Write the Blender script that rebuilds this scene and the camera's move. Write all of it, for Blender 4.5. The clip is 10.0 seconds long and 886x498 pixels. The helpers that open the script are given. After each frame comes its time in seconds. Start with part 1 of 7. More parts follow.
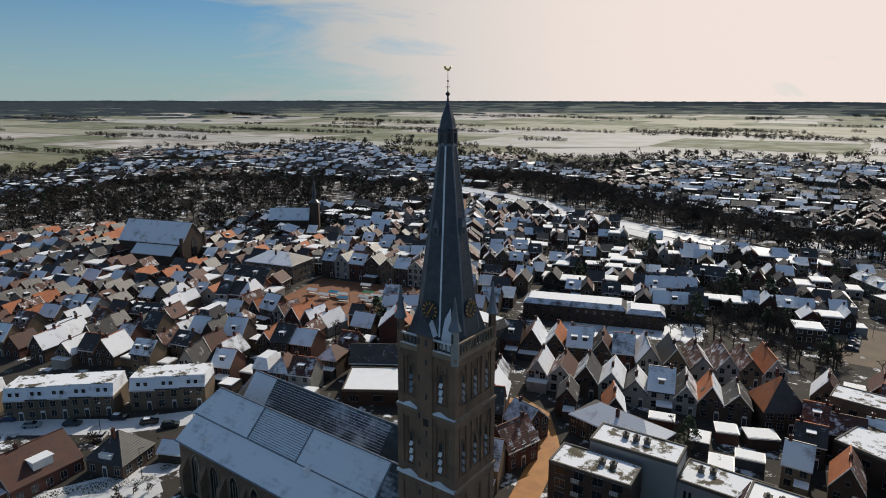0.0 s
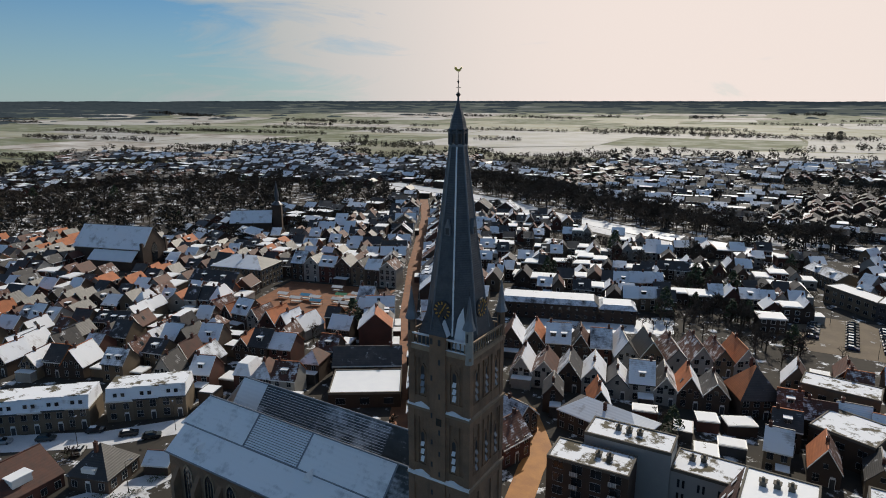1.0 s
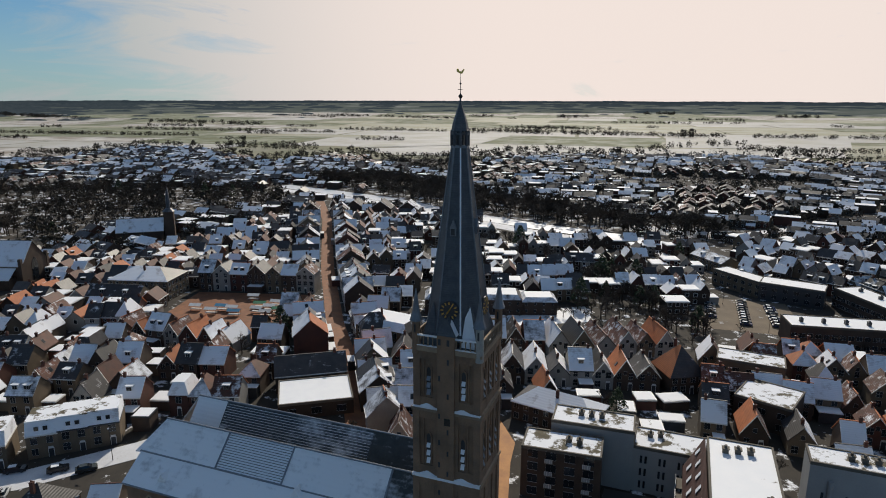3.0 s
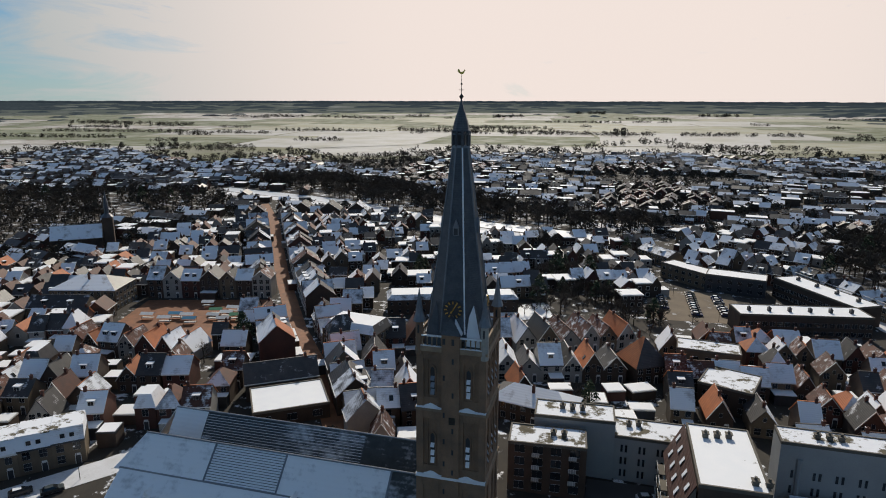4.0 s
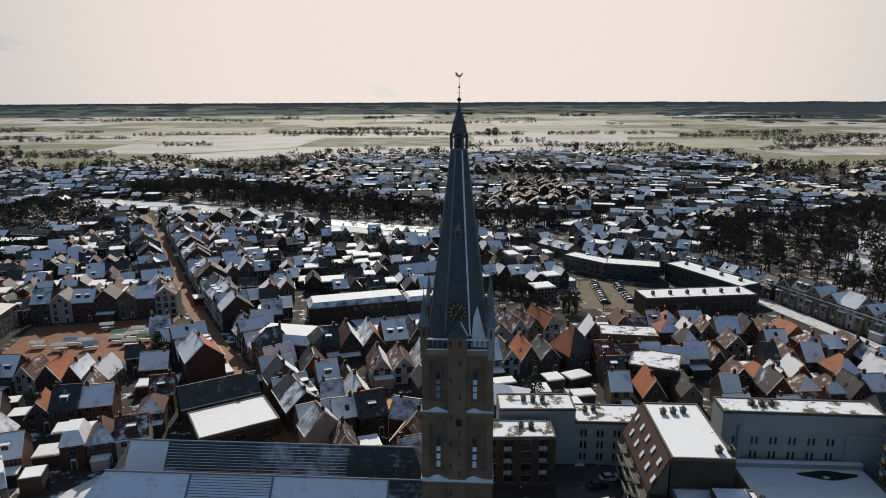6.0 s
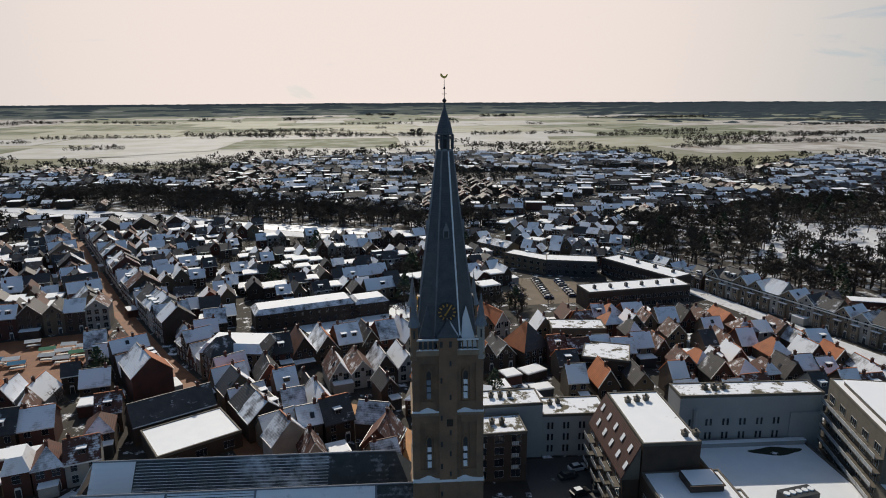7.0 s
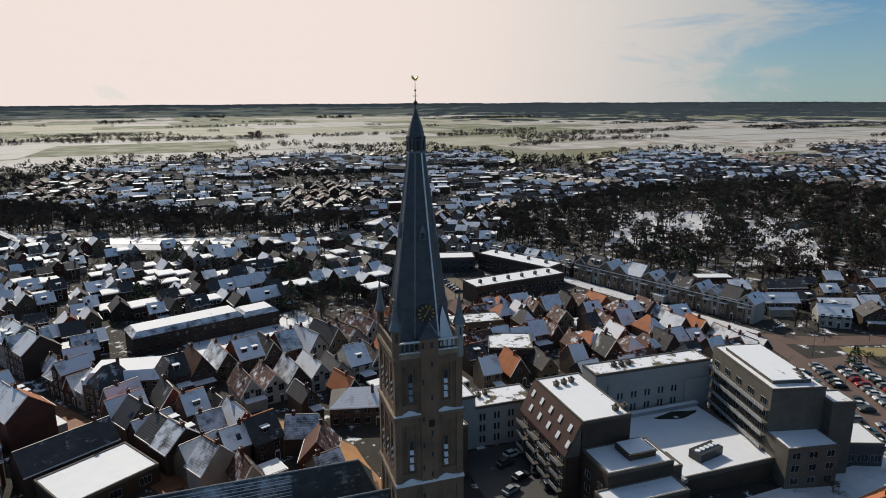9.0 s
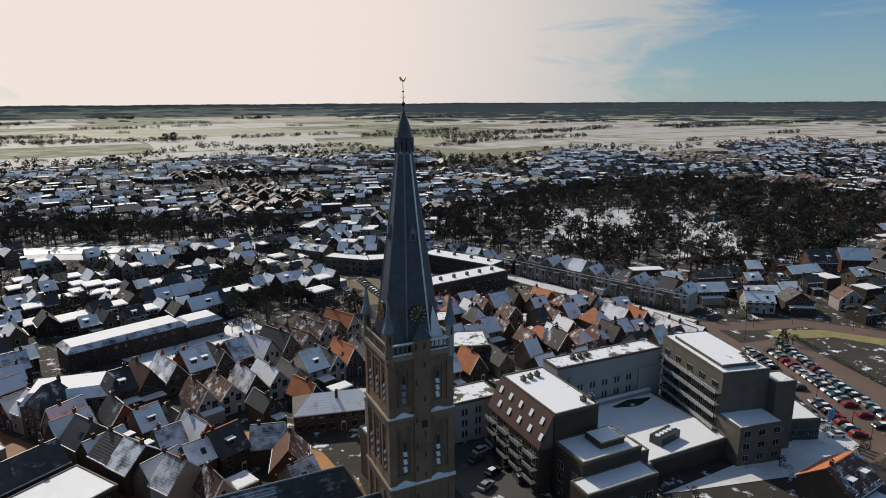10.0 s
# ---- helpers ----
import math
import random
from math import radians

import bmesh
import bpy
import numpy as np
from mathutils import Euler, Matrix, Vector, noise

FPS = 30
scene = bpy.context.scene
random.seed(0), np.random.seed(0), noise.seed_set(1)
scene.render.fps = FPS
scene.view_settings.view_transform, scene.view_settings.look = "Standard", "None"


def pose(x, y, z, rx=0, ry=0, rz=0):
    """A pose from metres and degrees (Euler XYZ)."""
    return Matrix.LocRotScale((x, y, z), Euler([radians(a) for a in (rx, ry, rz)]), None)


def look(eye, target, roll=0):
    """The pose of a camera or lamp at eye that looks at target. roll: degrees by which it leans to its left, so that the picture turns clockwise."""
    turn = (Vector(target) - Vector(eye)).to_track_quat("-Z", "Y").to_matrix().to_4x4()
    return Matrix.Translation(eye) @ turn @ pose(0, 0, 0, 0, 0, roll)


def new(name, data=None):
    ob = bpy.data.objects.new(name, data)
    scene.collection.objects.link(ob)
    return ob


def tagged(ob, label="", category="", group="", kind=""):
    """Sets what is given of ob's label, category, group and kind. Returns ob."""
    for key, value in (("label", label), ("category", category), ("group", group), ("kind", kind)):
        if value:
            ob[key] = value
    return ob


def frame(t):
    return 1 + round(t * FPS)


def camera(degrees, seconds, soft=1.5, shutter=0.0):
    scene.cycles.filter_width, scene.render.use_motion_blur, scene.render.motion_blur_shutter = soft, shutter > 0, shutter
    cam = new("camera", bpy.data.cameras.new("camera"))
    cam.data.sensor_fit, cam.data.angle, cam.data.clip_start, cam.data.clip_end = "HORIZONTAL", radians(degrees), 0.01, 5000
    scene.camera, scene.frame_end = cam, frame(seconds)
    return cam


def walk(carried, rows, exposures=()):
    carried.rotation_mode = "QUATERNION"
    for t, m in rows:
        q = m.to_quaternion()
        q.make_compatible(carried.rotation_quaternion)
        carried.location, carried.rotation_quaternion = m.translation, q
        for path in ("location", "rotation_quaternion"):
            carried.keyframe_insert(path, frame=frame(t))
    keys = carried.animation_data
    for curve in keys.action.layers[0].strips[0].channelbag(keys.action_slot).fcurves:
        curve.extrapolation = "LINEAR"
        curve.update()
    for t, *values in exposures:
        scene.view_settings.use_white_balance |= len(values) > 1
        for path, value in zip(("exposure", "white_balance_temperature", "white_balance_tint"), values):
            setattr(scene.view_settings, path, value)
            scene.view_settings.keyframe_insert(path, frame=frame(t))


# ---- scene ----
cam = camera(69.6, 10.0, soft=1.0)
PATH = [
    (0, (51.009, -70.518, 82.223), (49.858, -68.95, 81.761), 0.1),
    (0.5, (47.814, -73.167, 82.309), (46.726, -71.554, 81.846), 0.1),
    (1, (44.554, -75.27, 82.289), (43.524, -73.619, 81.827), 0.0),
    (1.5, (41.058, -77.464, 82.355), (40.1, -75.77, 81.892), 0.0),
    (2, (37.346, -79.604, 82.433), (36.473, -77.865, 81.97), 0.1),
    (2.5, (33.343, -81.485, 82.515), (32.56, -79.703, 82.052), 0.1),
    (4, (20.671, -86.468, 82.557), (20.166, -84.588, 82.095), 0.1),
    (4.5, (16.327, -87.402, 82.65), (15.916, -85.5, 82.188), -0.0),
    (5, (11.623, -88.392, 82.773), (11.31, -86.471, 82.312), -0.0),
    (5.5, (7.311, -89.052, 82.761), (7.092, -87.118, 82.301), -0.1),
    (7, (-5.904, -89.447, 82.873), (-5.782, -87.504, 82.416), -0.3),
    (7.5, (-10.665, -89.003, 82.837), (-10.414, -87.072, 82.38), -0.3),
    (8, (-15.188, -88.443, 82.994), (-14.817, -86.531, 82.538), -0.3),
    (8.5, (-19.745, -87.484, 83.098), (-19.256, -85.599, 82.641), -0.4),
    (9, (-24.498, -86.398, 83.074), (-23.89, -84.547, 82.618), -0.3),
    (9.5, (-28.888, -84.898, 83.376), (-28.17, -83.088, 82.919), -0.4),
    (10, (-33.356, -83.296, 83.233), (-32.526, -81.535, 82.777), -0.3),
]
walk(cam, [(t, look(eye, target, roll)) for t, eye, target, roll in PATH], exposures=[(0.0, -0.28), (10.0, -0.28)])

# ---- light ----
SUN_AZ, SUN_EL = radians(-9), radians(35)      # azimuth from +y, towards +x
sun = new("sun", bpy.data.lights.new("sun", "SUN"))
sun.data.energy, sun.data.angle, sun.data.color = 4.0, radians(0.6), (1.0, 0.92, 0.79)
sun.matrix_world = look((0, 0, 300), (-math.sin(SUN_AZ) * math.cos(SUN_EL), -math.cos(SUN_AZ) * math.cos(SUN_EL), 300 - math.sin(SUN_EL)))

world = bpy.data.worlds.new("winter_sky")
scene.world = world
world.use_nodes = True
wn, wl = world.node_tree.nodes, world.node_tree.links
wn.clear()


def wnode(kind, **kw):
    n = wn.new(kind)
    for k, v in kw.items():
        n.inputs[k].default_value = v
    return n


sky = wn.new("ShaderNodeTexSky")
sky.sky_type, sky.sun_disc = "NISHITA", False
sky.sun_elevation, sky.sun_rotation = SUN_EL, SUN_AZ
sky.air_density, sky.dust_density, sky.ozone_density = 1.0, 0.0, 5.0
coord = wn.new("ShaderNodeTexCoord")
# thin veil of high cloud, thickest round the sun
aim = wn.new("ShaderNodeVectorMath")
aim.operation = "DOT_PRODUCT"
aim.inputs[1].default_value = (math.sin(radians(-2)), math.cos(radians(-2)), 0.12)
wl.new(coord.outputs["Generated"], aim.inputs[0])
near = wnode("ShaderNodeMapRange", **{"From Min": 0.46, "From Max": 1.0, "To Min": 0.0, "To Max": 1.0})
near.interpolation_type = "SMOOTHSTEP"
wl.new(aim.outputs["Value"], near.inputs["Value"])
stretch = wn.new("ShaderNodeMapping")
stretch.inputs["Scale"].default_value = (1.2, 1.2, 6.0)
stretch.inputs["Rotation"].default_value = (0.0, 0.14, 0.0)
wl.new(coord.outputs["Generated"], stretch.inputs["Vector"])
wisps = wnode("ShaderNodeTexNoise", Scale=2.6, Detail=8.0, Roughness=0.62, Distortion=0.9)
wl.new(stretch.outputs["Vector"], wisps.inputs["Vector"])
wisp = wnode("ShaderNodeMapRange", **{"From Min": 0.34, "From Max": 0.72, "To Min": -0.5, "To Max": 0.75})
wl.new(wisps.outputs["Fac"], wisp.inputs["Value"])
thick = wnode("ShaderNodeMapRange", **{"From Min": 0.0, "From Max": 0.85, "To Min": 0.0, "To Max": 1.35})
wl.new(near.outputs["Result"], thick.inputs["Value"])
# haze low over the land
low = wn.new("ShaderNodeSeparateXYZ")
wl.new(coord.outputs["Generated"], low.inputs[0])
haze = wnode("ShaderNodeMapRange", **{"From Min": 0.0, "From Max": 0.2, "To Min": 0.65, "To Max": 0.0})
wl.new(low.outputs["Z"], haze.inputs["Value"])
# unseen milky veil added overhead, above the low clear bands, to lift ambient light
high = wnode("ShaderNodeMapRange", **{"From Min": 0.2, "From Max": 0.6, "To Min": 0.0, "To Max": 0.2})
high.interpolation_type = "SMOOTHSTEP"
wl.new(low.outputs["Z"], high.inputs["Value"])
sum1 = wn.new("ShaderNodeMath")
sum1.operation = "ADD"
wl.new(thick.outputs["Result"], sum1.inputs[0])
wl.new(wisp.outputs["Result"], sum1.inputs[1])
veil = wn.new("ShaderNodeMath")
veil.operation, veil.use_clamp = "MAXIMUM", True
wl.new(sum1.outputs[0], veil.inputs[0])
dome = wn.new("ShaderNodeMath")
dome.operation = "MAXIMUM"
wl.new(haze.outputs["Result"], dome.inputs[0])
wl.new(high.outputs["Result"], dome.inputs[1])
wl.new(dome.outputs[0], veil.inputs[1])
cloud = wn.new("ShaderNodeMix")
cloud.data_type = "RGBA"
CLOUD_A, CLOUD_B = (10.0, 11.2, 11.4, 1), (22.4, 19.5, 18.0, 1)
cloud.inputs[6].default_value, cloud.inputs[7].default_value = CLOUD_A, CLOUD_B
glare = wnode("ShaderNodeMapRange", **{"From Min": 0.62, "From Max": 1.0, "To Min": 0.0, "To Max": 1.0})
glare.interpolation_type = "SMOOTHSTEP"
wl.new(aim.outputs["Value"], glare.inputs["Value"])
wl.new(glare.outputs["Result"], cloud.inputs[0])
mixed = wn.new("ShaderNodeMix")
mixed.data_type = "RGBA"
wl.new(veil.outputs[0], mixed.inputs[0])
deep = wn.new("ShaderNodeMix")
deep.data_type, deep.blend_type = "RGBA", "MULTIPLY"
deep.inputs[0].default_value = 1.0
deep.inputs[7].default_value = (0.54, 1.28, 1.66, 1)
wl.new(sky.outputs[0], deep.inputs[6])
wl.new(deep.outputs[2], mixed.inputs[6])
wl.new(cloud.outputs[2], mixed.inputs[7])
back = wnode("ShaderNodeBackground", Strength=0.048)
wl.new(mixed.outputs[2], back.inputs["Color"])
out = wn.new("ShaderNodeOutputWorld")
wl.new(back.outputs[0], out.inputs["Surface"])

# ---- materials ----


def rgba(c):
    return (c[0], c[1], c[2], 1.0)


def surface(name, a, b, size=1.0, fine=0.08, rough=0.8, metal=0.0, bump=0.3, patch=None, amount=0.0, patch_size=2.0, rows=0.0, vary=0.15, soft=0.06):
    """A weathered surface: two tones a and b in patches of about size metres, fine grain, an optional cover such as
    snow (patch) over the given amount of it, and raised rows of that many metres in height."""
    m = bpy.data.materials.new(name)
    m.use_nodes = True
    n, l = m.node_tree.nodes, m.node_tree.links
    p = n["Principled BSDF"]
    geo = n.new("ShaderNodeNewGeometry")
    t1 = n.new("ShaderNodeTexNoise")
    t1.inputs["Scale"].default_value, t1.inputs["Detail"].default_value = 1 / size, 4
    t2 = n.new("ShaderNodeTexNoise")
    t2.inputs["Scale"].default_value, t2.inputs["Detail"].default_value = 1 / fine, 3
    for t in (t1, t2):
        l.new(geo.outputs["Position"], t.inputs["Vector"])
    add = n.new("ShaderNodeMath")
    add.operation = "MULTIPLY_ADD"
    l.new(t2.outputs["Fac"], add.inputs[0])
    add.inputs[1].default_value = 0.5
    l.new(t1.outputs["Fac"], add.inputs[2])
    rng = n.new("ShaderNodeMapRange")
    rng.inputs["From Min"].default_value, rng.inputs["From Max"].default_value = 0.5, 1.0
    l.new(add.outputs[0], rng.inputs["Value"])
    mix = n.new("ShaderNodeMix")
    mix.data_type = "RGBA"
    mix.inputs[6].default_value, mix.inputs[7].default_value = rgba(a), rgba(b)
    l.new(rng.outputs["Result"], mix.inputs[0])
    col = mix.outputs[2]
    if vary:
        info = n.new("ShaderNodeObjectInfo")
        hsv = n.new("ShaderNodeHueSaturation")
        v = n.new("ShaderNodeMapRange")
        v.inputs["To Min"].default_value, v.inputs["To Max"].default_value = 1 - vary, 1 + vary
        l.new(info.outputs["Random"], v.inputs["Value"])
        l.new(v.outputs["Result"], hsv.inputs["Value"])
        l.new(col, hsv.inputs["Color"])
        col = hsv.outputs["Color"]
    height = add.outputs[0]
    if rows:
        sep = n.new("ShaderNodeSeparateXYZ")
        l.new(geo.outputs["Position"], sep.inputs[0])
        saw = n.new("ShaderNodeMath")
        saw.operation = "PINGPONG"
        l.new(sep.outputs["Z"], saw.inputs[0])
        saw.inputs[1].default_value = rows / 2
        lift = n.new("ShaderNodeMath")
        lift.operation = "MULTIPLY_ADD"
        l.new(saw.outputs[0], lift.inputs[0])
        lift.inputs[1].default_value = 2.0 / rows
        l.new(add.outputs[0], lift.inputs[2])
        height = lift.outputs[0]
    if patch:
        t3 = n.new("ShaderNodeTexNoise")
        t3.inputs["Scale"].default_value, t3.inputs["Detail"].default_value, t3.inputs["Roughness"].default_value = 1 / patch_size, 8, 0.68
        l.new(geo.outputs["Position"], t3.inputs["Vector"])
        src = t3.outputs["Fac"]
        if rows:
            k = n.new("ShaderNodeMath")
            k.operation = "MULTIPLY_ADD"
            l.new(saw.outputs[0], k.inputs[0])
            k.inputs[1].default_value = -0.09 / rows
            l.new(src, k.inputs[2])
            src = k.outputs[0]
        edge = n.new("ShaderNodeMapRange")
        level = 0.5 - (amount - 0.5) * 0.5
        edge.inputs["From Min"].default_value, edge.inputs["From Max"].default_value = level - soft, level + soft
        l.new(src, edge.inputs["Value"])
        over = n.new("ShaderNodeMix")
        over.data_type = "RGBA"
        l.new(edge.outputs["Result"], over.inputs[0])
        l.new(col, over.inputs[6])
        over.inputs[7].default_value = rgba(patch)
        col = over.outputs[2]
    l.new(col, p.inputs["Base Color"])
    p.inputs["Roughness"].default_value, p.inputs["Metallic"].default_value = rough, metal
    if bump:
        b_ = n.new("ShaderNodeBump")
        b_.inputs["Strength"].default_value, b_.inputs["Distance"].default_value = bump, 0.05
        l.new(height, b_.inputs["Height"])
        l.new(b_.outputs["Normal"], p.inputs["Normal"])
    return m


SNOW = (0.86, 0.88, 0.92)
snow = surface("snow", (0.80, 0.82, 0.86), (0.86, 0.88, 0.90), 3, 0.3, 0.7, bump=0.25, vary=0.03)
snow_flat = surface("snow_on_roofing_felt", (0.82, 0.84, 0.87), (0.86, 0.87, 0.89), 3, 0.3, 0.7, patch=(0.10, 0.085, 0.06), amount=0.17, patch_size=3.4, vary=0.05, soft=0.02)
snow_moss = surface("snow_on_sedum", (0.075, 0.065, 0.04), (0.13, 0.11, 0.07), 1.0, 0.2, 0.9, bump=0.6, patch=SNOW, amount=0.6, patch_size=3.6, soft=0.03)
snow_tile = surface("snow_on_tiles", (0.16, 0.13, 0.12), (0.26, 0.19, 0.16), 2, 0.2, 0.8, bump=0.4, patch=(0.87, 0.89, 0.93), amount=0.88, patch_size=5, rows=0.36, vary=0.12, soft=0.12)
snow_thin = surface("thin_snow_on_dark_tiles", (0.05, 0.05, 0.055), (0.10, 0.09, 0.09), 2, 0.2, 0.75, bump=0.4, patch=(0.80, 0.83, 0.88), amount=0.62, patch_size=3.5, rows=0.36, vary=0.12, soft=0.1)
half_tile = surface("thawing_tiles", (0.15, 0.055, 0.034), (0.075, 0.04, 0.03), 2, 0.2, 0.75, bump=0.5, patch=SNOW, amount=0.36, patch_size=2.2, rows=0.36, vary=0.25, soft=0.07)
half_dark = surface("thawing_dark_tiles", (0.035, 0.035, 0.038), (0.07, 0.064, 0.062), 2, 0.2, 0.7, bump=0.5, patch=SNOW, amount=0.24, patch_size=3.5, rows=0.36, vary=0.2, soft=0.07)
tile_orange = surface("orange_clay_tiles", (0.52, 0.17, 0.06), (0.36, 0.12, 0.05), 2, 0.2, 0.75, bump=0.6, patch=SNOW, amount=0.05, patch_size=4, rows=0.36, vary=0.25)
tile_brown = surface("brown_clay_tiles", (0.13, 0.045, 0.027), (0.07, 0.034, 0.026), 2, 0.2, 0.7, bump=0.6, patch=SNOW, amount=0.06, patch_size=4, rows=0.36, vary=0.25)
tile_dark = surface("dark_glazed_tiles", (0.03, 0.03, 0.033), (0.06, 0.056, 0.056), 2, 0.2, 0.5, bump=0.6, patch=SNOW, amount=0.06, patch_size=4, rows=0.36, vary=0.25)
brick_red = surface("red_brick", (0.12, 0.045, 0.03), (0.07, 0.032, 0.024), 3, 0.12, 0.85, bump=0.3, vary=0.2)
brick_brown = surface("brown_brick", (0.085, 0.055, 0.038), (0.05, 0.034, 0.025), 3, 0.12, 0.85, bump=0.3, vary=0.2)
brick_yellow = surface("buff_brick", (0.19, 0.14, 0.09), (0.12, 0.092, 0.062), 3, 0.12, 0.85, bump=0.3, vary=0.15)
plaster = surface("pale_plaster", (0.40, 0.38, 0.34), (0.30, 0.285, 0.26), 3, 0.3, 0.8, bump=0.1, vary=0.12)
plaster_grey = surface("grey_render", (0.31, 0.315, 0.31), (0.37, 0.37, 0.36), 4, 0.3, 0.8, bump=0.1, vary=0.05)
concrete = surface("concrete", (0.15, 0.13, 0.105), (0.10, 0.09, 0.072), 2, 0.2, 0.85, bump=0.2)
glass = surface("window_glass", (0.015, 0.018, 0.022), (0.03, 0.035, 0.04), 2, 0.5, 0.08, bump=0.0, vary=0.3)
white_paint = surface("white_paint", (0.78, 0.77, 0.74), (0.70, 0.69, 0.66), 1, 0.2, 0.5, bump=0.05, vary=0.05)
# real dark paint, and also the shade inside the tower's openings
dark_paint_and_shade = surface("dark_paint_and_shade", (0.03, 0.035, 0.04), (0.05, 0.05, 0.055), 1, 0.2, 0.5, bump=0.05)
lead = surface("lead_sheet", (0.16, 0.18, 0.21), (0.24, 0.26, 0.29), 1.5, 0.3, 0.45, 0.3, bump=0.2)
slate = surface("spire_slate", (0.045, 0.053, 0.066), (0.085, 0.095, 0.11), 1.2, 0.25, 0.42, bump=0.5, rows=0.32, vary=0.0)
tower_brick = surface("old_tower_brick", (0.30, 0.185, 0.115), (0.17, 0.115, 0.078), 2.2, 0.15, 0.9, bump=0.6, rows=0.16, vary=0.12)
tower_trim = surface("weathered_sandstone", (0.34, 0.25, 0.17), (0.22, 0.165, 0.115), 1.0, 0.15, 0.9, bump=0.4)
church_snow = surface("snow_on_slates", (0.10, 0.12, 0.14), (0.16, 0.17, 0.19), 1.5, 0.2, 0.7, bump=0.35, patch=(0.92, 0.93, 0.95), amount=0.93, patch_size=5, rows=0.62, vary=0.03, soft=0.16)
church_slate = surface("wet_slates", (0.035, 0.042, 0.043), (0.065, 0.072, 0.072), 1.2, 0.2, 0.65, bump=0.5, patch=SNOW, amount=0.20, patch_size=7, rows=0.62, vary=0.05, soft=0.12)
gilt = surface("gilding", (0.75, 0.52, 0.15), (0.60, 0.40, 0.10), 0.5, 0.1, 0.35, 0.9, bump=0.0)
iron = surface("wrought_iron", (0.03, 0.03, 0.03), (0.06, 0.055, 0.05), 0.5, 0.1, 0.5, 0.6, bump=0.1)
bark = surface("bark", (0.075, 0.058, 0.044), (0.05, 0.04, 0.032), 0.6, 0.1, 0.95, bump=0.4, vary=0.25)
twigs = surface("bare_twigs", (0.095, 0.075, 0.058), (0.065, 0.052, 0.042), 1.5, 0.2, 0.95, bump=0.0, vary=0.3)
needles = surface("evergreen_leaves", (0.025, 0.045, 0.02), (0.05, 0.07, 0.03), 0.6, 0.1, 0.8, bump=0.2, vary=0.25)
asphalt = surface("wet_asphalt", (0.05, 0.048, 0.048), (0.075, 0.07, 0.066), 5, 0.2, 0.6, bump=0.15, patch=SNOW, amount=0.08, patch_size=6, vary=0)
paving = surface("red_clay_paving", (0.29, 0.115, 0.045), (0.16, 0.066, 0.032), 3, 0.2, 0.75, bump=0.2, patch=SNOW, amount=0.05, patch_size=5, vary=0)
# orange clay brightened in its colour to stand for sun on the lane
paving_orange_sunlit = surface("sunlit_orange_clay_paving", (0.50, 0.23, 0.06), (0.34, 0.145, 0.045), 3, 0.2, 0.75, bump=0.2, patch=(0.2, 0.1, 0.05), amount=0.15, patch_size=4, vary=0)
path_snow = surface("trodden_snow", (0.62, 0.62, 0.63), (0.76, 0.77, 0.80), 4, 0.4, 0.8, bump=0.3, patch=(0.16, 0.13, 0.11), amount=0.22, patch_size=5, vary=0.05)
town_soil = surface("gardens_and_yards", (0.03, 0.026, 0.022), (0.052, 0.044, 0.034), 4, 0.3, 0.95, bump=0.3, patch=SNOW, amount=0.3, patch_size=5, vary=0, soft=0.03)
meadow = surface("thawing_meadow", (0.16, 0.17, 0.09), (0.24, 0.22, 0.13), 60, 3, 0.95, bump=0.2, patch=(0.36, 0.36, 0.32), amount=0.22, patch_size=120, vary=0, soft=0.2)

asphalt_red = surface("red_brown_asphalt", (0.13, 0.085, 0.065), (0.17, 0.11, 0.085), 6, 0.2, 0.7, bump=0.15, patch=SNOW, amount=0.06, patch_size=7, vary=0)
sand_lot = surface("sandy_slush", (0.20, 0.155, 0.105), (0.13, 0.10, 0.07), 6, 0.3, 0.9, bump=0.2, patch=SNOW, amount=0.15, patch_size=6, vary=0)
grass = surface("straw_grass", (0.34, 0.27, 0.12), (0.22, 0.20, 0.08), 4, 0.3, 0.95, bump=0.3, patch=SNOW, amount=0.1, patch_size=5, vary=0)
ice = surface("snowy_ice", (0.66, 0.70, 0.76), (0.76, 0.79, 0.84), 12, 0.6, 0.35, bump=0.05, vary=0)
ice_dark = surface("open_water", (0.02, 0.025, 0.03), (0.04, 0.045, 0.05), 12, 0.6, 0.08, bump=0.02, vary=0)
field_snow = surface("field_under_snow", (0.43, 0.42, 0.40), (0.52, 0.51, 0.49), 60, 4, 0.8, bump=0.2, patch=(0.30, 0.28, 0.17), amount=0.2, patch_size=90, vary=0, soft=0.2)
field_half = surface("field_half_thawed", (0.34, 0.34, 0.27), (0.45, 0.44, 0.38), 60, 4, 0.8, bump=0.2, patch=(0.26, 0.25, 0.13), amount=0.45, patch_size=70, vary=0, soft=0.22)
field_green = surface("winter_grass_field", (0.105, 0.13, 0.05), (0.155, 0.165, 0.08), 50, 4, 0.9, bump=0.2, patch=(0.50, 0.50, 0.45), amount=0.22, patch_size=60, vary=0, soft=0.2)
field_brown = surface("ploughed_field", (0.17, 0.13, 0.09), (0.24, 0.19, 0.13), 50, 4, 0.9, bump=0.2, patch=(0.74, 0.73, 0.71), amount=0.45, patch_size=60, vary=0, soft=0.2)
# the bluish haze of distance is put into this base colour
wood_hazed = surface("far_wood_in_haze", (0.048, 0.066, 0.078), (0.075, 0.092, 0.10), 30, 6, 0.95, bump=0.3, vary=0)

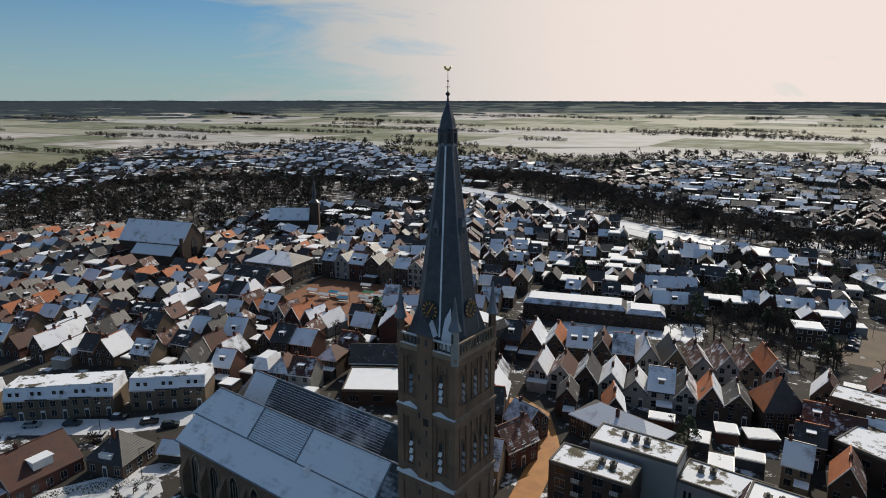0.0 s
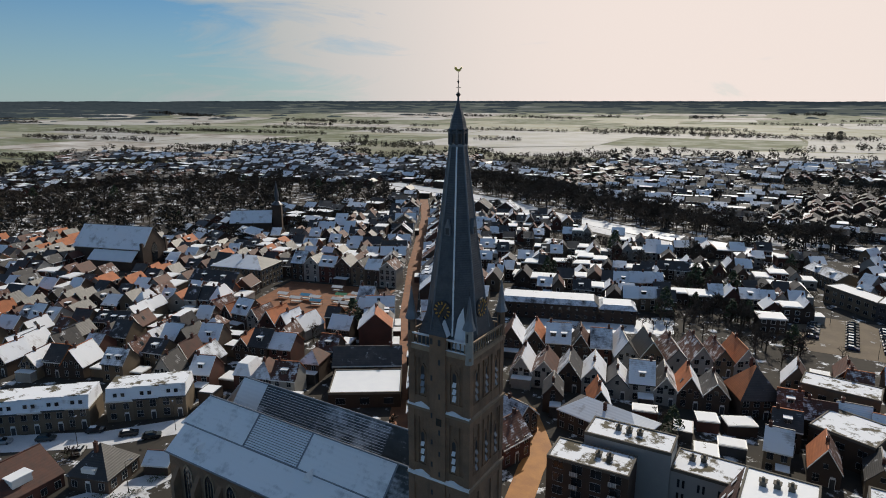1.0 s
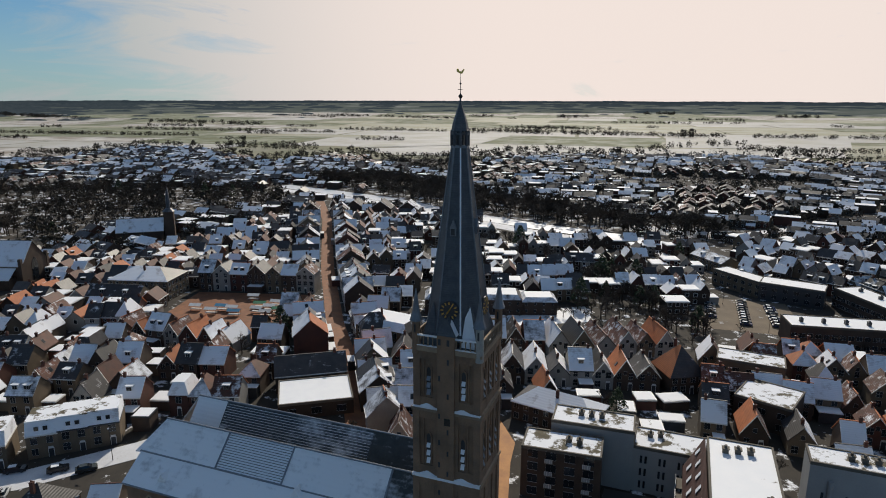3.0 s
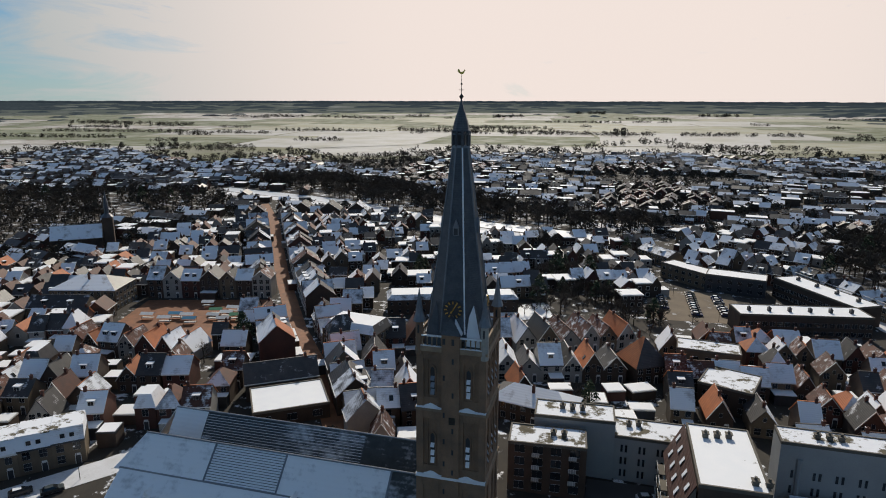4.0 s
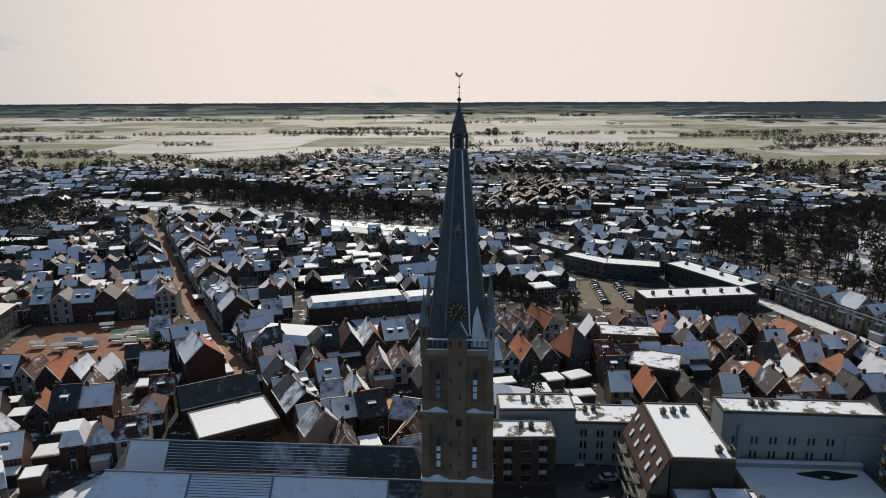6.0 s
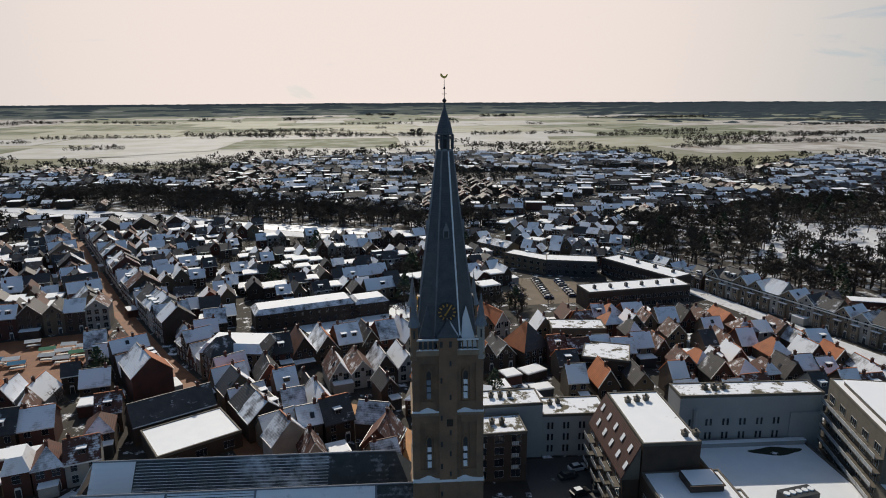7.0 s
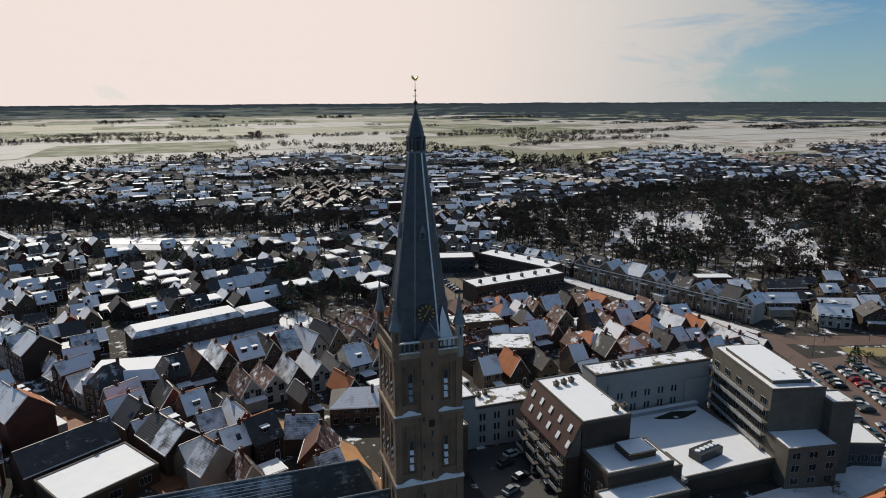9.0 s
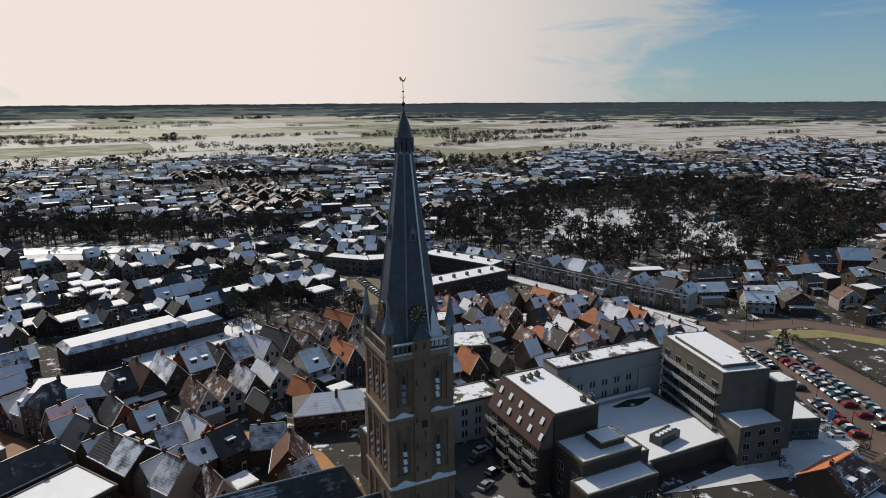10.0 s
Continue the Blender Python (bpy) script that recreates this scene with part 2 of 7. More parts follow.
far_twigs = surface("far_bare_twigs", (0.045, 0.042, 0.036), (0.075, 0.066, 0.052), 6, 0.6, 0.95, bump=0.0, vary=0.0)
# distance haze over the last rings of land is part of this colour
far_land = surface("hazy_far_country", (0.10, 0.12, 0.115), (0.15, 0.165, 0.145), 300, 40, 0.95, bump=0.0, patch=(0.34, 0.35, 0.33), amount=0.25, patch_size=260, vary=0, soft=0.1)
for m_ in (wood_hazed, far_land, far_twigs):      # no sheen on matt woods seen along the ground
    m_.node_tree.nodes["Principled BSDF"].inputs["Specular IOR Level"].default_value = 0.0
leaf_floor = surface("leaf_litter", (0.035, 0.028, 0.021), (0.055, 0.043, 0.031), 5, 0.3, 0.95, bump=0.3, patch=SNOW, amount=0.36, patch_size=9, vary=0)

# ---- building helpers ----


def part(name, data, material, parent=None, label="", at=None):
    """Links a mesh (or a bmesh, or (verts, faces)) as one object under a thing."""
    if isinstance(data, bmesh.types.BMesh):
        me = bpy.data.meshes.new(name)
        data.to_mesh(me)
        data.free()
    elif isinstance(data, tuple):
        me = bpy.data.meshes.new(name)
        me.from_pydata(data[0], [], data[1])
    else:
        me = data
    if not me.materials:
        for m in material if isinstance(material, (list, tuple)) else [material]:
            me.materials.append(m)
    ob = new(name, me)
    if parent:
        ob.parent = parent
    if at is not None:
        ob.matrix_local = at
    if label:
        ob["label"] = label
    return ob


class Solid:
    """Collects boxes and prisms into one mesh."""

    def __init__(self):
        self.v, self.f, self.m = [], [], []

    def add(self, verts, faces, mat=0):
        k = len(self.v)
        self.v += [tuple(p) for p in verts]
        self.f += [tuple(i + k for i in f) for f in faces]
        self.m += [mat] * len(faces)
        return self

    def box(self, x0, y0, z0, x1, y1, z1, mat=0):
        return self.add([(x0, y0, z0), (x1, y0, z0), (x1, y1, z0), (x0, y1, z0), (x0, y0, z1), (x1, y0, z1), (x1, y1, z1), (x0, y1, z1)],
                        [(3, 2, 1, 0), (4, 5, 6, 7), (0, 1, 5, 4), (1, 2, 6, 5), (2, 3, 7, 6), (3, 0, 4, 7)], mat)

    def slab(self, quad, t, mat=0):
        """A plate of thickness t hung under the polygon quad."""
        n = len(quad)
        return self.add(list(quad) + [(x, y, z - t) for x, y, z in quad],
                        [tuple(range(n)), tuple(reversed(range(n, 2 * n)))] + [(i, i + n, (i + 1) % n + n, (i + 1) % n) for i in range(n)], mat)

    def cone(self, x, y, z0, r0, z1, r1, n=8, mat=0, turn=0.0):
        a = [(x + r0 * math.cos(turn + 2 * math.pi * i / n), y + r0 * math.sin(turn + 2 * math.pi * i / n), z0) for i in range(n)]
        b = [(x + r1 * math.cos(turn + 2 * math.pi * i / n), y + r1 * math.sin(turn + 2 * math.pi * i / n), z1) for i in range(n)]
        return self.add(a + b, [(i, (i + 1) % n, (i + 1) % n + n, i + n) for i in range(n)] + [tuple(reversed(range(n))), tuple(range(n, 2 * n))], mat)

    def bar(self, p, q, r, r2=None, n=4, mat=0):
        p, q = Vector(p), Vector(q)
        d = (q - p).normalized()
        u = d.orthogonal().normalized()
        w = d.cross(u)
        r2 = r if r2 is None else r2
        ring = [(math.cos(2 * math.pi * i / n), math.sin(2 * math.pi * i / n)) for i in range(n)]
        return self.add([p + (u * c + w * s) * r for c, s in ring] + [q + (u * c + w * s) * r2 for c, s in ring],
                        [(i, (i + 1) % n, (i + 1) % n + n, i + n) for i in range(n)] + [tuple(reversed(range(n))), tuple(range(n, 2 * n))], mat)

    def mesh(self, name, materials):
        me = bpy.data.meshes.new(name)
        me.from_pydata(self.v, [], self.f)
        for m in materials if isinstance(materials, (list, tuple)) else [materials]:
            me.materials.append(m)
        if any(self.m):
            me.polygons.foreach_set("material_index", self.m)
        return me


def G(x, y):
    """Height of the ground: the old town stands on a low rise, the land lifts slightly at the horizon."""
    h = 5.5 * math.exp(-((x + 30) ** 2 + (y - 20) ** 2) / (2 * 75.0 ** 2))
    r = math.hypot(x, y)
    if r > 2600:
        h += 46 * min(1.0, (r - 2600) / 2250) ** 1.6
    return h


TAKEN, ROADS = [], []


def free(x, y, r):
    for a, b, c in TAKEN:
        if (a - x) ** 2 + (b - y) ** 2 < (c + r) ** 2:
            return False
    for pts, half in ROADS:
        for (ax, ay), (bx, by) in zip(pts, pts[1:]):
            dx, dy = bx - ax, by - ay
            u = max(0, min(1, ((x - ax) * dx + (y - ay) * dy) / (dx * dx + dy * dy)))
            if math.hypot(ax + u * dx - x, ay + u * dy - y) < half + r:
                return False
    return True


def take(x, y, yaw, w, d):
    """Marks a rectangle of ground as built on."""
    c, s = math.cos(yaw), math.sin(yaw)
    r = min(w, d) / 2
    k = max(1, math.ceil(max(w, d) / (2 * r)))
    for i in range(k):
        o = (max(w, d) - 2 * r) * ((i / (k - 1) if k > 1 else 0.5) - 0.5)
        dx, dy = (o, 0) if w >= d else (0, o)
        TAKEN.append((x + dx * c - dy * s, y + dx * s + dy * c, r))


def strip(name, pts, half, material, label, lift=0.06, closed=False, category="road", kind="structure"):
    """A road or path along a line, laid on the ground."""
    fine = []
    for (ax, ay), (bx, by) in zip(pts, pts[1:]):
        k = max(1, int(math.hypot(bx - ax, by - ay) / 12))
        fine += [(ax + (bx - ax) * i / k, ay + (by - ay) * i / k) for i in range(k)]
    fine.append(pts[-1])
    v, f = [], []
    for i, (x, y) in enumerate(fine):
        a, b = fine[max(0, i - 1)], fine[min(len(fine) - 1, i + 1)]
        d = math.hypot(b[0] - a[0], b[1] - a[1])
        nx, ny = -(b[1] - a[1]) / d, (b[0] - a[0]) / d
        for s in (-1, 1):
            px, py = x + s * nx * half, y + s * ny * half
            v.append((px, py, G(px, py) + lift))
        for s in (-1, 1):
            px, py = x + s * nx * half, y + s * ny * half
            v.append((px, py, G(px, py) - 0.3))
    for i in range(len(fine) - 1):
        k = 4 * i
        f += [(k, k + 4, k + 5, k + 1), (k + 2, k + 6, k + 4, k), (k + 1, k + 5, k + 7, k + 3)]
    ob = part(name, (v, f), material)
    ROADS.append((pts, half))
    return tagged(ob, label, category, kind=kind)


def patch(name, corners, material, label, lift=0.05, category="ground", kind="structure", n=8):
    """A four-cornered piece of ground laid over the soil."""
    a, b, c, d = [Vector((*p, 0)) for p in corners]
    v, f = [], []
    for i in range(n + 1):
        for j in range(n + 1):
            p = a.lerp(b, i / n).lerp(d.lerp(c, i / n), j / n)
            v.append((p.x, p.y, G(p.x, p.y) + lift))
    for i in range(n):
        for j in range(n):
            k = i * (n + 1) + j
            f.append((k, k + n + 1, k + n + 2, k + 1))
    return tagged(part(name, (v, f), material), label, category, kind=kind)


def window_mesh(w, h, cols=1, rows=1, frame_mat=None, rim_w=0.12):
    """A window in one piece: a proud frame whose panes lie deeper, facing -y, standing on z = 0."""
    bm = bmesh.new()
    grid = [[bm.verts.new((-w / 2 + w * i / cols, -0.09, h * (j if j < rows else rows) / rows)) for j in range(rows + 1)] for i in range(cols + 1)]
    fs = [bm.faces.new((grid[i][j], grid[i + 1][j], grid[i + 1][j + 1], grid[i][j + 1])) for i in range(cols) for j in range(rows)]
    rim = [e for e in bm.edges if e.is_boundary]
    bmesh.ops.inset_individual(bm, faces=fs, thickness=rim_w, depth=0.0)
    bmesh.ops.inset_individual(bm, faces=fs, thickness=0.01, depth=-0.06)
    for f_ in fs:
        f_.material_index = 1
    out_ = bmesh.ops.extrude_edge_only(bm, edges=rim)
    bmesh.ops.translate(bm, vec=(0, 0.11, 0), verts=[g for g in out_["geom"] if isinstance(g, bmesh.types.BMVert)])
    me = bpy.data.meshes.new("window")
    bm.to_mesh(me)
    bm.free()
    me.materials.append(frame_mat or white_paint)
    me.materials.append(glass)
    return me


WIN = {k: window_mesh(*k) for k in ((1.2, 1.8, 2, 2), (1.5, 1.8, 2, 2), (1.3, 1.6, 2, 1), (1.8, 1.5, 2, 1), (0.9, 1.1, 1, 1), (1.3, 1.0, 2, 1), (2.4, 1.7, 3, 1))}
DOOR = Solid().box(-0.5, -0.08, 0, 0.5, 0.02, 2.1, 1).box(-0.6, -0.12, 0, -0.5, 0.02, 2.2).box(0.5, -0.12, 0, 0.6, 0.02, 2.2).box(-0.5, -0.12, 2.1, 0.5, 0.02, 2.6).mesh("door", [white_paint, dark_paint_and_shade])


def chimney_mesh(h):
    s = Solid().box(-0.35, -0.3, -1.2, 0.35, 0.3, h).box(-0.42, -0.37, h, 0.42, 0.37, h + 0.12)
    s.cone(-0.15, 0, h + 0.12, 0.1, h + 0.45, 0.08, 6).cone(0.15, 0, h + 0.12, 0.1, h + 0.45, 0.08, 6)
    return s.box(-0.40, -0.35, h + 0.12, -0.28, 0.35, h + 0.18, 1).mesh("chimney", [brick_red, snow])


CHIMNEY = chimney_mesh(1.0)
SKYLIGHT = Solid().box(-0.5, -0.7, -0.1, 0.5, 0.7, 0.1).box(-0.4, -0.6, 0.1, 0.4, 0.6, 0.12, 1).mesh("skylight", [dark_paint_and_shade, glass])


MELT = random.Random(99)


def skin(nx, ny, yaw, tile):
    """Snow lies on most slopes turned from the sun, bare tiles on those turned to it, either or both on the rest."""
    wy = nx * math.sin(yaw) + ny * math.cos(yaw)
    if wy < -0.55:
        return MELT.choice((1, 1, 1, 1, 1, 2))
    if wy < 0.55:
        return MELT.choice((1, 1, 2, 2, 0, 0))
    return 0


def roof_slots(tile):
    return [tile, snow_tile, half_dark if tile in (tile_dark, ) else half_tile]


def house(x, y, deg, w, d, eave, rise, style="y", wall=brick_brown, tile=tile_brown, label="", name="house", wins=True, chim=True, sides="f", category="house", base=None, over=0.25, hip=0.0, mark=True, doors=True, cover=None):
    """A house of width w along its front and depth d. style: ridge along x, along y, flat, hip or mansard."""
    yaw = radians(deg)
    z = (G(x, y) if base is None else base)
    W, D, s = w / 2, d / 2, Solid()
    low = -2.0
    if style in ("flat", "hip", "mansard"):
        s.box(-W, -D, low, W, D, eave)
    elif style == "x":
        s.add([(-W, -D, low), (W, -D, low), (W, D, low), (-W, D, low), (-W, -D, eave), (W, -D, eave), (W, D, eave), (-W, D, eave), (-W, 0, eave + rise - 0.05), (W, 0, eave + rise - 0.05)],
              [(0, 1, 5, 4), (1, 2, 6, 9, 5), (2, 3, 7, 6), (3, 0, 4, 8, 7), (3, 2, 1, 0), (4, 5, 9, 8), (6, 7, 8, 9)])
    else:
        s.add([(-W, -D, low), (W, -D, low), (W, D, low), (-W, D, low), (-W, -D, eave), (W, -D, eave), (W, D, eave), (-W, D, eave), (0, -D, eave + rise - 0.05), (0, D, eave + rise - 0.05)],
              [(0, 1, 5, 8, 4), (1, 2, 6, 5), (2, 3, 7, 9, 6), (3, 0, 4, 7), (3, 2, 1, 0), (5, 6, 9, 8), (7, 4, 8, 9)])
    ob = part(name, s.mesh(name, wall), wall)
    ob.matrix_world = Matrix.Translation((x, y, z)) @ Matrix.Rotation(yaw, 4, "Z")
    tagged(ob, label or "house", category)
    r = Solid()
    o, t = over, 0.22
    top = eave + rise
    slots = roof_slots(tile)
    slots[1] = random.choice((snow_tile, snow_tile, snow_tile, snow_thin, half_dark))
    if style == "x":
        k = rise / D
        for sgn in (-1, 1):
            q = [(-W - o, 0, top + 0.1), (-W - o, sgn * (D + o), eave - k * o + 0.1), (W + o, sgn * (D + o), eave - k * o + 0.1), (W + o, 0, top + 0.1)]
            r.slab(q if sgn < 0 else q[::-1], t, skin(0, sgn, yaw, tile))
            yy = sgn * (D + o)
            r.box(-W - o, min(yy, yy + sgn * 0.16), eave - k * o - 0.2, W + o, max(yy, yy + sgn * 0.16), eave - k * o + 0.06, 3)
        r.box(-W - o, -0.14, top + 0.02, W + o, 0.14, top + 0.18, 0)
    elif style == "y":
        k = rise / W
        for sgn in (-1, 1):
            q = [(0, -D - o, top + 0.1), (0, D + o, top + 0.1), (sgn * (W + o), D + o, eave - k * o + 0.1), (sgn * (W + o), -D - o, eave - k * o + 0.1)]
            r.slab(q if sgn > 0 else q[::-1], t, skin(sgn, 0, yaw, tile))
        r.box(-0.14, -D - o, top + 0.02, 0.14, D + o, top + 0.18, 0)
        for sgn in (-1, 1):     # verge boards on the front
            r.slab([(0, -D - o - 0.22, top + 0.14), (0, -D - o, top + 0.12), (sgn * (W + o), -D - o, eave - k * o + 0.12), (sgn * (W + o), -D - o - 0.22, eave - k * o + 0.14)][::sgn], 0.3, 3)
    elif style == "hip":
        h = hip or min(W, D) * 0.9
        a = (-(W - h), 0, top) if W >= D else (0, -(D - h), top)
        b = ((W - h), 0, top) if W >= D else (0, (D - h), top)
        c = [(-W - o, -D - o, eave), (W + o, -D - o, eave), (W + o, D + o, eave), (-W - o, D + o, eave)]
        if W >= D:
            fs = [((c[0], c[1], b, a), (0, -1)), ((c[1], c[2], b), (1, 0)), ((c[2], c[3], a, b), (0, 1)), ((c[3], c[0], a), (-1, 0))]
        else:
            fs = [((c[0], c[1], a), (0, -1)), ((c[1], c[2], b, a), (1, 0)), ((c[2], c[3], b), (0, 1)), ((c[3], c[0], a, b), (-1, 0))]
        for i_, (q, (nx, ny)) in enumerate(fs):
            r.slab([(p[0], p[1], p[2] + 0.15) for p in q], t, cover[i_] if cover else skin(nx, ny, yaw, tile))
    elif style == "mansard":
        i, hh = min(1.6, W * 0.4), rise
        c = [(-W - o, -D - o, eave), (W + o, -D - o, eave), (W + o, D + o, eave), (-W - o, D + o, eave)]
        u = [(-W + i, -D + i, top), (W - i, -D + i, top), (W - i, D - i, top), (-W + i, D - i, top)]
        for n_, (nx, ny) in enumerate(((0, -1), (1, 0), (0, 1), (-1, 0))):
            m_ = (n_ + 1) % 4
            r.add([c[n_], c[m_], u[m_], u[n_]], [(0, 1, 2, 3)], skin(nx, ny, yaw, tile))
        r.add(u, [(0, 1, 2, 3)], 4)
        r.add(c, [(3, 2, 1, 0)], 3)
    else:
        r.box(-W - 0.1, -D - 0.1, eave - 0.25, W + 0.1, D + 0.1, eave + 0.12, 3)
        r.box(-W + 0.15, -D + 0.15, eave + 0.02, W - 0.15, D - 0.15, eave + 0.20, 4)
    part("roof", r.mesh("roof", slots + [white_paint if random.random() < 0.75 else dark_paint_and_shade, snow_flat]), tile, ob)
    if chim and style in ("x", "y", "hip"):
        cx, cy = (random.choice((-1, 1)) * W * 0.7, 0.0) if style == "x" else (0.0, random.choice((-0.3, 0.5)) * D)
        part("chimney", CHIMNEY, brick_red, ob, at=Matrix.Translation((cx, cy, top)))
    if style == "x" and rise > 2.4 and wins and random.random() < 0.62:
        k_ = rise / D
        for dx in ((0.0,) if w < 7 else (-w * 0.22, w * 0.22)):
            y0, zb = -D * 0.72, eave + rise * 0.28
            dm = part("dormer", Solid().box(dx - 0.8, y0, zb - 0.3, dx + 0.8, y0 + 2.2, zb + 1.25).mesh("dormer", white_paint if random.random() < 0.6 else dark_paint_and_shade), None, ob)
            part("dormer_roof", Solid().box(dx - 1.0, y0 - 0.2, zb + 1.25, dx + 1.0, y0 + 2.3, zb + 1.42).mesh("dormer_roof", snow), None, dm)
            part("window", WIN[(1.3, 1.0, 2, 1)], None, dm, at=Matrix.Translation((dx, y0, zb + 0.1)))
    if wins and style != "flat" and mark and MELT.random() < 0.42:
        # a low flat-roofed kitchen wing behind or before the house
        ew, ed, eh, sy = MELT.uniform(0.45, 0.9) * w, MELT.uniform(2.2, 3.6), MELT.uniform(2.5, 3.3), MELT.choice((-1, 1))
        ex = MELT.uniform(-0.5, 0.5) * (w - ew)
        ya, yb = sorted((sy * D, sy * (D + ed)))
        ext = part("extension", Solid().box(ex - ew / 2, ya, -1, ex + ew / 2, yb, eh).mesh("extension", MELT.choice((wall, wall, dark_paint_and_shade, plaster))), None, ob)
        part("extension_roof", Solid().box(ex - ew / 2 - 0.12, ya, eh, ex + ew / 2 + 0.12, yb + (0.12 if sy > 0 else 0), eh + 0.2).mesh("extension_roof", MELT.choice((snow, snow, snow_flat))), None, ext)
    if wins and style in ("x", "y") and MELT.random() < 0.3:
        # a roof window on one slope
        run_, rise_ = (D if style == "x" else W), rise
        m_, sg = MELT.uniform(0.35, 0.65), MELT.choice((-1, 1))
        tilt = math.atan2(rise_, run_)
        turn_ = Matrix.Rotation(0 if style == "x" else radians(90), 4, "Z")
        at_ = turn_ @ Matrix.Translation((MELT.uniform(-1, 1) * 0.3 * (w if style == "x" else d), sg * run_ * m_, eave + rise_ * (1 - m_) + 0.12)) @ Matrix.Rotation(-sg * tilt, 4, "X")
        part("skylight", SKYLIGHT, None, ob, at=at_)
    if wins:
        for side in sides:
            ang, half, run = {"f": (0, D, w), "b": (180, D, w), "r": (90, W, d), "l": (-90, W, d)}[side]
            turn = Matrix.Rotation(radians(ang), 4, "Z")
            storeys = max(1, round(eave / 2.75))
            k = max(1, int(run / 2.6))
            key = random.choice(((1.2, 1.8, 2, 2), (1.5, 1.8, 2, 2), (1.3, 1.6, 2, 1)))
            for fl in range(storeys):
                for i in range(k):
                    px = -run / 2 + run * (i + 0.5) / k
                    if fl == 0 and i == k // 2 and side == "f" and doors:
                        part("door", DOOR, None, ob, at=turn @ Matrix.Translation((px, -half, 0)))
                    else:
                        part("window", WIN[key], None, ob, at=turn @ Matrix.Translation((px, -half, 0.85 + fl * 2.65)))
            if style == "y" and side in "fb" and rise > 2.8:
                part("window", WIN[(0.9, 1.1, 1, 1)], None, ob, at=turn @ Matrix.Translation((0, -half, eave + 0.3)))
    if mark:
        take(x, y, yaw, w, d)
    return ob

# ---- the ground ----


def ground():
    rings = [0, 15, 30, 45, 60, 80, 100, 120, 140, 160, 185, 210, 240, 280, 340, 420, 520, 650, 800, 1000, 1300, 1700, 2100, 2600, 2900, 3200, 3600, 4000, 4400, 4700, 4850]
    v, f, n = [(0, 0, G(0, 0))], [], 96
    for r in rings[1:]:
        for i in range(n):
            a = 2 * math.pi * i / n
            x, y = r * math.cos(a), r * math.sin(a)
            v.append((x, y, G(x, y)))
    for i in range(n):
        f.append((0, 1 + i, 1 + (i + 1) % n))
    for k in range(len(rings) - 2):
        for i in range(n):
            a, b = 1 + k * n + i, 1 + k * n + (i + 1) % n
            f.append((a, a + n, b + n, b))
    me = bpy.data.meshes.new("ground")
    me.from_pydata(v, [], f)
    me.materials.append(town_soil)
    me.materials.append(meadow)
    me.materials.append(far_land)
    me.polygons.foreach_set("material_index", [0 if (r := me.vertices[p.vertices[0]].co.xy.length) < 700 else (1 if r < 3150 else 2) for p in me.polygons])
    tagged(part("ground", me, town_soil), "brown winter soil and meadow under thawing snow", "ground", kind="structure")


ground()

# ---- the streets ----
MAIN = [(-18, 14), (-39.6, 40.6), (-58, 70), (-86, 109), (-131, 179), (-200, 294), (-247, 362)]
strip("road_main_street", MAIN, 3.2, paving, "long shopping street of red clay paving between house fronts")

# this lane's sunlight is in its paving colour
strip("road_church_lane", [(2, 12), (-4, 38), (-5, 46), (-9, 52), (-16, 62), (-26, 66)], 2.8, paving_orange_sunlit, "narrow lane of orange clay paving behind the tower, sunlight put into its colour")

# ---- the church ----


def arch_plate(w, h, n=5):
    """Outline of a pointed opening, width w, height h, from its foot at z = 0."""
    r = w
    spring = h - r * 0.866
    pts = [(-w / 2, 0.0), (w / 2, 0.0), (w / 2, spring)]
    pts += [(-w / 2 + r * math.cos(a), spring + r * math.sin(a)) for a in [radians(60) * i / n for i in range(1, n + 1)]]
    pts += [(w / 2 - r * math.cos(a), spring + r * math.sin(a)) for a in [radians(60) * (n - i) / n for i in range(1, n + 1)]]
    return pts


def prism_y(pts, y0, y1):
    """The outline pts (x, z) pushed from y0 (front) to y1."""
    n = len(pts)
    s = Solid()
    s.add([(x, y0, z) for x, z in pts] + [(x, y1, z) for x, z in pts],
          [tuple(range(n)), tuple(reversed(range(n, 2 * n)))] + [(i, i + n, (i + 1) % n + n, (i + 1) % n) for i in range(n)])
    return s


def arch_frame(w, h, rim, y0, y1):
    """A pointed-arch moulding round an opening."""
    a, b = arch_plate(w, h), arch_plate(w + 2 * rim, h + rim * 1.6)
    b[0], b[1] = (b[0][0], 0.0), (b[1][0], 0.0)
    n = len(a)
    s = Solid()
    s.add([(x, y0, z) for x, z in a] + [(x, y0, z) for x, z in b] + [(x, y1, z) for x, z in b],
          [f_ for i in range(n) if i != 0 for f_ in ((i, (i + 1) % n, (i + 1) % n + n, i + n)[::-1], (i + n, (i + 1) % n + n, (i + 1) % n + 2 * n, i + 2 * n)[::-1])])
    return s


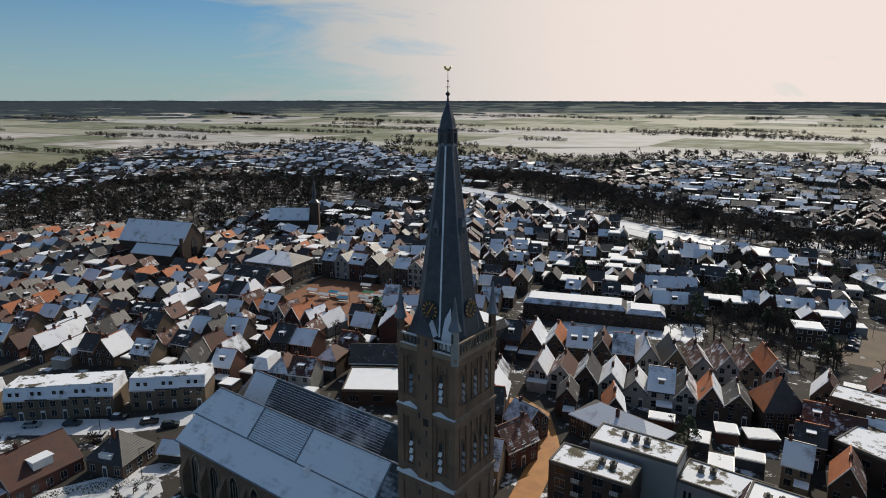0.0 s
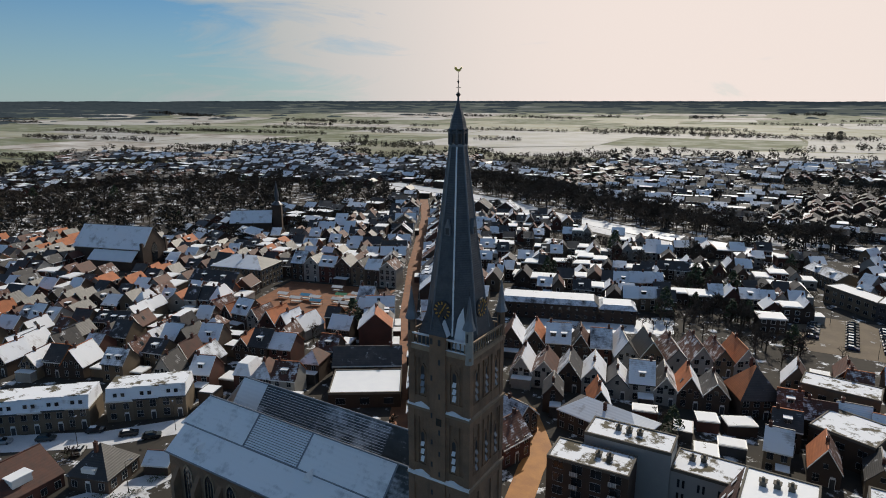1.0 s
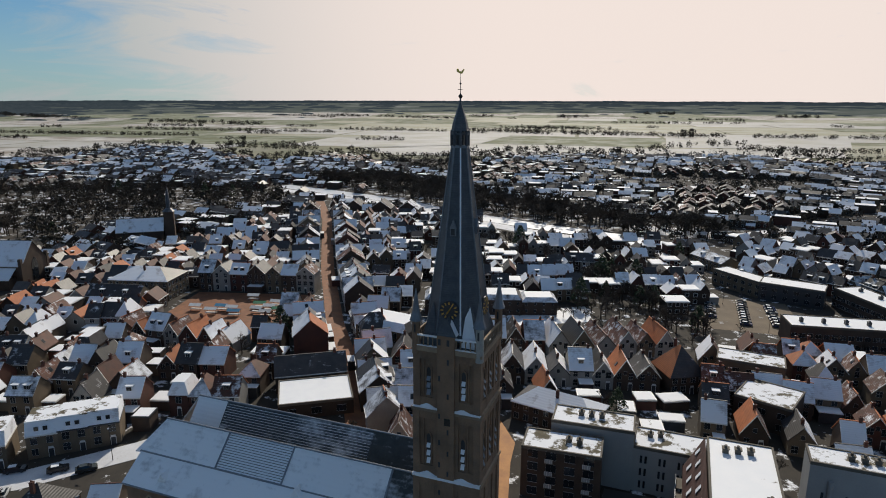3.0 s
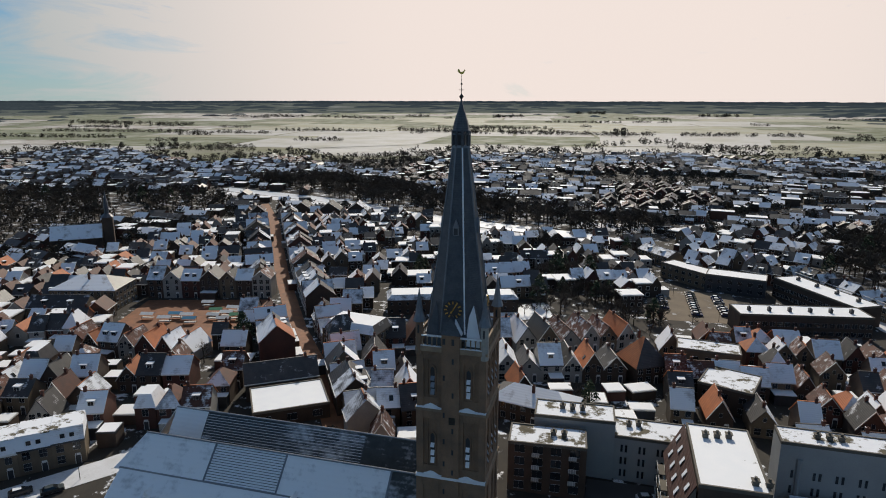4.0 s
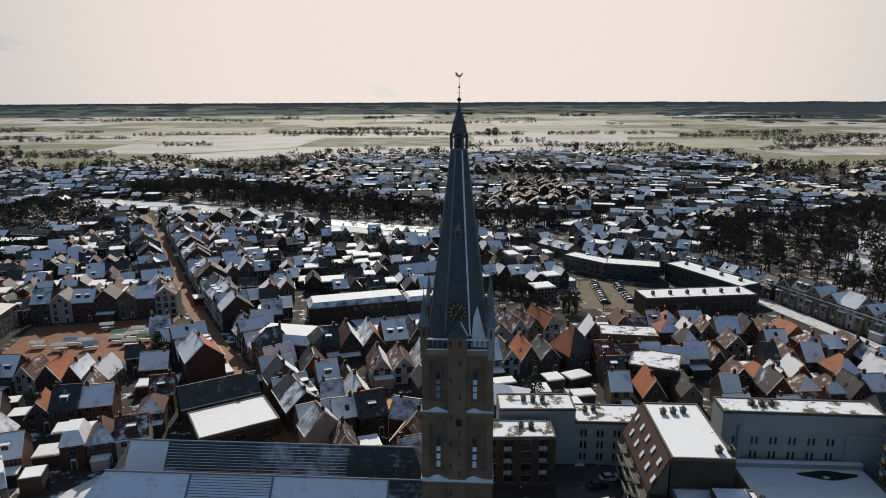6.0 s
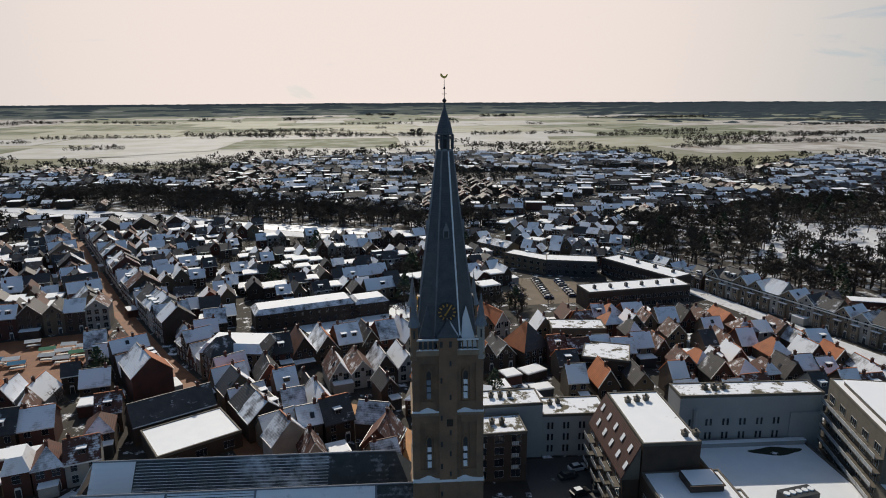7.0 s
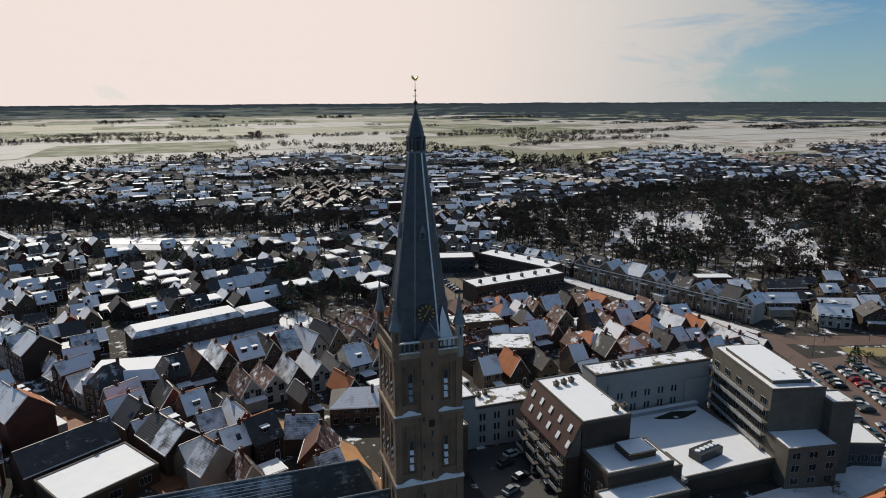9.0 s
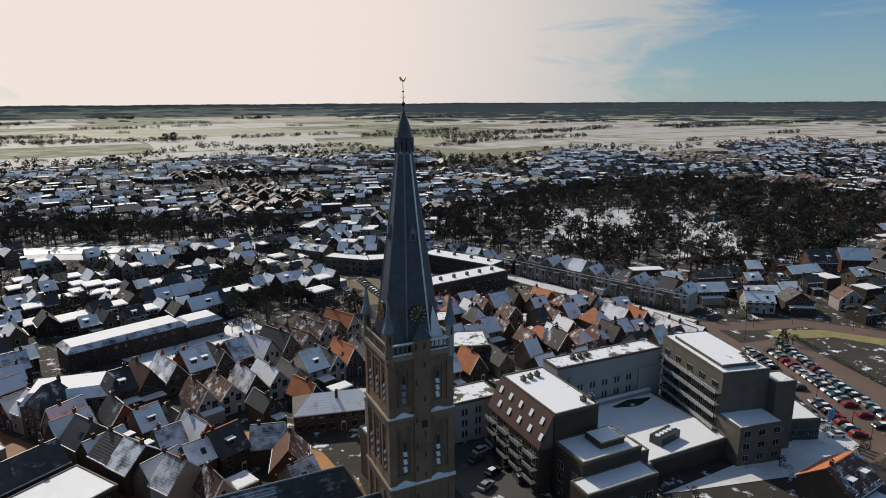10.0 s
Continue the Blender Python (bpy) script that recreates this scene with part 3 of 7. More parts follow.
def louvre_opening(t, turn, x, z, w, h, snowy, half):
    """A narrow belfry opening with sloping louvre boards, some heaped with snow."""
    at = turn @ Matrix.Translation((x, -half, z))
    # no hole is cut: a dark plate paints the shade within
    o = part("belfry_opening", prism_y(arch_plate(w, h), -0.03, 0.1).mesh("belfry_opening", dark_paint_and_shade), None, t, "pointed opening, its inner shade a dark plate", at)
    part("moulding", arch_frame(w, h, 0.22, -0.16, 0.0).mesh("moulding", tower_brick), None, t, at=at)
    k = 3
    for i in range(k):
        zz = 0.2 + i * (h - 1.1) / k
        b = Solid().slab([(-w / 2 + 0.04, -0.34, zz), (w / 2 - 0.04, -0.34, zz), (w / 2 - 0.04, -0.02, zz + 0.75 - 0.1 * i), (-w / 2 + 0.04, -0.02, zz + 0.75 - 0.1 * i)], 0.08)
        part("louvre", b.mesh("louvre", snow if snowy else lead), None, o, at=None)
    return o


def tower():
    t = new("church_tower")
    tagged(t, "tall square tower of weathered brown brick with a dark slate spire", "church tower")
    stages = [(-2.0, 27.9, 5.25), (27.9, 38.8, 5.2), (38.8, 48.0, 5.1)]
    for z0, z1, h in stages:
        part("shaft", Solid().box(-h + 0.28, -h + 0.28, z0, h - 0.28, h - 0.28, z1).mesh("shaft", tower_brick), None, t)
        for sx in (-1, 1):
            for sy in (-1, 1):
                x0, x1 = sorted((sx * h, sx * (h - 1.05)))
                y0, y1 = sorted((sy * h, sy * (h - 1.05)))
                part("corner_buttress", Solid().box(x0, y0, z0, x1, y1, z1).mesh("corner_buttress", tower_brick), None, t)
        # a moulded ledge on top of each stage, with snow on the shaded side
        s = Solid()
        s.box(-h - 0.16, -h - 0.16, z1 - 0.45, h + 0.16, h + 0.16, z1 - 0.05)
        part("ledge", s.mesh("ledge", tower_trim), None, t)
    for side in range(4):
        turn = Matrix.Rotation(radians(90 * side), 4, "Z")
        for z0, z1, h in stages[1:] + [(16.5, 27.9, 5.25)]:
            low = z0 < 20
            # panels: flat piers between recessed lancets, closed above by arches
            for x in ((-1.55, 1.55) if side == 0 else (-1.9, 1.9)):
                part("pier", Solid().box(x - 0.32, -h + 0.04, z0, x + 0.32, -h + 0.5, z1 - 0.45).mesh("pier", tower_brick), None, t, at=turn)
            part("spandrel", Solid().box(-h + 1.05, -h + 0.05, z1 - 1.7, h - 1.05, -h + 0.5, z1 - 0.45).mesh("spandrel", tower_brick), None, t, at=turn)
            part("apron", Solid().box(-h + 1.05, -h + 0.07, z0, h - 1.05, -h + 0.5, z0 + (1.6 if not low else 3)).mesh("apron", tower_brick), None, t, at=turn)
            if low:
                continue
            hh = 4.9 if z0 < 30 else 4.4
            for x in ((-2.75, 2.55) if side == 0 else (-2.95, 0, 2.95)):
                louvre_opening(t, turn, x, z0 + 1.95, 0.66, hh, side == 0 and x > -1 or (side == 0 and z0 < 30), h - 0.28)
                for dx in (-0.75, 0.75):
                    part("lancet_rib", Solid().box(x + dx - 0.1, -h + 0.1, z0 + 1.6, x + dx + 0.1, -h + 0.5, z1 - 1.7).mesh("lancet_rib", tower_brick), None, t, at=turn)
        # the snow that lies on the ledges of the shaded face
        if side == 0:
            for z1, h in ((27.9, 5.2), (38.8, 5.1)):
                s = Solid()
                a, b, n = -h - 0.1, h + 0.1, 28
                prof = []
                for i in range(n + 1):
                    x = a + (b - a) * i / n
                    lift = 0.22 + 0.55 * max(0, 1 - abs(x - 2.5) / 1.1) + 0.7 * max(0, 1 - abs(x + 2.9) / 1.2) + 0.07 * noise.noise((x * 1.7, z1, 0))
                    prof.append((x, lift))
                v = [(x, -h - 0.24, z1 - 0.34 - 0.08 * noise.noise((x * 2.3, z1, 4))) for x, _ in prof] + [(x, -h - 0.24, z1 + 0.02 + 0.2 * l_) for x, l_ in prof] + [(x, -h + 0.16, z1 - 0.02 + l_) for x, l_ in prof] + [(x, -h + 0.2, z1 - 0.3) for x, _ in prof]
                s.add(v, [(i + k * (n + 1), i + 1 + k * (n + 1), i + 1 + (k + 1) * (n + 1), i + (k + 1) * (n + 1)) for i in range(n) for k in range(3)])
                part("snow_ridge", s.mesh("snow_ridge", snow), None, t, "bluish snow along the ledge")
        elif side == 3:
            for z1, h in ((27.9, 5.2), (38.8, 5.1)):
                part("ledge_cap", Solid().slab([(-h, -h - 0.16, z1 - 0.05), (h, -h - 0.16, z1 - 0.05), (h, -h + 0.4, z1 + 0.35), (-h, -h + 0.4, z1 + 0.35)], 0.1).mesh("ledge_cap", tower_trim), None, t, at=turn)
        elif side in (1, 2):
            for z1, h in ((27.9, 5.2), (38.8, 5.1)):
                part("ledge_cap", Solid().slab([(-h, -h - 0.16, z1 - 0.05), (h, -h - 0.16, z1 - 0.05), (h, -h + 0.4, z1 + 0.3), (-h, -h + 0.4, z1 + 0.3)], 0.1).mesh("ledge_cap", tower_trim), None, t, at=turn)
        # balustrade of the gallery
        part("parapet_kerb", Solid().box(-4.95, -5.25, 47.95, 4.95, -4.85, 48.3).mesh("parapet_kerb", tower_trim), None, t, at=turn)
        part("parapet_rail", Solid().box(-4.6, -5.15, 49.75, 4.6, -4.9, 49.98).mesh("parapet_rail", tower_trim if side else snow), None, t, at=turn)
        if side == 0:
            part("snow_cap", Solid().box(-4.6, -5.22, 48.3, 4.6, -4.88, 48.42).mesh("snow_cap", snow), None, t, at=turn)
        for i in range(13):
            x = -4.2 + 8.4 * i / 12
            if side == 0 and abs(x) < 1.3:
                continue
            part("baluster", BALUSTER, None, t, at=turn @ Matrix.Translation((x, -5.03, 48.3)))
        # clock face
        clock(t, turn)
    # stair turret up the front, with slit windows and a gabled hut at the gallery
    part("stair_bay", Solid().box(-1.3, -5.42, -2, 1.3, -4.7, 50.3).mesh("stair_bay", tower_brick), None, t)
    # slits are dark boxes on the brick, coloured as their shaded depth
    for i, z in enumerate((25.6, 28.9, 30.2, 32.2, 33.8, 35.6, 38.0, 41.2, 43.8, 46.4)):
        part("slit_window", Solid().box(-0.14, -0.04, -0.4, 0.14, 0.05, 0.4).mesh("slit_window", dark_paint_and_shade), None, t, at=Matrix.Translation((0.35 if i % 2 else -0.95, -5.42, z)))
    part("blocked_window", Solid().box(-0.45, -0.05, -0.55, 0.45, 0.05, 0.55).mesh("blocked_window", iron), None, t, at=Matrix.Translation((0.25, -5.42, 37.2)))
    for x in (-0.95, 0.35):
        part("slit_window", Solid().box(-0.2, -0.04, -0.45, 0.2, 0.05, 0.45).mesh("slit_window", dark_paint_and_shade), None, t, at=Matrix.Translation((x, -5.42, 49.3)))
    hut = Solid()
    hut.add([(-1.5, -5.55, 50.3), (1.5, -5.55, 50.3), (1.5, -3.3, 50.3), (-1.5, -3.3, 50.3), (0, -5.0, 52.7), (0, -3.3, 52.9)],
            [(0, 1, 4), (1, 2, 5, 4), (3, 0, 4, 5), (2, 3, 5), (3, 2, 1, 0)])
    part("stair_roof", hut.mesh("stair_roof", slate), None, t)
    part("roof_snow", Solid().slab([(1.52, -5.35, 50.42), (1.52, -3.6, 50.42), (0.25, -3.6, 52.6), (0.5, -4.9, 52.0)], 0.1).mesh("roof_snow", snow), None, t)
    # gallery floor
    part("gallery_floor", Solid().box(-4.9, -4.9, 47.7, 4.9, 4.9, 48.12).mesh("gallery_floor", lead), None, t)
    # corner pinnacles
    for sx in (-1, 1):
        for sy in (-1, 1):
            x, y = sx * 4.72, sy * 4.72
            p = part("pinnacle", Solid().cone(x, y, 46.9, 0.62, 52.0, 0.55, 8, turn=radians(22.5)).mesh("pinnacle", tower_brick if not (sx > 0 and sy < 0) else plaster), None, t)
            part("pinnacle_roof", Solid().cone(x, y, 51.9, 0.95, 53.1, 0.55, 8, turn=radians(22.5)).cone(x, y, 53.1, 0.55, 56.6, 0.05, 8, turn=radians(22.5)).mesh("pinnacle_roof", lead), None, p)
            part("finial", Solid().bar((x, y, 56.5), (x, y, 57.6), 0.05, 0.02, 5).mesh("finial", iron), None, p)
            # a dark box paints the shade in the pinnacle's slot
            part("slot", Solid().box(x - 0.12, y - 0.62, 50.2, x + 0.12, y + 0.62, 51.4).mesh("slot", dark_paint_and_shade), None, p)
    spire(t)


BALUSTER = Solid().cone(0, 0, 0, 0.13, 0.5, 0.08, 6).cone(0, 0, 0.5, 0.08, 1.1, 0.1, 6).cone(0, 0, 1.1, 0.1, 1.46, 0.16, 6).mesh("baluster", tower_trim)


def clock(t, turn):
    at = turn @ Matrix.Translation((0, -3.98, 53.6))
    d = Solid()
    n = 28
    d.add([(1.38 * math.cos(2 * math.pi * i / n), -0.12, 1.38 * math.sin(2 * math.pi * i / n)) for i in range(n)] + [(1.38 * math.cos(2 * math.pi * i / n), 0.25, 1.38 * math.sin(2 * math.pi * i / n)) for i in range(n)],
          [tuple(range(n)), tuple(reversed(range(n, 2 * n)))] + [(i, i + n, (i + 1) % n + n, (i + 1) % n) for i in range(n)])
    c = part("clock", d.mesh("clock", dark_paint_and_shade), None, t, "black clock with gilded numerals", at)
    for i in range(12):
        a = radians(30 * i)
        q = Solid().box(-0.09, -0.17, 0.86, 0.09, -0.11, 1.26)
        part("numeral", q.mesh("numeral", gilt), None, c, at=Matrix.Rotation(a, 4, "Y"))
    for a, l_, w in ((215, 0.62, 0.1), (30, 1.0, 0.07)):
        part("pointer", Solid().box(-w, -0.2, -0.2, w, -0.15, l_).mesh("pointer", gilt), None, c, at=Matrix.Rotation(radians(a), 4, "Y"))


def spire(t):
    n, off = 8, radians(22.5)
    c = 1 / math.cos(off)
    prof = [(49.2, 4.55), (50.2, 4.3), (52.3, 3.98), (56.6, 3.48), (65.0, 2.38), (76.0, 1.08)]
    # eight slated faces
    for i in range(n):
        a0, a1 = off + 2 * math.pi * i / n, off + 2 * math.pi * (i + 1) / n
        s = Solid()
        for (z0, r0), (z1, r1) in zip(prof, prof[1:]):
            s.add([(r0 * c * math.cos(a0), r0 * c * math.sin(a0), z0), (r0 * c * math.cos(a1), r0 * c * math.sin(a1), z0), (r1 * c * math.cos(a1), r1 * c * math.sin(a1), z1), (r1 * c * math.cos(a0), r1 * c * math.sin(a0), z1)], [(0, 1, 2, 3)])
        part("spire_face", s.mesh("spire_face", slate), None, t)
        rib = Solid()
        for (z0, r0), (z1, r1) in zip(prof[1:], prof[2:]):
            rib.bar((r0 * c * math.cos(a0), r0 * c * math.sin(a0), z0), (r1 * c * math.cos(a0), r1 * c * math.sin(a0), z1), 0.13, 0.11, 6)
        # the hip beside the clock is white, the others are bare lead
        part("hip_rib", rib.mesh("hip_rib", snow if i == 6 else lead), None, t, "white hip beside the clock" if i == 6 else "lead hip")
    # broaches from the square gallery to the octagon
    for sx in (-1, 1):
        for sy in (-1, 1):
            s = Solid()
            m0, m1 = 4.3 * math.tan(off), 4.3
            s.add([(sx * 4.4, sy * 4.4, 48.2), (sx * 4.4, sy * m0 * 0.9, 48.2), (sx * m0 * 0.9, sy * 4.4, 48.2), (sx * 2.75, sy * 2.75, 54.4)], [(0, 1, 3), (2, 0, 3), (1, 2, 3), (0, 2, 1)])
            b = part("broach", s.mesh("broach", slate), None, t)
            if sy < 0 and sx > 0:
                part("snow_sheet", Solid().slab([(4.3, -4.46, 48.5), (1.9, -4.42, 48.6), (2.2, -3.6, 52.6), (2.75, -2.95, 54.2)], 0.06).mesh("snow_sheet", snow), None, b, "snow lying on the broach")
    # lucarnes
    for side in range(4):
        turn = Matrix.Rotation(radians(90 * side), 4, "Z")
        s = Solid().add([(-0.42, -2.75, 64.0), (0.42, -2.75, 64.0), (0.42, -2.75, 65.1), (0, -2.75, 66.2), (-0.42, -2.75, 65.1), (-0.42, -1.9, 64.0), (0.42, -1.9, 64.0), (0.42, -1.9, 65.1), (0, -1.9, 66.2), (-0.42, -1.9, 65.1)],
                        [(0, 1, 2, 3, 4), (1, 6, 7, 2), (2, 7, 8, 3), (3, 8, 9, 4), (4, 9, 5, 0)])
        lu = part("lucarne", s.mesh("lucarne", lead), None, t, at=turn)
        part("shutter", Solid().box(-0.28, -2.8, 64.1, 0.28, -2.74, 65.0).mesh("shutter", dark_paint_and_shade), None, lu)
    # open lantern
    part("lantern_floor", Solid().cone(0, 0, 75.9, 1.3, 76.2, 1.25, 8, turn=off).mesh("lantern_floor", lead), None, t)
    part("lantern_core", Solid().cone(0, 0, 76.1, 0.62, 78.2, 0.62, 8, turn=off).mesh("lantern_core", dark_paint_and_shade), None, t)
    for i in range(n):
        a = off + 2 * math.pi * i / n
        x, y = 1.08 * c * math.cos(a), 1.08 * c * math.sin(a)
        part("lantern_post", Solid().bar((x, y, 76.1), (x, y, 78.2), 0.2, 0.2, 6).mesh("lantern_post", slate), None, t)
        b0, b1 = off + 2 * math.pi * i / n, off + 2 * math.pi * (i + 1) / n
        part("lantern_arch", Solid().bar((x, y, 77.75), (1.08 * c * math.cos(b1), 1.08 * c * math.sin(b1), 77.75), 0.2, 0.2, 4).mesh("lantern_arch", slate), None, t)
    cap = [(78.1, 1.2), (78.4, 1.08), (79.3, 0.92), (80.3, 0.62), (81.2, 0.32), (82.0, 0.13), (82.7, 0.08)]
    s = Solid()
    for (z0, r0), (z1, r1) in zip(cap, cap[1:]):
        s.cone(0, 0, z0, r0 * c, z1, r1 * c, 8, turn=off)
    part("lantern_cap", s.mesh("lantern_cap", slate), None, t)
    part("knob", Solid().cone(0, 0, 82.4, 0.1, 82.7, 0.34, 10).cone(0, 0, 82.7, 0.34, 83.0, 0.1, 10).mesh("knob", iron), None, t)
    part("finial_rod", Solid().bar((0, 0, 82.9), (0, 0, 85.7), 0.06, 0.03, 6).cone(0, 0, 84.2, 0.05, 84.35, 0.17, 8).cone(0, 0, 84.35, 0.17, 84.5, 0.05, 8).bar((-0.35, 0, 83.6), (0.35, 0, 83.6), 0.035, 0.035, 5).mesh("finial_rod", iron), None, t)
    cock = [(-0.55, 0.15), (-0.35, -0.05), (-0.05, -0.22), (0.2, -0.2), (0.38, 0.05), (0.52, 0.32), (0.40, 0.42), (0.28, 0.25), (0.1, 0.1), (-0.15, 0.12), (-0.3, 0.38), (-0.5, 0.48)]
    part("weathercock", prism_y(cock, -0.05, 0.05).mesh("weathercock", gilt), None, t, "gilded weathercock", Matrix.Translation((0, 0, 85.85)) @ Matrix.Rotation(radians(12), 4, "Z"))


tower()
take(0, 0, 0, 16, 16)


def church():
    ch = new("church")
    tagged(ch, "long gothic hall church with snow-covered slate roofs and lancet windows", "church")
    x0, x1 = -59.5, -4.9
    part("wall_south", Solid().box(x0, -9.0, -2, x1, -8.2, 15.8).mesh("wall_south", tower_brick), None, ch)
    part("wall_north", Solid().box(x0, 18.2, -2, x1, 19.0, 15.8).mesh("wall_north", tower_brick), None, ch)
    for xx in (x0, x1 - 0.8):
        part("wall_end", Solid().add([(xx, -8.2, -2), (xx, 18.2, -2), (xx, 18.2, 15.8), (xx, 14.4, 18.8), (xx, 9.7, 19.5), (xx, 5, 18.3), (xx, 0, 19.5), (xx, -4.5, 18.8), (xx, -8.2, 15.8),
                                      (xx + 0.8, -8.2, -2), (xx + 0.8, 18.2, -2), (xx + 0.8, 18.2, 15.8), (xx + 0.8, 14.4, 18.8), (xx + 0.8, 9.7, 19.5), (xx + 0.8, 5, 18.3), (xx + 0.8, 0, 19.5), (xx + 0.8, -4.5, 18.8), (xx + 0.8, -8.2, 15.8)],
                                     [tuple(reversed(range(9))), tuple(range(9, 18))] + [(i, (i + 1) % 9, (i + 1) % 9 + 9, i + 9) for i in range(9)]).mesh("wall_end", tower_brick), None, ch)

    def bay(xa, xb, rows, mat, name="roof_bay", lift=0.0):
        v = []
        for y, z in rows:
            v += [(xa, y, z + lift), (xb, y, z + lift)]
        s = Solid()
        for i in range(len(rows) - 1):
            s.slab([v[2 * i], v[2 * i + 2], v[2 * i + 3], v[2 * i + 1]], 0.3)
        return part(name, s.mesh(name, mat), None, ch)

    near = [(0, 24), (-4.6, 19.5)]
    bay(-57.5, -43.2, near, church_snow, lift=0.04)
    bay(-43.2, -29.6, near, church_ribbed, lift=-0.04)
    bay(-29.6, -11.0, near, church_snow, lift=0.08)
    bay(-11.0, -4.9, near, church_slate, lift=0.0)
    bay(x0 - 0.3, -4.9, [(-4.6, 19.46), (-9.5, 15.9)], church_snow, "aisle_roof")
    bay(x0 + 2, -4.9, [(5, 18.3), (0, 24.0)], church_slate, "roof_inner")
    bay(-58.5, -51.5, [(9.7, 24), (5, 18.3)], church_snow, lift=0.04)
    bay(-51.5, -19.2, [(9.7, 24), (5, 18.3)], church_ribbed_dark, lift=-0.04)
    bay(-19.2, -8.0, [(9.7, 24), (5, 18.3)], church_slate, lift=0.04)
    bay(-58.5, -8.0, [(14.4, 18.9), (9.7, 24)], church_slate, "roof_back")
    bay(x0 - 0.3, -4.9, [(19.4, 15.9), (14.4, 18.9)], church_slate, "aisle_roof_back")
    # battens of the ribbed bays
    for xa, xb, rows_, m_ in ((-43.0, -29.8, [(0, 24), (-4.6, 19.5)], church_slate), (-51.3, -19.4, [(9.7, 24), (5, 18.3)], church_snow)):
        (ya, za), (yb, zb) = rows_
        for i in range(1, 15):
            u = i / 15
            y, z = ya + (yb - ya) * u, za + (zb - za) * u
            part("batten", Solid().bar((xa, y, z + 0.02), (xb, y, z + 0.02), 0.045, 0.045, 4).mesh("batten", m_), None, ch)
    # hipped west ends
    part("roof_hip", Solid().slab([(-57.5, 0, 24.04), (-61.0, 4.4, 18.4), (-61.0, -4.8, 19.3)], 0.25).mesh("roof_hip", church_snow), None, ch)
    part("roof_hip", Solid().slab([(-58.5, 9.7, 24.04), (-61.2, 14.4, 18.6), (-61.2, 5, 18.3)], 0.25).mesh("roof_hip", church_snow), None, ch)
    part("roof_hip", Solid().slab([(-57.5, 0, 24.04), (-61.0, -4.8, 19.3), (-57.5, -4.6, 19.54)], 0.2).mesh("roof_hip", church_snow), None, ch)
    part("roof_hip", Solid().slab([(-8.0, 9.7, 24.04), (-5.0, 5, 18.3), (-5.0, 14.4, 18.6)], 0.25).mesh("roof_hip", church_slate), None, ch)
    part("roof_hip", Solid().slab([(-8.0, 9.7, 24.04), (-8.0, 5, 18.34), (-5.0, 5, 18.3)], 0.25).mesh("roof_hip", church_slate), None, ch)
    for y, xa, xb in ((0, -57.5, -5), (9.7, -58.5, -8.0)):
        part("ridge_roll", Solid().bar((xa, y, 24.12), (xb, y, 24.12), 0.17, 0.17, 8).mesh("ridge_roll", lead), None, ch)
    for x, dz in ((-43.2, 0.1), (-29.6, 0.16), (-11.0, 0.12)):
        part("roof_gutter", Solid().slab([(x - 0.16, 0, 24.0 + dz), (x - 0.16, -4.6, 19.5 + dz), (x + 0.16, -4.6, 19.5 + dz), (x + 0.16, 0, 24.0 + dz)], 0.15).mesh("roof_gutter", lead), None, ch)
    part("valley_gutter", Solid().box(-60, -4.75, 19.36, -5, -4.45, 19.58).mesh("valley_gutter", lead), None, ch)
    part("eaves_gutter", Solid().bar((x0 - 0.4, -9.6, 15.75), (-4.9, -9.6, 15.75), 0.16, 0.16, 6).mesh("eaves_gutter", lead), None, ch)
    # small roof hatches with snow heaped against them
    for x, y, z in ((-52.0, -7.2, 17.5), (-26.2, -4.9, 19.4)):
        part("roof_hatch", Solid().add([(x - 0.9, y - 1.0, z - 0.6), (x + 0.9, y - 1.0, z - 0.6), (x, y - 1.0, z + 0.9), (x, y + 1.2, z + 0.9), (x - 0.9, y + 1.0, z), (x + 0.9, y + 1.0, z)],
                                       [(0, 1, 2), (1, 5, 3, 2), (4, 0, 2, 3)]).mesh("roof_hatch", church_snow), None, ch)
    for i in range(9):
        x = -57.2 + 6.1 * i
        b = Solid().box(x - 0.55, -10.6, -2, x + 0.55, -9.0, 10.5)
        b.add([(x - 0.55, -10.6, 10.5), (x + 0.55, -10.6, 10.5), (x + 0.55, -9.0, 13.0), (x - 0.55, -9.0, 13.0), (x - 0.55, -9.0, 10.5), (x + 0.55, -9.0, 10.5)], [(0, 1, 2, 3), (1, 5, 2), (4, 0, 3)])
        part("buttress", b.mesh("buttress", tower_brick), None, ch)
        if i < 8:
            at = Matrix.Translation((x + 3.05, -9.0, 5.5))
            o = part("lancet_window", prism_y(arch_plate(2.3, 8.6), -0.05, 0.1).mesh("lancet_window", glass), None, ch, "tall pointed leaded window", at)
            part("moulding", arch_frame(2.3, 8.6, 0.3, -0.2, 0.0).mesh("moulding", tower_trim), None, ch, at=at)
            for dx in (-0.4, 0.4):
                part("mullion", Solid().box(dx - 0.07, -0.14, 0, dx + 0.07, 0.0, 7.2).mesh("mullion", tower_trim), None, o)


church_ribbed = surface("snow_between_slate_courses", (0.12, 0.14, 0.16), (0.18, 0.19, 0.21), 1.5, 0.2, 0.7, bump=0.4, patch=(0.90, 0.91, 0.94), amount=0.92, patch_size=11, rows=0.62, vary=0.0, soft=0.1)
church_ribbed_dark = surface("slates_with_snow_in_the_courses", (0.035, 0.045, 0.05), (0.07, 0.08, 0.09), 1.5, 0.2, 0.45, bump=0.5, patch=(0.70, 0.74, 0.80), amount=0.46, patch_size=14, rows=0.62, vary=0.0, soft=0.06)
church()
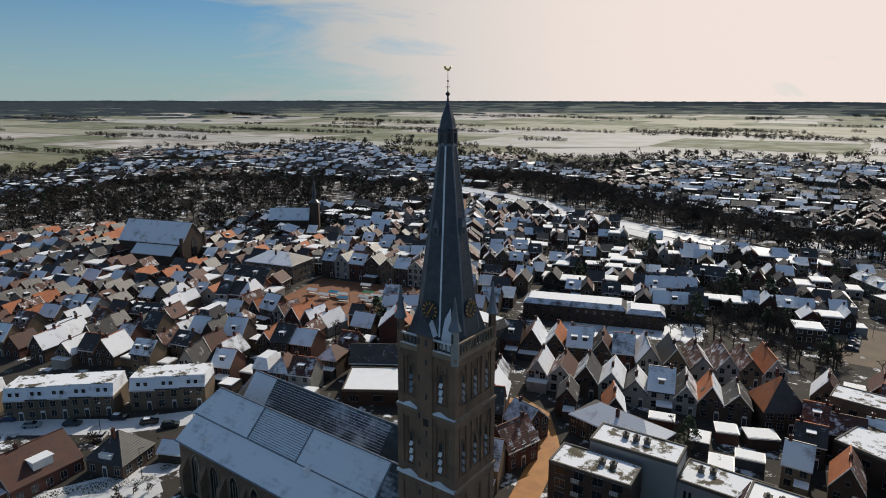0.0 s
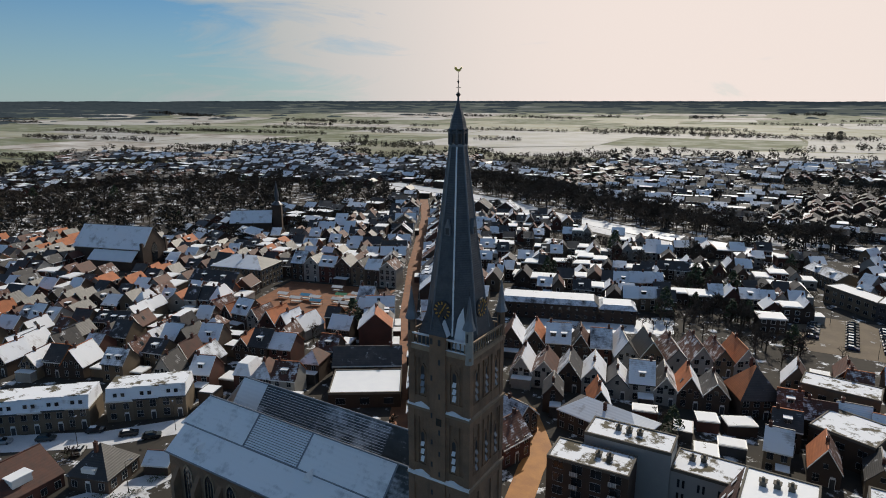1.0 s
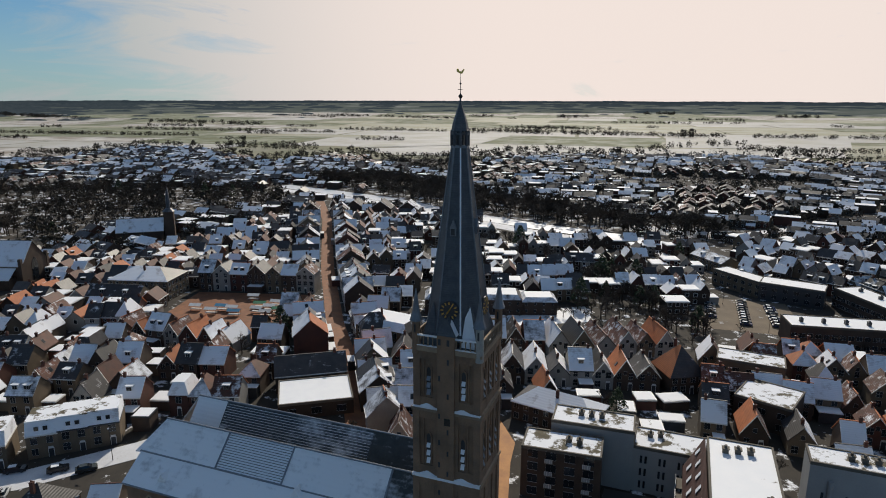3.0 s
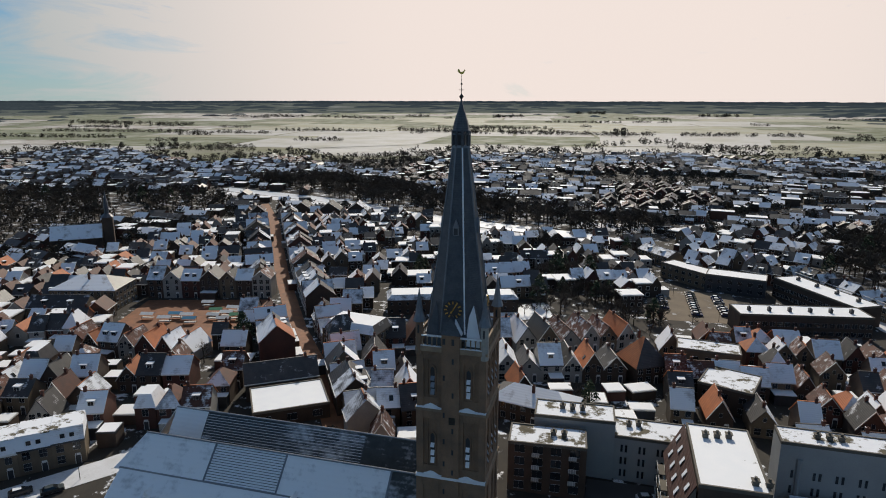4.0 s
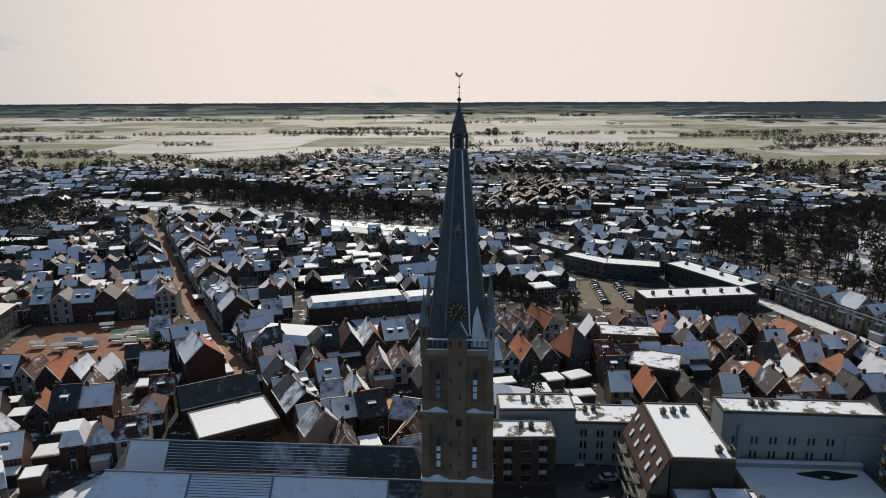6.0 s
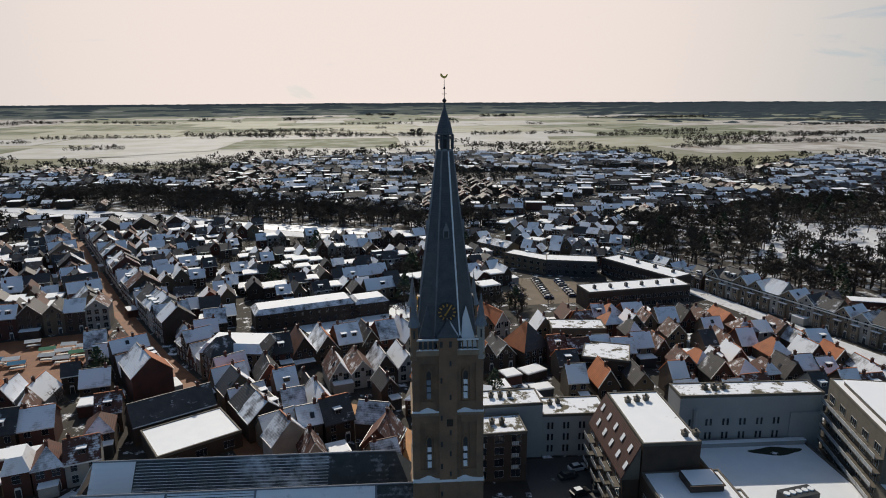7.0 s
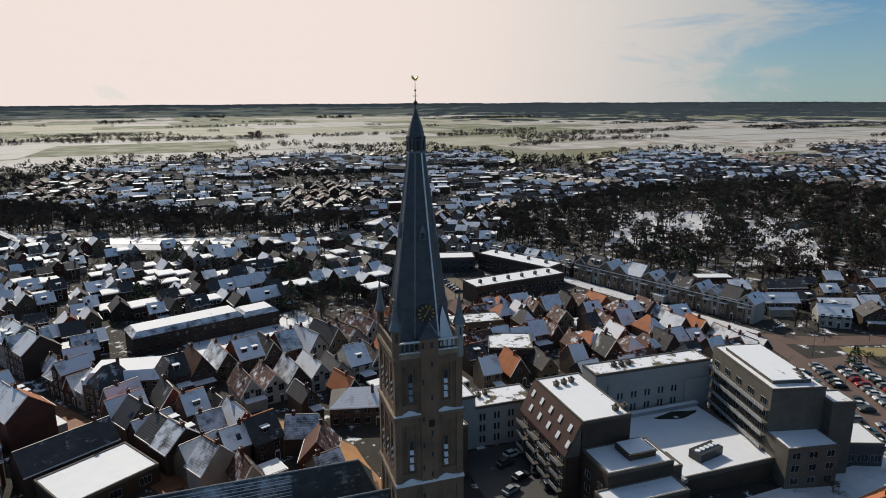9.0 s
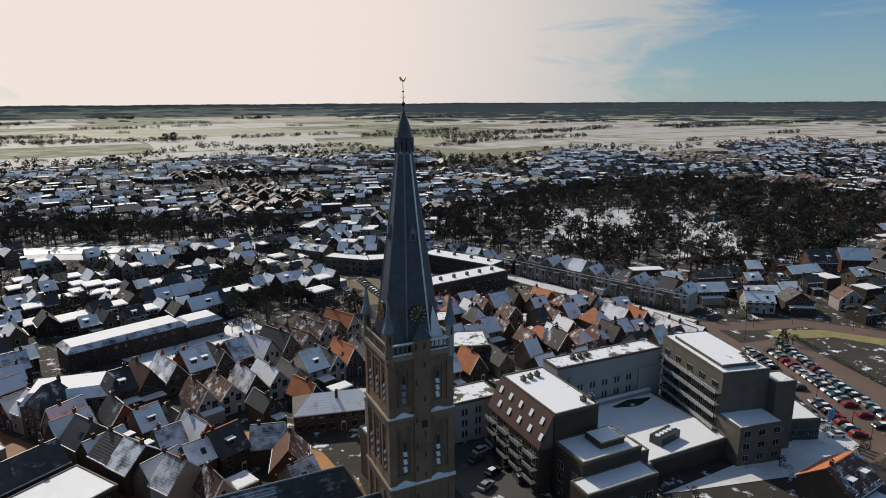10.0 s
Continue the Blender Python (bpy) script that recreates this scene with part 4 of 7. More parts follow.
take(-32, 5, 0, 60, 32)

# ---- blocks of flats, school, halls ----


def grid_windows(ob, turn, half, run, floors, z0, fh, key, step, skip=()):
    k = max(1, int(run / step))
    for fl in range(floors):
        for i in range(k):
            if (fl, i) not in skip:
                part("window", WIN[key], None, ob, at=turn @ Matrix.Translation((-run / 2 + run * (i + 0.5) / k, -half, z0 + fl * fh)))


WIN[(0.45, 1.6, 1, 1)] = window_mesh(0.45, 1.6, 1, 1, dark_paint_and_shade)
WIN["broad"] = window_mesh(2.0, 1.7, 2, 1, white_paint, 0.2)
WIN[(0.9, 1.2, 1, 1)] = window_mesh(0.9, 1.2, 1, 1, white_paint)
TURN = {"f": (0, 1), "b": (180, 1), "r": (90, 0), "l": (-90, 0)}


def block(name, x, y, deg, w, d, top, wall, label, cover=None, sides="f", key=(1.8, 1.5, 2, 1), step=3.6, base=None, parapet=0.35, floors=None, category="block of flats", z_first=1.2):
    """A flat-roofed block whose roof lies at height top above the sea of the plan."""
    z = G(x, y) if base is None else base
    h = top - z
    W, D = w / 2, d / 2
    ob = part(name, Solid().box(-W, -D, -2, W, D, h - 0.1).mesh(name, wall), None)
    ob.matrix_world = Matrix.Translation((x, y, z)) @ Matrix.Rotation(radians(deg), 4, "Z")
    tagged(ob, label, category)
    s = Solid()
    for a in ((-W - 0.05, -D - 0.05, W + 0.05, -D + 0.3), (-W - 0.05, D - 0.3, W + 0.05, D + 0.05), (-W - 0.05, -D + 0.3, -W + 0.3, D - 0.3), (W - 0.3, -D + 0.3, W + 0.05, D - 0.3)):
        s.box(a[0], a[1], h - 0.3, a[2], a[3], h + parapet)
    part("parapet", s.mesh("parapet", concrete), None, ob)
    part("roof", Solid().box(-W + 0.3, -D + 0.3, h - 0.1, W - 0.3, D - 0.3, h + 0.15).mesh("roof", cover or snow_flat), None, ob)
    fl = floors or max(1, int(h / 3.0))
    for c in sides:
        a, front = TURN[c]
        grid_windows(ob, Matrix.Rotation(radians(a), 4, "Z"), D if front else W, w if front else d, fl, z_first, 3.0, key, step)
    take(x, y, radians(deg), w, d)
    return ob


def roof_kit(x, y, z, deg=0, n=3):
    """Ventilator boxes on a flat roof."""
    for i in range(n):
        o = part("roof_ventilator", Solid().box(-0.5, -0.5, 0, 0.5, 0.5, 0.9).box(-0.65, -0.65, 0.9, 0.65, 0.65, 1.0).cone(0, 0, 1.0, 0.25, 1.5, 0.25, 8).mesh("roof_ventilator", concrete), None)
        o.matrix_world = Matrix.Translation((x + 2.1 * i * math.cos(radians(deg)), y + 2.1 * i * math.sin(radians(deg)), z))
        tagged(o, "grey metal ventilator on a snowy flat roof", "ventilator", "ventilators on the flat roofs")


def balcony(ob, turn, half, x, z, w, deep=1.4):
    b = part("balcony", Solid().box(x - w / 2, -half - deep, z, x + w / 2, -half, z + 0.18).mesh("balcony", concrete), None, ob, at=turn)
    part("railing", Solid().box(x - w / 2, -half - deep, z + 1.0, x + w / 2, -half - deep + 0.05, z + 1.07).mesh("railing", white_paint), None, b)
    for e_ in (-w / 2 + 0.06, -w / 6, w / 6, w / 2 - 0.06):
        part("railing_post", Solid().box(x + e_ - 0.04, -half - deep - 0.02, z + 0.18, x + e_ + 0.04, -half - deep + 0.06, z + 1.07).mesh("railing_post", white_paint), None, b)
    part("railing_panel", Solid().box(x - w / 2, -half - deep + 0.01, z + 0.2, x + w / 2, -half - deep + 0.04, z + 0.95).mesh("railing_panel", balcony_glass), None, b)


balcony_glass = surface("frosted_panels", (0.30, 0.32, 0.33), (0.38, 0.39, 0.40), 1, 0.3, 0.3, bump=0.0)

# block with the steep tiled west front
BROWN_TILE = surface("red_brown_roof_tiles", (0.085, 0.034, 0.025), (0.06, 0.028, 0.021), 1.5, 0.2, 0.7, bump=0.6, rows=0.34, vary=0.0)
bb = block("apartment_block", 42.6, 24, 0, 11.0, 21, 21.0, brick_brown, "brown brick flats with a steep tiled front and snowy roof", sides="")
gz = G(42.6, 24)
part("tiled_slope", Solid().slab([(-5.8, 10.5, 21.1 - gz), (-9.2, 10.5, 14.3 - gz), (-9.2, -10.5, 14.3 - gz), (-5.8, -10.5, 21.1 - gz)], 0.4).mesh("tiled_slope", BROWN_TILE), None, bb, "steep slope of red-brown tiles")
part("front_wing", Solid().box(-8.9, -10.4, -2, -5.8, 10.4, 14.2 - gz).mesh("front_wing", brick_brown), None, bb)
part("gable_wall", Solid().add([(-9.2, -10.5, 14.0 - gz), (-5.8, -10.5, 14.0 - gz), (-5.8, -10.5, 21 - gz), (-9.2, -10.3, 14.0 - gz), (-5.8, -10.3, 14.0 - gz), (-5.8, -10.3, 21 - gz)], [(0, 1, 2), (5, 4, 3), (0, 2, 5, 3)]).mesh("gable_wall", concrete), None, bb)
for i in range(5):
    for k in range(2):
        y = -8.2 + i * 4.1 - k * 1.5
        u = 0.3 + 0.38 * k
        cx, cz = -5.8 - 3.4 * u, 21.1 - gz - 6.8 * u
        part("skylight", Solid().slab([(cx - 0.05 + 0.25, y + 0.5, cz + 0.75), (cx - 0.65 + 0.1, y + 0.5, cz - 0.55), (cx - 0.55, y - 0.5, cz - 0.55), (cx + 0.2, y - 0.5, cz + 0.75)], 0.12).mesh("skylight", snow), None, bb, "roof window under snow")
west = Matrix.Rotation(radians(-90), 4, "Z")
for fl in range(3):
    for i in range(4):
        balcony(bb, west, 8.9, -8 + i * 5.3, 2.8 + fl * 2.9 - 0.2, 3.6)
        part("window", WIN[(2.4, 1.7, 3, 1)], None, bb, at=west @ Matrix.Translation((-8 + i * 5.3, -8.9, 3.3 + fl * 2.9)))
roof_kit(46, 16, 21.1, 0, 2)
roof_kit(40, 30, 21.1, 10, 3)
b2 = block("apartment_block", 44.5, 8.8, 0, 14.5, 9.2, 15.2, brick_brown, "brown brick wing of flats with terraces and snowy flat roofs", sides="fl", step=4.5)
part("penthouse", Solid().box(-1, -2, 10.5, 5, 3, 13.2).box(-1.2, -2.2, 13.2, 5.2, 3.2, 13.35).mesh("penthouse", brick_brown), None, b2)
part("penthouse_roof", Solid().box(-0.8, -1.8, 13.35, 4.8, 2.8, 13.45).mesh("penthouse_roof", snow_flat), None, b2)
block("apartment_block", 43, 1.6, 0, 17, 5.2, 12.2, brick_brown, "low brown brick wing of flats with a snowy roof", sides="fl", step=4.0)
block("apartment_block", 51.5, 7.5, 0, 6, 5, 13.2, concrete, "grey stair block beside the flats with a snowy roof", sides="")
# pale grey block
gb = block("apartment_block", 71.5, 40.6, -1, 33, 6.6, 18.0, plaster_grey, "pale grey rendered block of flats with narrow slit windows", snow_moss, sides="", step=3)
for i in range(8):
    for fl in range(3):
        for dx in (-0.5, 0.5):
            if i % 2 or fl:
                part("window", WIN[(0.45, 1.6, 1, 1)], None, gb, at=Matrix.Translation((-13.5 + i * 3.9 + dx, -3.3, 2.2 + fl * 3.3)))
part("downpipe", Solid().bar((-12.9, -3.5, 0), (-12.9, -3.5, 13), 0.5, 0.5, 8).mesh("downpipe", plaster_grey), None, gb)
part("stepped_end", Solid().box(9.0, -3.75, -2, 16.5, -3.3, 11.6).mesh("stepped_end", plaster_grey), None, gb)
roof_kit(62, 41, 18.1, 0, 3)
# tall block with access galleries
cb = block("apartment_block", 92.5, 24.0, -13, 12.5, 25.5, 21.0, concrete, "concrete block of flats with access galleries and a snowy roof", snow_flat, sides="")
for fl in range(5):
    for i in range(5):
        balcony(cb, west, 6.25, -10.2 + i * 5.1, 2.6 + fl * 3.0, 4.9, 1.6)
        part("window", WIN[(2.4, 1.7, 3, 1)], None, cb, at=west @ Matrix.Translation((-10.2 + i * 5.1, -6.25, 0.4 + 3.0 * fl + 2.7)))
part("roof_terrace", Solid().box(-4.5, -10, 19.0, 4.5, 10, 20.6).mesh("roof_terrace", concrete), None, cb)
part("roof_snow", Solid().box(-4.7, -10.2, 20.6, 4.7, 10.2, 20.75).mesh("roof_snow", snow_flat), None, cb)
roof_kit(93, 14, 21.4, 60, 3)
block("stair_block", 98.5, 10.0, -13, 5.5, 6, 18.5, concrete, "concrete stair tower with a small snowy roof", sides="", category="building")
lb = block("low_block", 88.5, 8.5, -10, 12, 8, 11.0, concrete, "low concrete block with a snow-covered roof", sides="f", step=3.8, category="building")
block("entrance_hall", 108.5, 12.5, -20, 9, 10, 6.5, dark_paint_and_shade, "dark glazed entrance hall with a snowy flat roof", sides="fl", key=(2.4, 1.7, 3, 1), step=2.6, category="hall")
# deck between the blocks
dk = block("courtyard_deck", 70.5, 23, 0, 27, 27, 6.4, brick_brown, "raised courtyard deck under smooth snow", snow, sides="", category="deck", parapet=0.6)
moss = surface("wet_moss", (0.02, 0.026, 0.014), (0.035, 0.04, 0.02), 1.2, 0.15, 0.9, bump=0.5, patch=SNOW, amount=0.3, patch_size=2.4, vary=0, soft=0.03)
mo = Solid()
ring_ = [(75.5 + (6.0 + 0.8 * math.sin(3 * a_)) * math.cos(a_), 33.0 + (1.5 + 0.35 * math.cos(4 * a_)) * math.sin(a_), 6.6) for a_ in [2 * math.pi * i / 24 for i in range(24)]]
tagged(part("moss_bed", mo.slab(ring_, 0.06).mesh("moss_bed", moss), None), "dark wet moss showing through the deck's snow", "moss", kind="structure")
sh_ = part("deck_ledge", Solid().box(57.2, 35.3, 6.3, 83.8, 36.4, 7.6).box(57.2, 35.2, 7.6, 83.8, 36.45, 7.75, 1).mesh("deck_ledge", [plaster_grey, snow]), None)
tagged(sh_, "low grey ledge with snow along the deck's edge", "ledge", kind="structure")
cu = part("cooling_unit", Solid().box(-3.6, -1.6, 0, 3.6, 1.6, 2.0).mesh("cooling_unit", dark_paint_and_shade), None)
cu.matrix_world = Matrix.Translation((69.5, 15.5, 6.5)) @ Matrix.Rotation(radians(12), 4, "Z")
tagged(cu, "dark rooftop cooling unit with round fans on snow", "cooling unit")
for i in range(5):
    part("fan_ring", Solid().cone(-2.8 + 1.4 * i, 0, 2.0, 0.6, 2.25, 0.6, 12).mesh("fan_ring", snow), None, cu)
for k in range(2):
    pipe = part("air_duct", Solid().bar((57.2 + k * 1.2, 8, 7.1), (57.2 + k * 1.2, 24, 7.1), 0.55, 0.55, 8).mesh("air_duct", lead), None)
    tagged(pipe, "fat grey air duct along the deck", "duct")
# flats beside the tower
fb = block("apartment_block", 10.9, 32.4, 4, 15.4, 7.6, 15.6, brick_brown, "brown brick flats with white window frames and balconies", snow_moss, sides="", step=3.4)
for i in range(4):
    for fl in range(4):
        part("window", WIN["broad"], None, fb, at=Matrix.Translation((-5.4 + 3.6 * i, -3.8, 0.9 + 2.7 * fl)))
        if fl and i % 2:
            balcony(fb, Matrix.Identity(4), 3.8, -5.4 + 3.6 * i - 0.4, 0.4 + 2.7 * fl, 1.5, 0.9)
block("apartment_block", 15.6, 41.6, 3, 16.6, 7.4, 17.2, plaster_grey, "grey rendered flats with a snowy mossy roof", snow_moss, sides="", step=3.4)
f2 = block("apartment_block", 31.6, 43.2, 0, 15.4, 8.4, 13.9, plaster_grey, "grey rendered flats with slit windows beside a car yard", snow_moss, sides="")
for i in range(4):
    for fl in range(3):
        for dx in (-0.45, 0.45):
            part("window", WIN[(0.45, 1.6, 1, 1)], None, f2, at=Matrix.Translation((-5.5 + i * 3.6 + dx, -4.2, 1.3 + fl * 2.8)))
roof_kit(12, 33, 15.7, 4, 2)
roof_kit(13, 42, 17.3, 3, 3)
roof_kit(27, 44, 14.0, 20, 2)
block("office_block", 54, 86, -20, 13.5, 13, 9.2, brick_brown, "flat-roofed brown office with patchy snow and moss", snow_moss, sides="fl", category="office")
block("office_block", 51.5, 110, -5, 18, 9, 9.0, brick_yellow, "flat-roofed buff house block with patchy snow", snow_moss, sides="f", category="office")
# school with an L of flat white roofs
s1 = block("school_wing", 88, 157, 9.5, 45, 11.5, 8.1, brick_brown, "long brown brick school wing under a white flat roof", snow, sides="f", step=2.4, category="school", z_first=0.9)
s2 = block("school_wing", 104, 187, 118, 42, 11.5, 8.1, brick_brown, "rear school wing under a white flat roof", snow, sides="b", step=2.4, category="school", z_first=0.9)
for wing, xs in ((s1, (-18, -11, -4, 3, 10, 17)), (s2, (-15, -5, 5, 15))):
    for x in xs:
        part("roof_dormer", Solid().box(x - 0.5, -1.8, 7.6, x + 0.5, -0.4, 9.2).add([(x - 0.6, -1.9, 9.2), (x + 0.6, -1.9, 9.2), (x, -1.1, 9.8), (x + 0.6, -0.3, 9.2), (x - 0.6, -0.3, 9.2)], [(0, 1, 2), (1, 3, 2), (3, 4, 2), (4, 0, 2)]).mesh("roof_dormer", dark_paint_and_shade), None, wing)
# long hall with two rows of small windows
lh = house(-44.2, 143, 20, 37, 12, 6.2, 1.7, "mansard", brick_brown, tile_dark, "long brown brick hall with a low snow-covered roof", "long_hall", wins=False, chim=False, category="hall")
l2 = house(-20.5, 151.8, 20, 13.5, 11, 5.4, 1.5, "mansard", brick_brown, tile_dark, "lower end of a long brick hall, roof white with snow", "long_hall", wins=False, chim=False, category="hall")
for hall, n_, w_ in ((lh, 12, 37), (l2, 4, 13.5)):
    for i in range(n_):
        for z_ in (1.4, 4.2):
            part("window", WIN[(0.9, 1.1, 1, 1)], None, hall, at=Matrix.Translation((-w_ / 2 + w_ * (i + 0.5) / n_, -6 if hall is lh else -5.5, z_)))
patch("yard_snow", [(-38, 122), (2, 147), (-4, 165), (-46, 137)], snow, "smooth snow in a yard behind the houses", 0.08)
# low white-roofed shop and the slate-roofed house behind it
for p_ in ((-58, 38, 5), (-46, 46, 5), (-64, 47, 5), (-54, 57, 5), (-51, 38, 5)):
    TAKEN.append(p_)
wh = block("shop_hall", -55.5, 46.8, 34, 18.4, 14.2, 9.0, brick_brown, "low shop hall with a bright white flat roof", snow, sides="f", key=(2.4, 1.7, 3, 1), step=5, category="shop")
house(-63.5, 57.5, 34, 19, 8, 5.2, 4.0, "x", brick_brown, tile_dark, "dark-roofed brick house behind the white shop roof", sides="b")
# modern terrace with a steep snowed front slope and flat top
for cx, cy, w_ in ((-137.5, -21.5, 15), (-117.5, -5.5, 27), (-98.5, 12.8, 19)):
    for i in range(int(w_ / 5.2)):
        k = int(w_ / 5.2)
        o = -w_ / 2 + w_ * (i + 0.5) / k
        px, py = cx + o * math.cos(radians(40)), cy + o * math.sin(radians(40))
        th = house(px, py, 40, w_ / k - 0.02, 9, 5.6, 2.9, "flat", brick_yellow, tile_dark, "buff brick terraced house with dormer windows in a snowy mansard", "terraced_house", over=0.0, mark=False)
        th["group"] = "modern terrace by the church green"
        hw = w_ / k / 2
        part("mansard", Solid().add([(-hw, -4.6, 5.5), (hw, -4.6, 5.5), (hw, -3.4, 8.6), (-hw, -3.4, 8.6), (-hw, 4.6, 5.5), (hw, 4.6, 5.5), (hw, 3.6, 8.6), (-hw, 3.6, 8.6)], [(0, 1, 2, 3), (1, 5, 6, 2), (5, 4, 7, 6), (4, 0, 3, 7), (4, 5, 1, 0)]).mesh("mansard", snow_tile), None, th)
        part("flat_top", Solid().box(-hw, -3.6, 8.5, hw, 3.8, 8.75).mesh("flat_top", snow_moss), None, th)
        for dx in (-0.9, 0.9):
            part("dormer_window", WIN[(0.9, 1.2, 1, 1)], None, th, at=Matrix.Translation((dx, -4.15, 6.4)))
    take(cx, cy, radians(40), w_, 10)
# houses on the green
hb = house(-90.5, -25, 6, 14, 14.5, 3.6, 4.6, "y", brick_red, tile_brown, "broad red brick house with a big tiled roof dusted with snow", sides="fr")
part("dormer", Solid().box(3.2, -2.0, 4.4, 5.6, 2.0, 6.4).mesh("dormer", white_paint), None, hb)
part("dormer_roof", Solid().box(3.0, -2.2, 6.4, 5.9, 2.2, 6.6).mesh("dormer_roof", snow), None, hb)
py_ = house(-79, -11.5, 20, 9.5, 9.5, 3.2, 5.2, "hip", brick_brown, tile_dark, "small villa with a pyramid slate roof streaked with snow", sides="fr", hip=4.7)
part("dormer", Solid().box(-1.6, -4.4, 3.6, 1.6, -1.5, 5.0).mesh("dormer", white_paint), None, py_)
house(-71.5, -3.2, 25, 5.5, 5, 2.6, 1.8, "x", brick_brown, tile_brown, "small brick shed with a tiled roof", "shed", wins=False, chim=False, category="shed")
# second church with a steeple and a great chapel
cp = house(-262, 106, 18, 40, 17, 10, 9.5, "x", brick_brown, tile_dark, "great brick chapel with a steep roof under blue snow", "chapel", wins=False, chim=False, category="chapel")
part("annex", Solid().box(-8, -13.5, -2, 17, -8.5, 5).mesh("annex", brick_brown), None, cp)
part("annex_roof", Solid().slab([(-8.3, -8.4, 9.0), (-8.3, -13.9, 4.9), (17.3, -13.9, 4.9), (17.3, -8.4, 9.0)], 0.3).mesh("annex_roof", snow), None, cp)
at = Matrix.Translation((20, 0, 2)) @ Matrix.Rotation(radians(90), 4, "Z")
part("great_window", prism_y(arch_plate(4, 10), -0.1, 0.1).mesh("great_window", glass), None, cp, at=at)
for sy in (-1, 1):
    part("gable_pinnacle", Solid().box(19.0, sy * 8.6 - 0.6, -2, 20.4, sy * 8.6 + 0.6, 13).mesh("gable_pinnacle", brick_brown), None, cp)
c2 = house(-266, 196, 38, 25, 13, 7, 6.5, "x", brick_brown, tile_dark, "small brick church with a snow-covered roof", "small_church", wins=False, chim=False, category="church")
part("steeple_shaft", Solid().box(13, -3, -2, 18.5, 2.5, 17).mesh("steeple_shaft", brick_brown), None, c2)
part("steeple_roof", Solid().cone(15.75, -0.25, 17, 3.6, 19, 1.6, 8).cone(15.75, -0.25, 19, 1.2, 22, 1.1, 8).cone(15.75, -0.25, 22, 1.5, 32, 0.05, 8).mesh("steeple_roof", slate), None, c2)
# market square
patch("market_square", [(-150, 82), (-104, 84), (-113, 139), (-163, 126)], paving, "market square of red clay paving", 0.07, "square")
TAKEN.append((-133, 116, 17))
for p_ in ((-150, 110, 12), (-144, 102, 9), (-118, 106, 9), (-116, 128, 12), (-152, 120, 10), (-126, 103, 9), (-140, 92, 9), (-126, 91, 9), (-112, 92, 8)):
    TAKEN.append(p_)
random.seed(5)
CANVAS = [surface("stall_canvas", c_, tuple(v * 0.85 for v in c_), 1, 0.2, 0.8, bump=0.1, vary=0.1) for c_ in ((0.75, 0.75, 0.73), (0.08, 0.30, 0.48), (0.10, 0.30, 0.16), (0.70, 0.70, 0.68))]


def stall(x, y, deg, k):
    """A market stall: table, posts and a pitched canvas."""
    o = part("market_stall", Solid().box(-2.2, -1.0, 0.75, 2.2, 0.6, 0.85).mesh("market_stall", white_paint), None)
    o.matrix_world = Matrix.Translation((x, y, G(x, y) + 0.07)) @ Matrix.Rotation(radians(deg), 4, "Z")
    tagged(o, ("white", "blue", "green", "white")[k] + " canvas market stall on the red paved square", "market stall", "market stalls")
    for px in (-2.1, 2.1):
        for py in (-0.9, 1.2):
            part("post", Solid().bar((px, py, 0), (px, py, 2.4), 0.05, 0.05, 5).mesh("post", iron), None, o)
    part("canopy", Solid().slab([(-2.5, -1.4, 2.2), (2.5, -1.4, 2.2), (2.5, 0.1, 2.9), (-2.5, 0.1, 2.9)], 0.05).slab([(-2.5, 0.1, 2.9), (2.5, 0.1, 2.9), (2.5, 1.6, 2.2), (-2.5, 1.6, 2.2)], 0.05).mesh("canopy", CANVAS[k]), None, o)


for x, y, k in ((-136, 108, 1), (-137, 103, 0), (-131, 108, 0), (-124, 116, 2), (-118, 114, 0), (-112.5, 112, 2), (-121, 110, 3), (-115, 107, 0), (-127, 104, 1), (-113, 118, 0), (-133, 124, 0), (-119, 120, 3), (-146, 105, 0)):
    stall(x, y, 12 + random.uniform(-6, 6), k)
# three-gabled school near the end of the shopping street
for i in range(3):
    house(-190 + 19 * i, 318 + 4 * i, 14, 15, 14, 6.5, 5.2, "y", brick_brown, tile_dark, "gabled brick school wing with blue snow on its roof", "school_wing", wins=False, category="school")
house(-180, 116, 14, 26, 17, 8.5, 4.0, "hip", brick_yellow, tile_dark, "stately buff town hall with a hipped snowy roof", "town_hall", sides="fr", category="town hall")
house(-178, 98, 14, 22, 9, 6.0, 3.6, "x", brick_yellow, tile_dark, "buff brick wing with a snowy roof by the square", sides="r")

# ---- rows of houses ----
WALLS = [brick_red, brick_brown, brick_brown, brick_brown, brick_yellow, brick_red, plaster]
TILES = [tile_orange, tile_brown, tile_brown, tile_dark, tile_dark]
villa_brick = surface("pale_villa_brick", (0.21, 0.165, 0.115), (0.14, 0.11, 0.08), 2, 0.12, 0.85, bump=0.3, vary=0.2)
TONE = {villa_brick: "pale brick", brick_red: "red brick", brick_brown: "brown brick", brick_yellow: "buff brick", plaster: "pale plastered"}
CLAY = {tile_orange: "orange clay tiles", tile_brown: "brown clay tiles", tile_dark: "dark glazed tiles"}


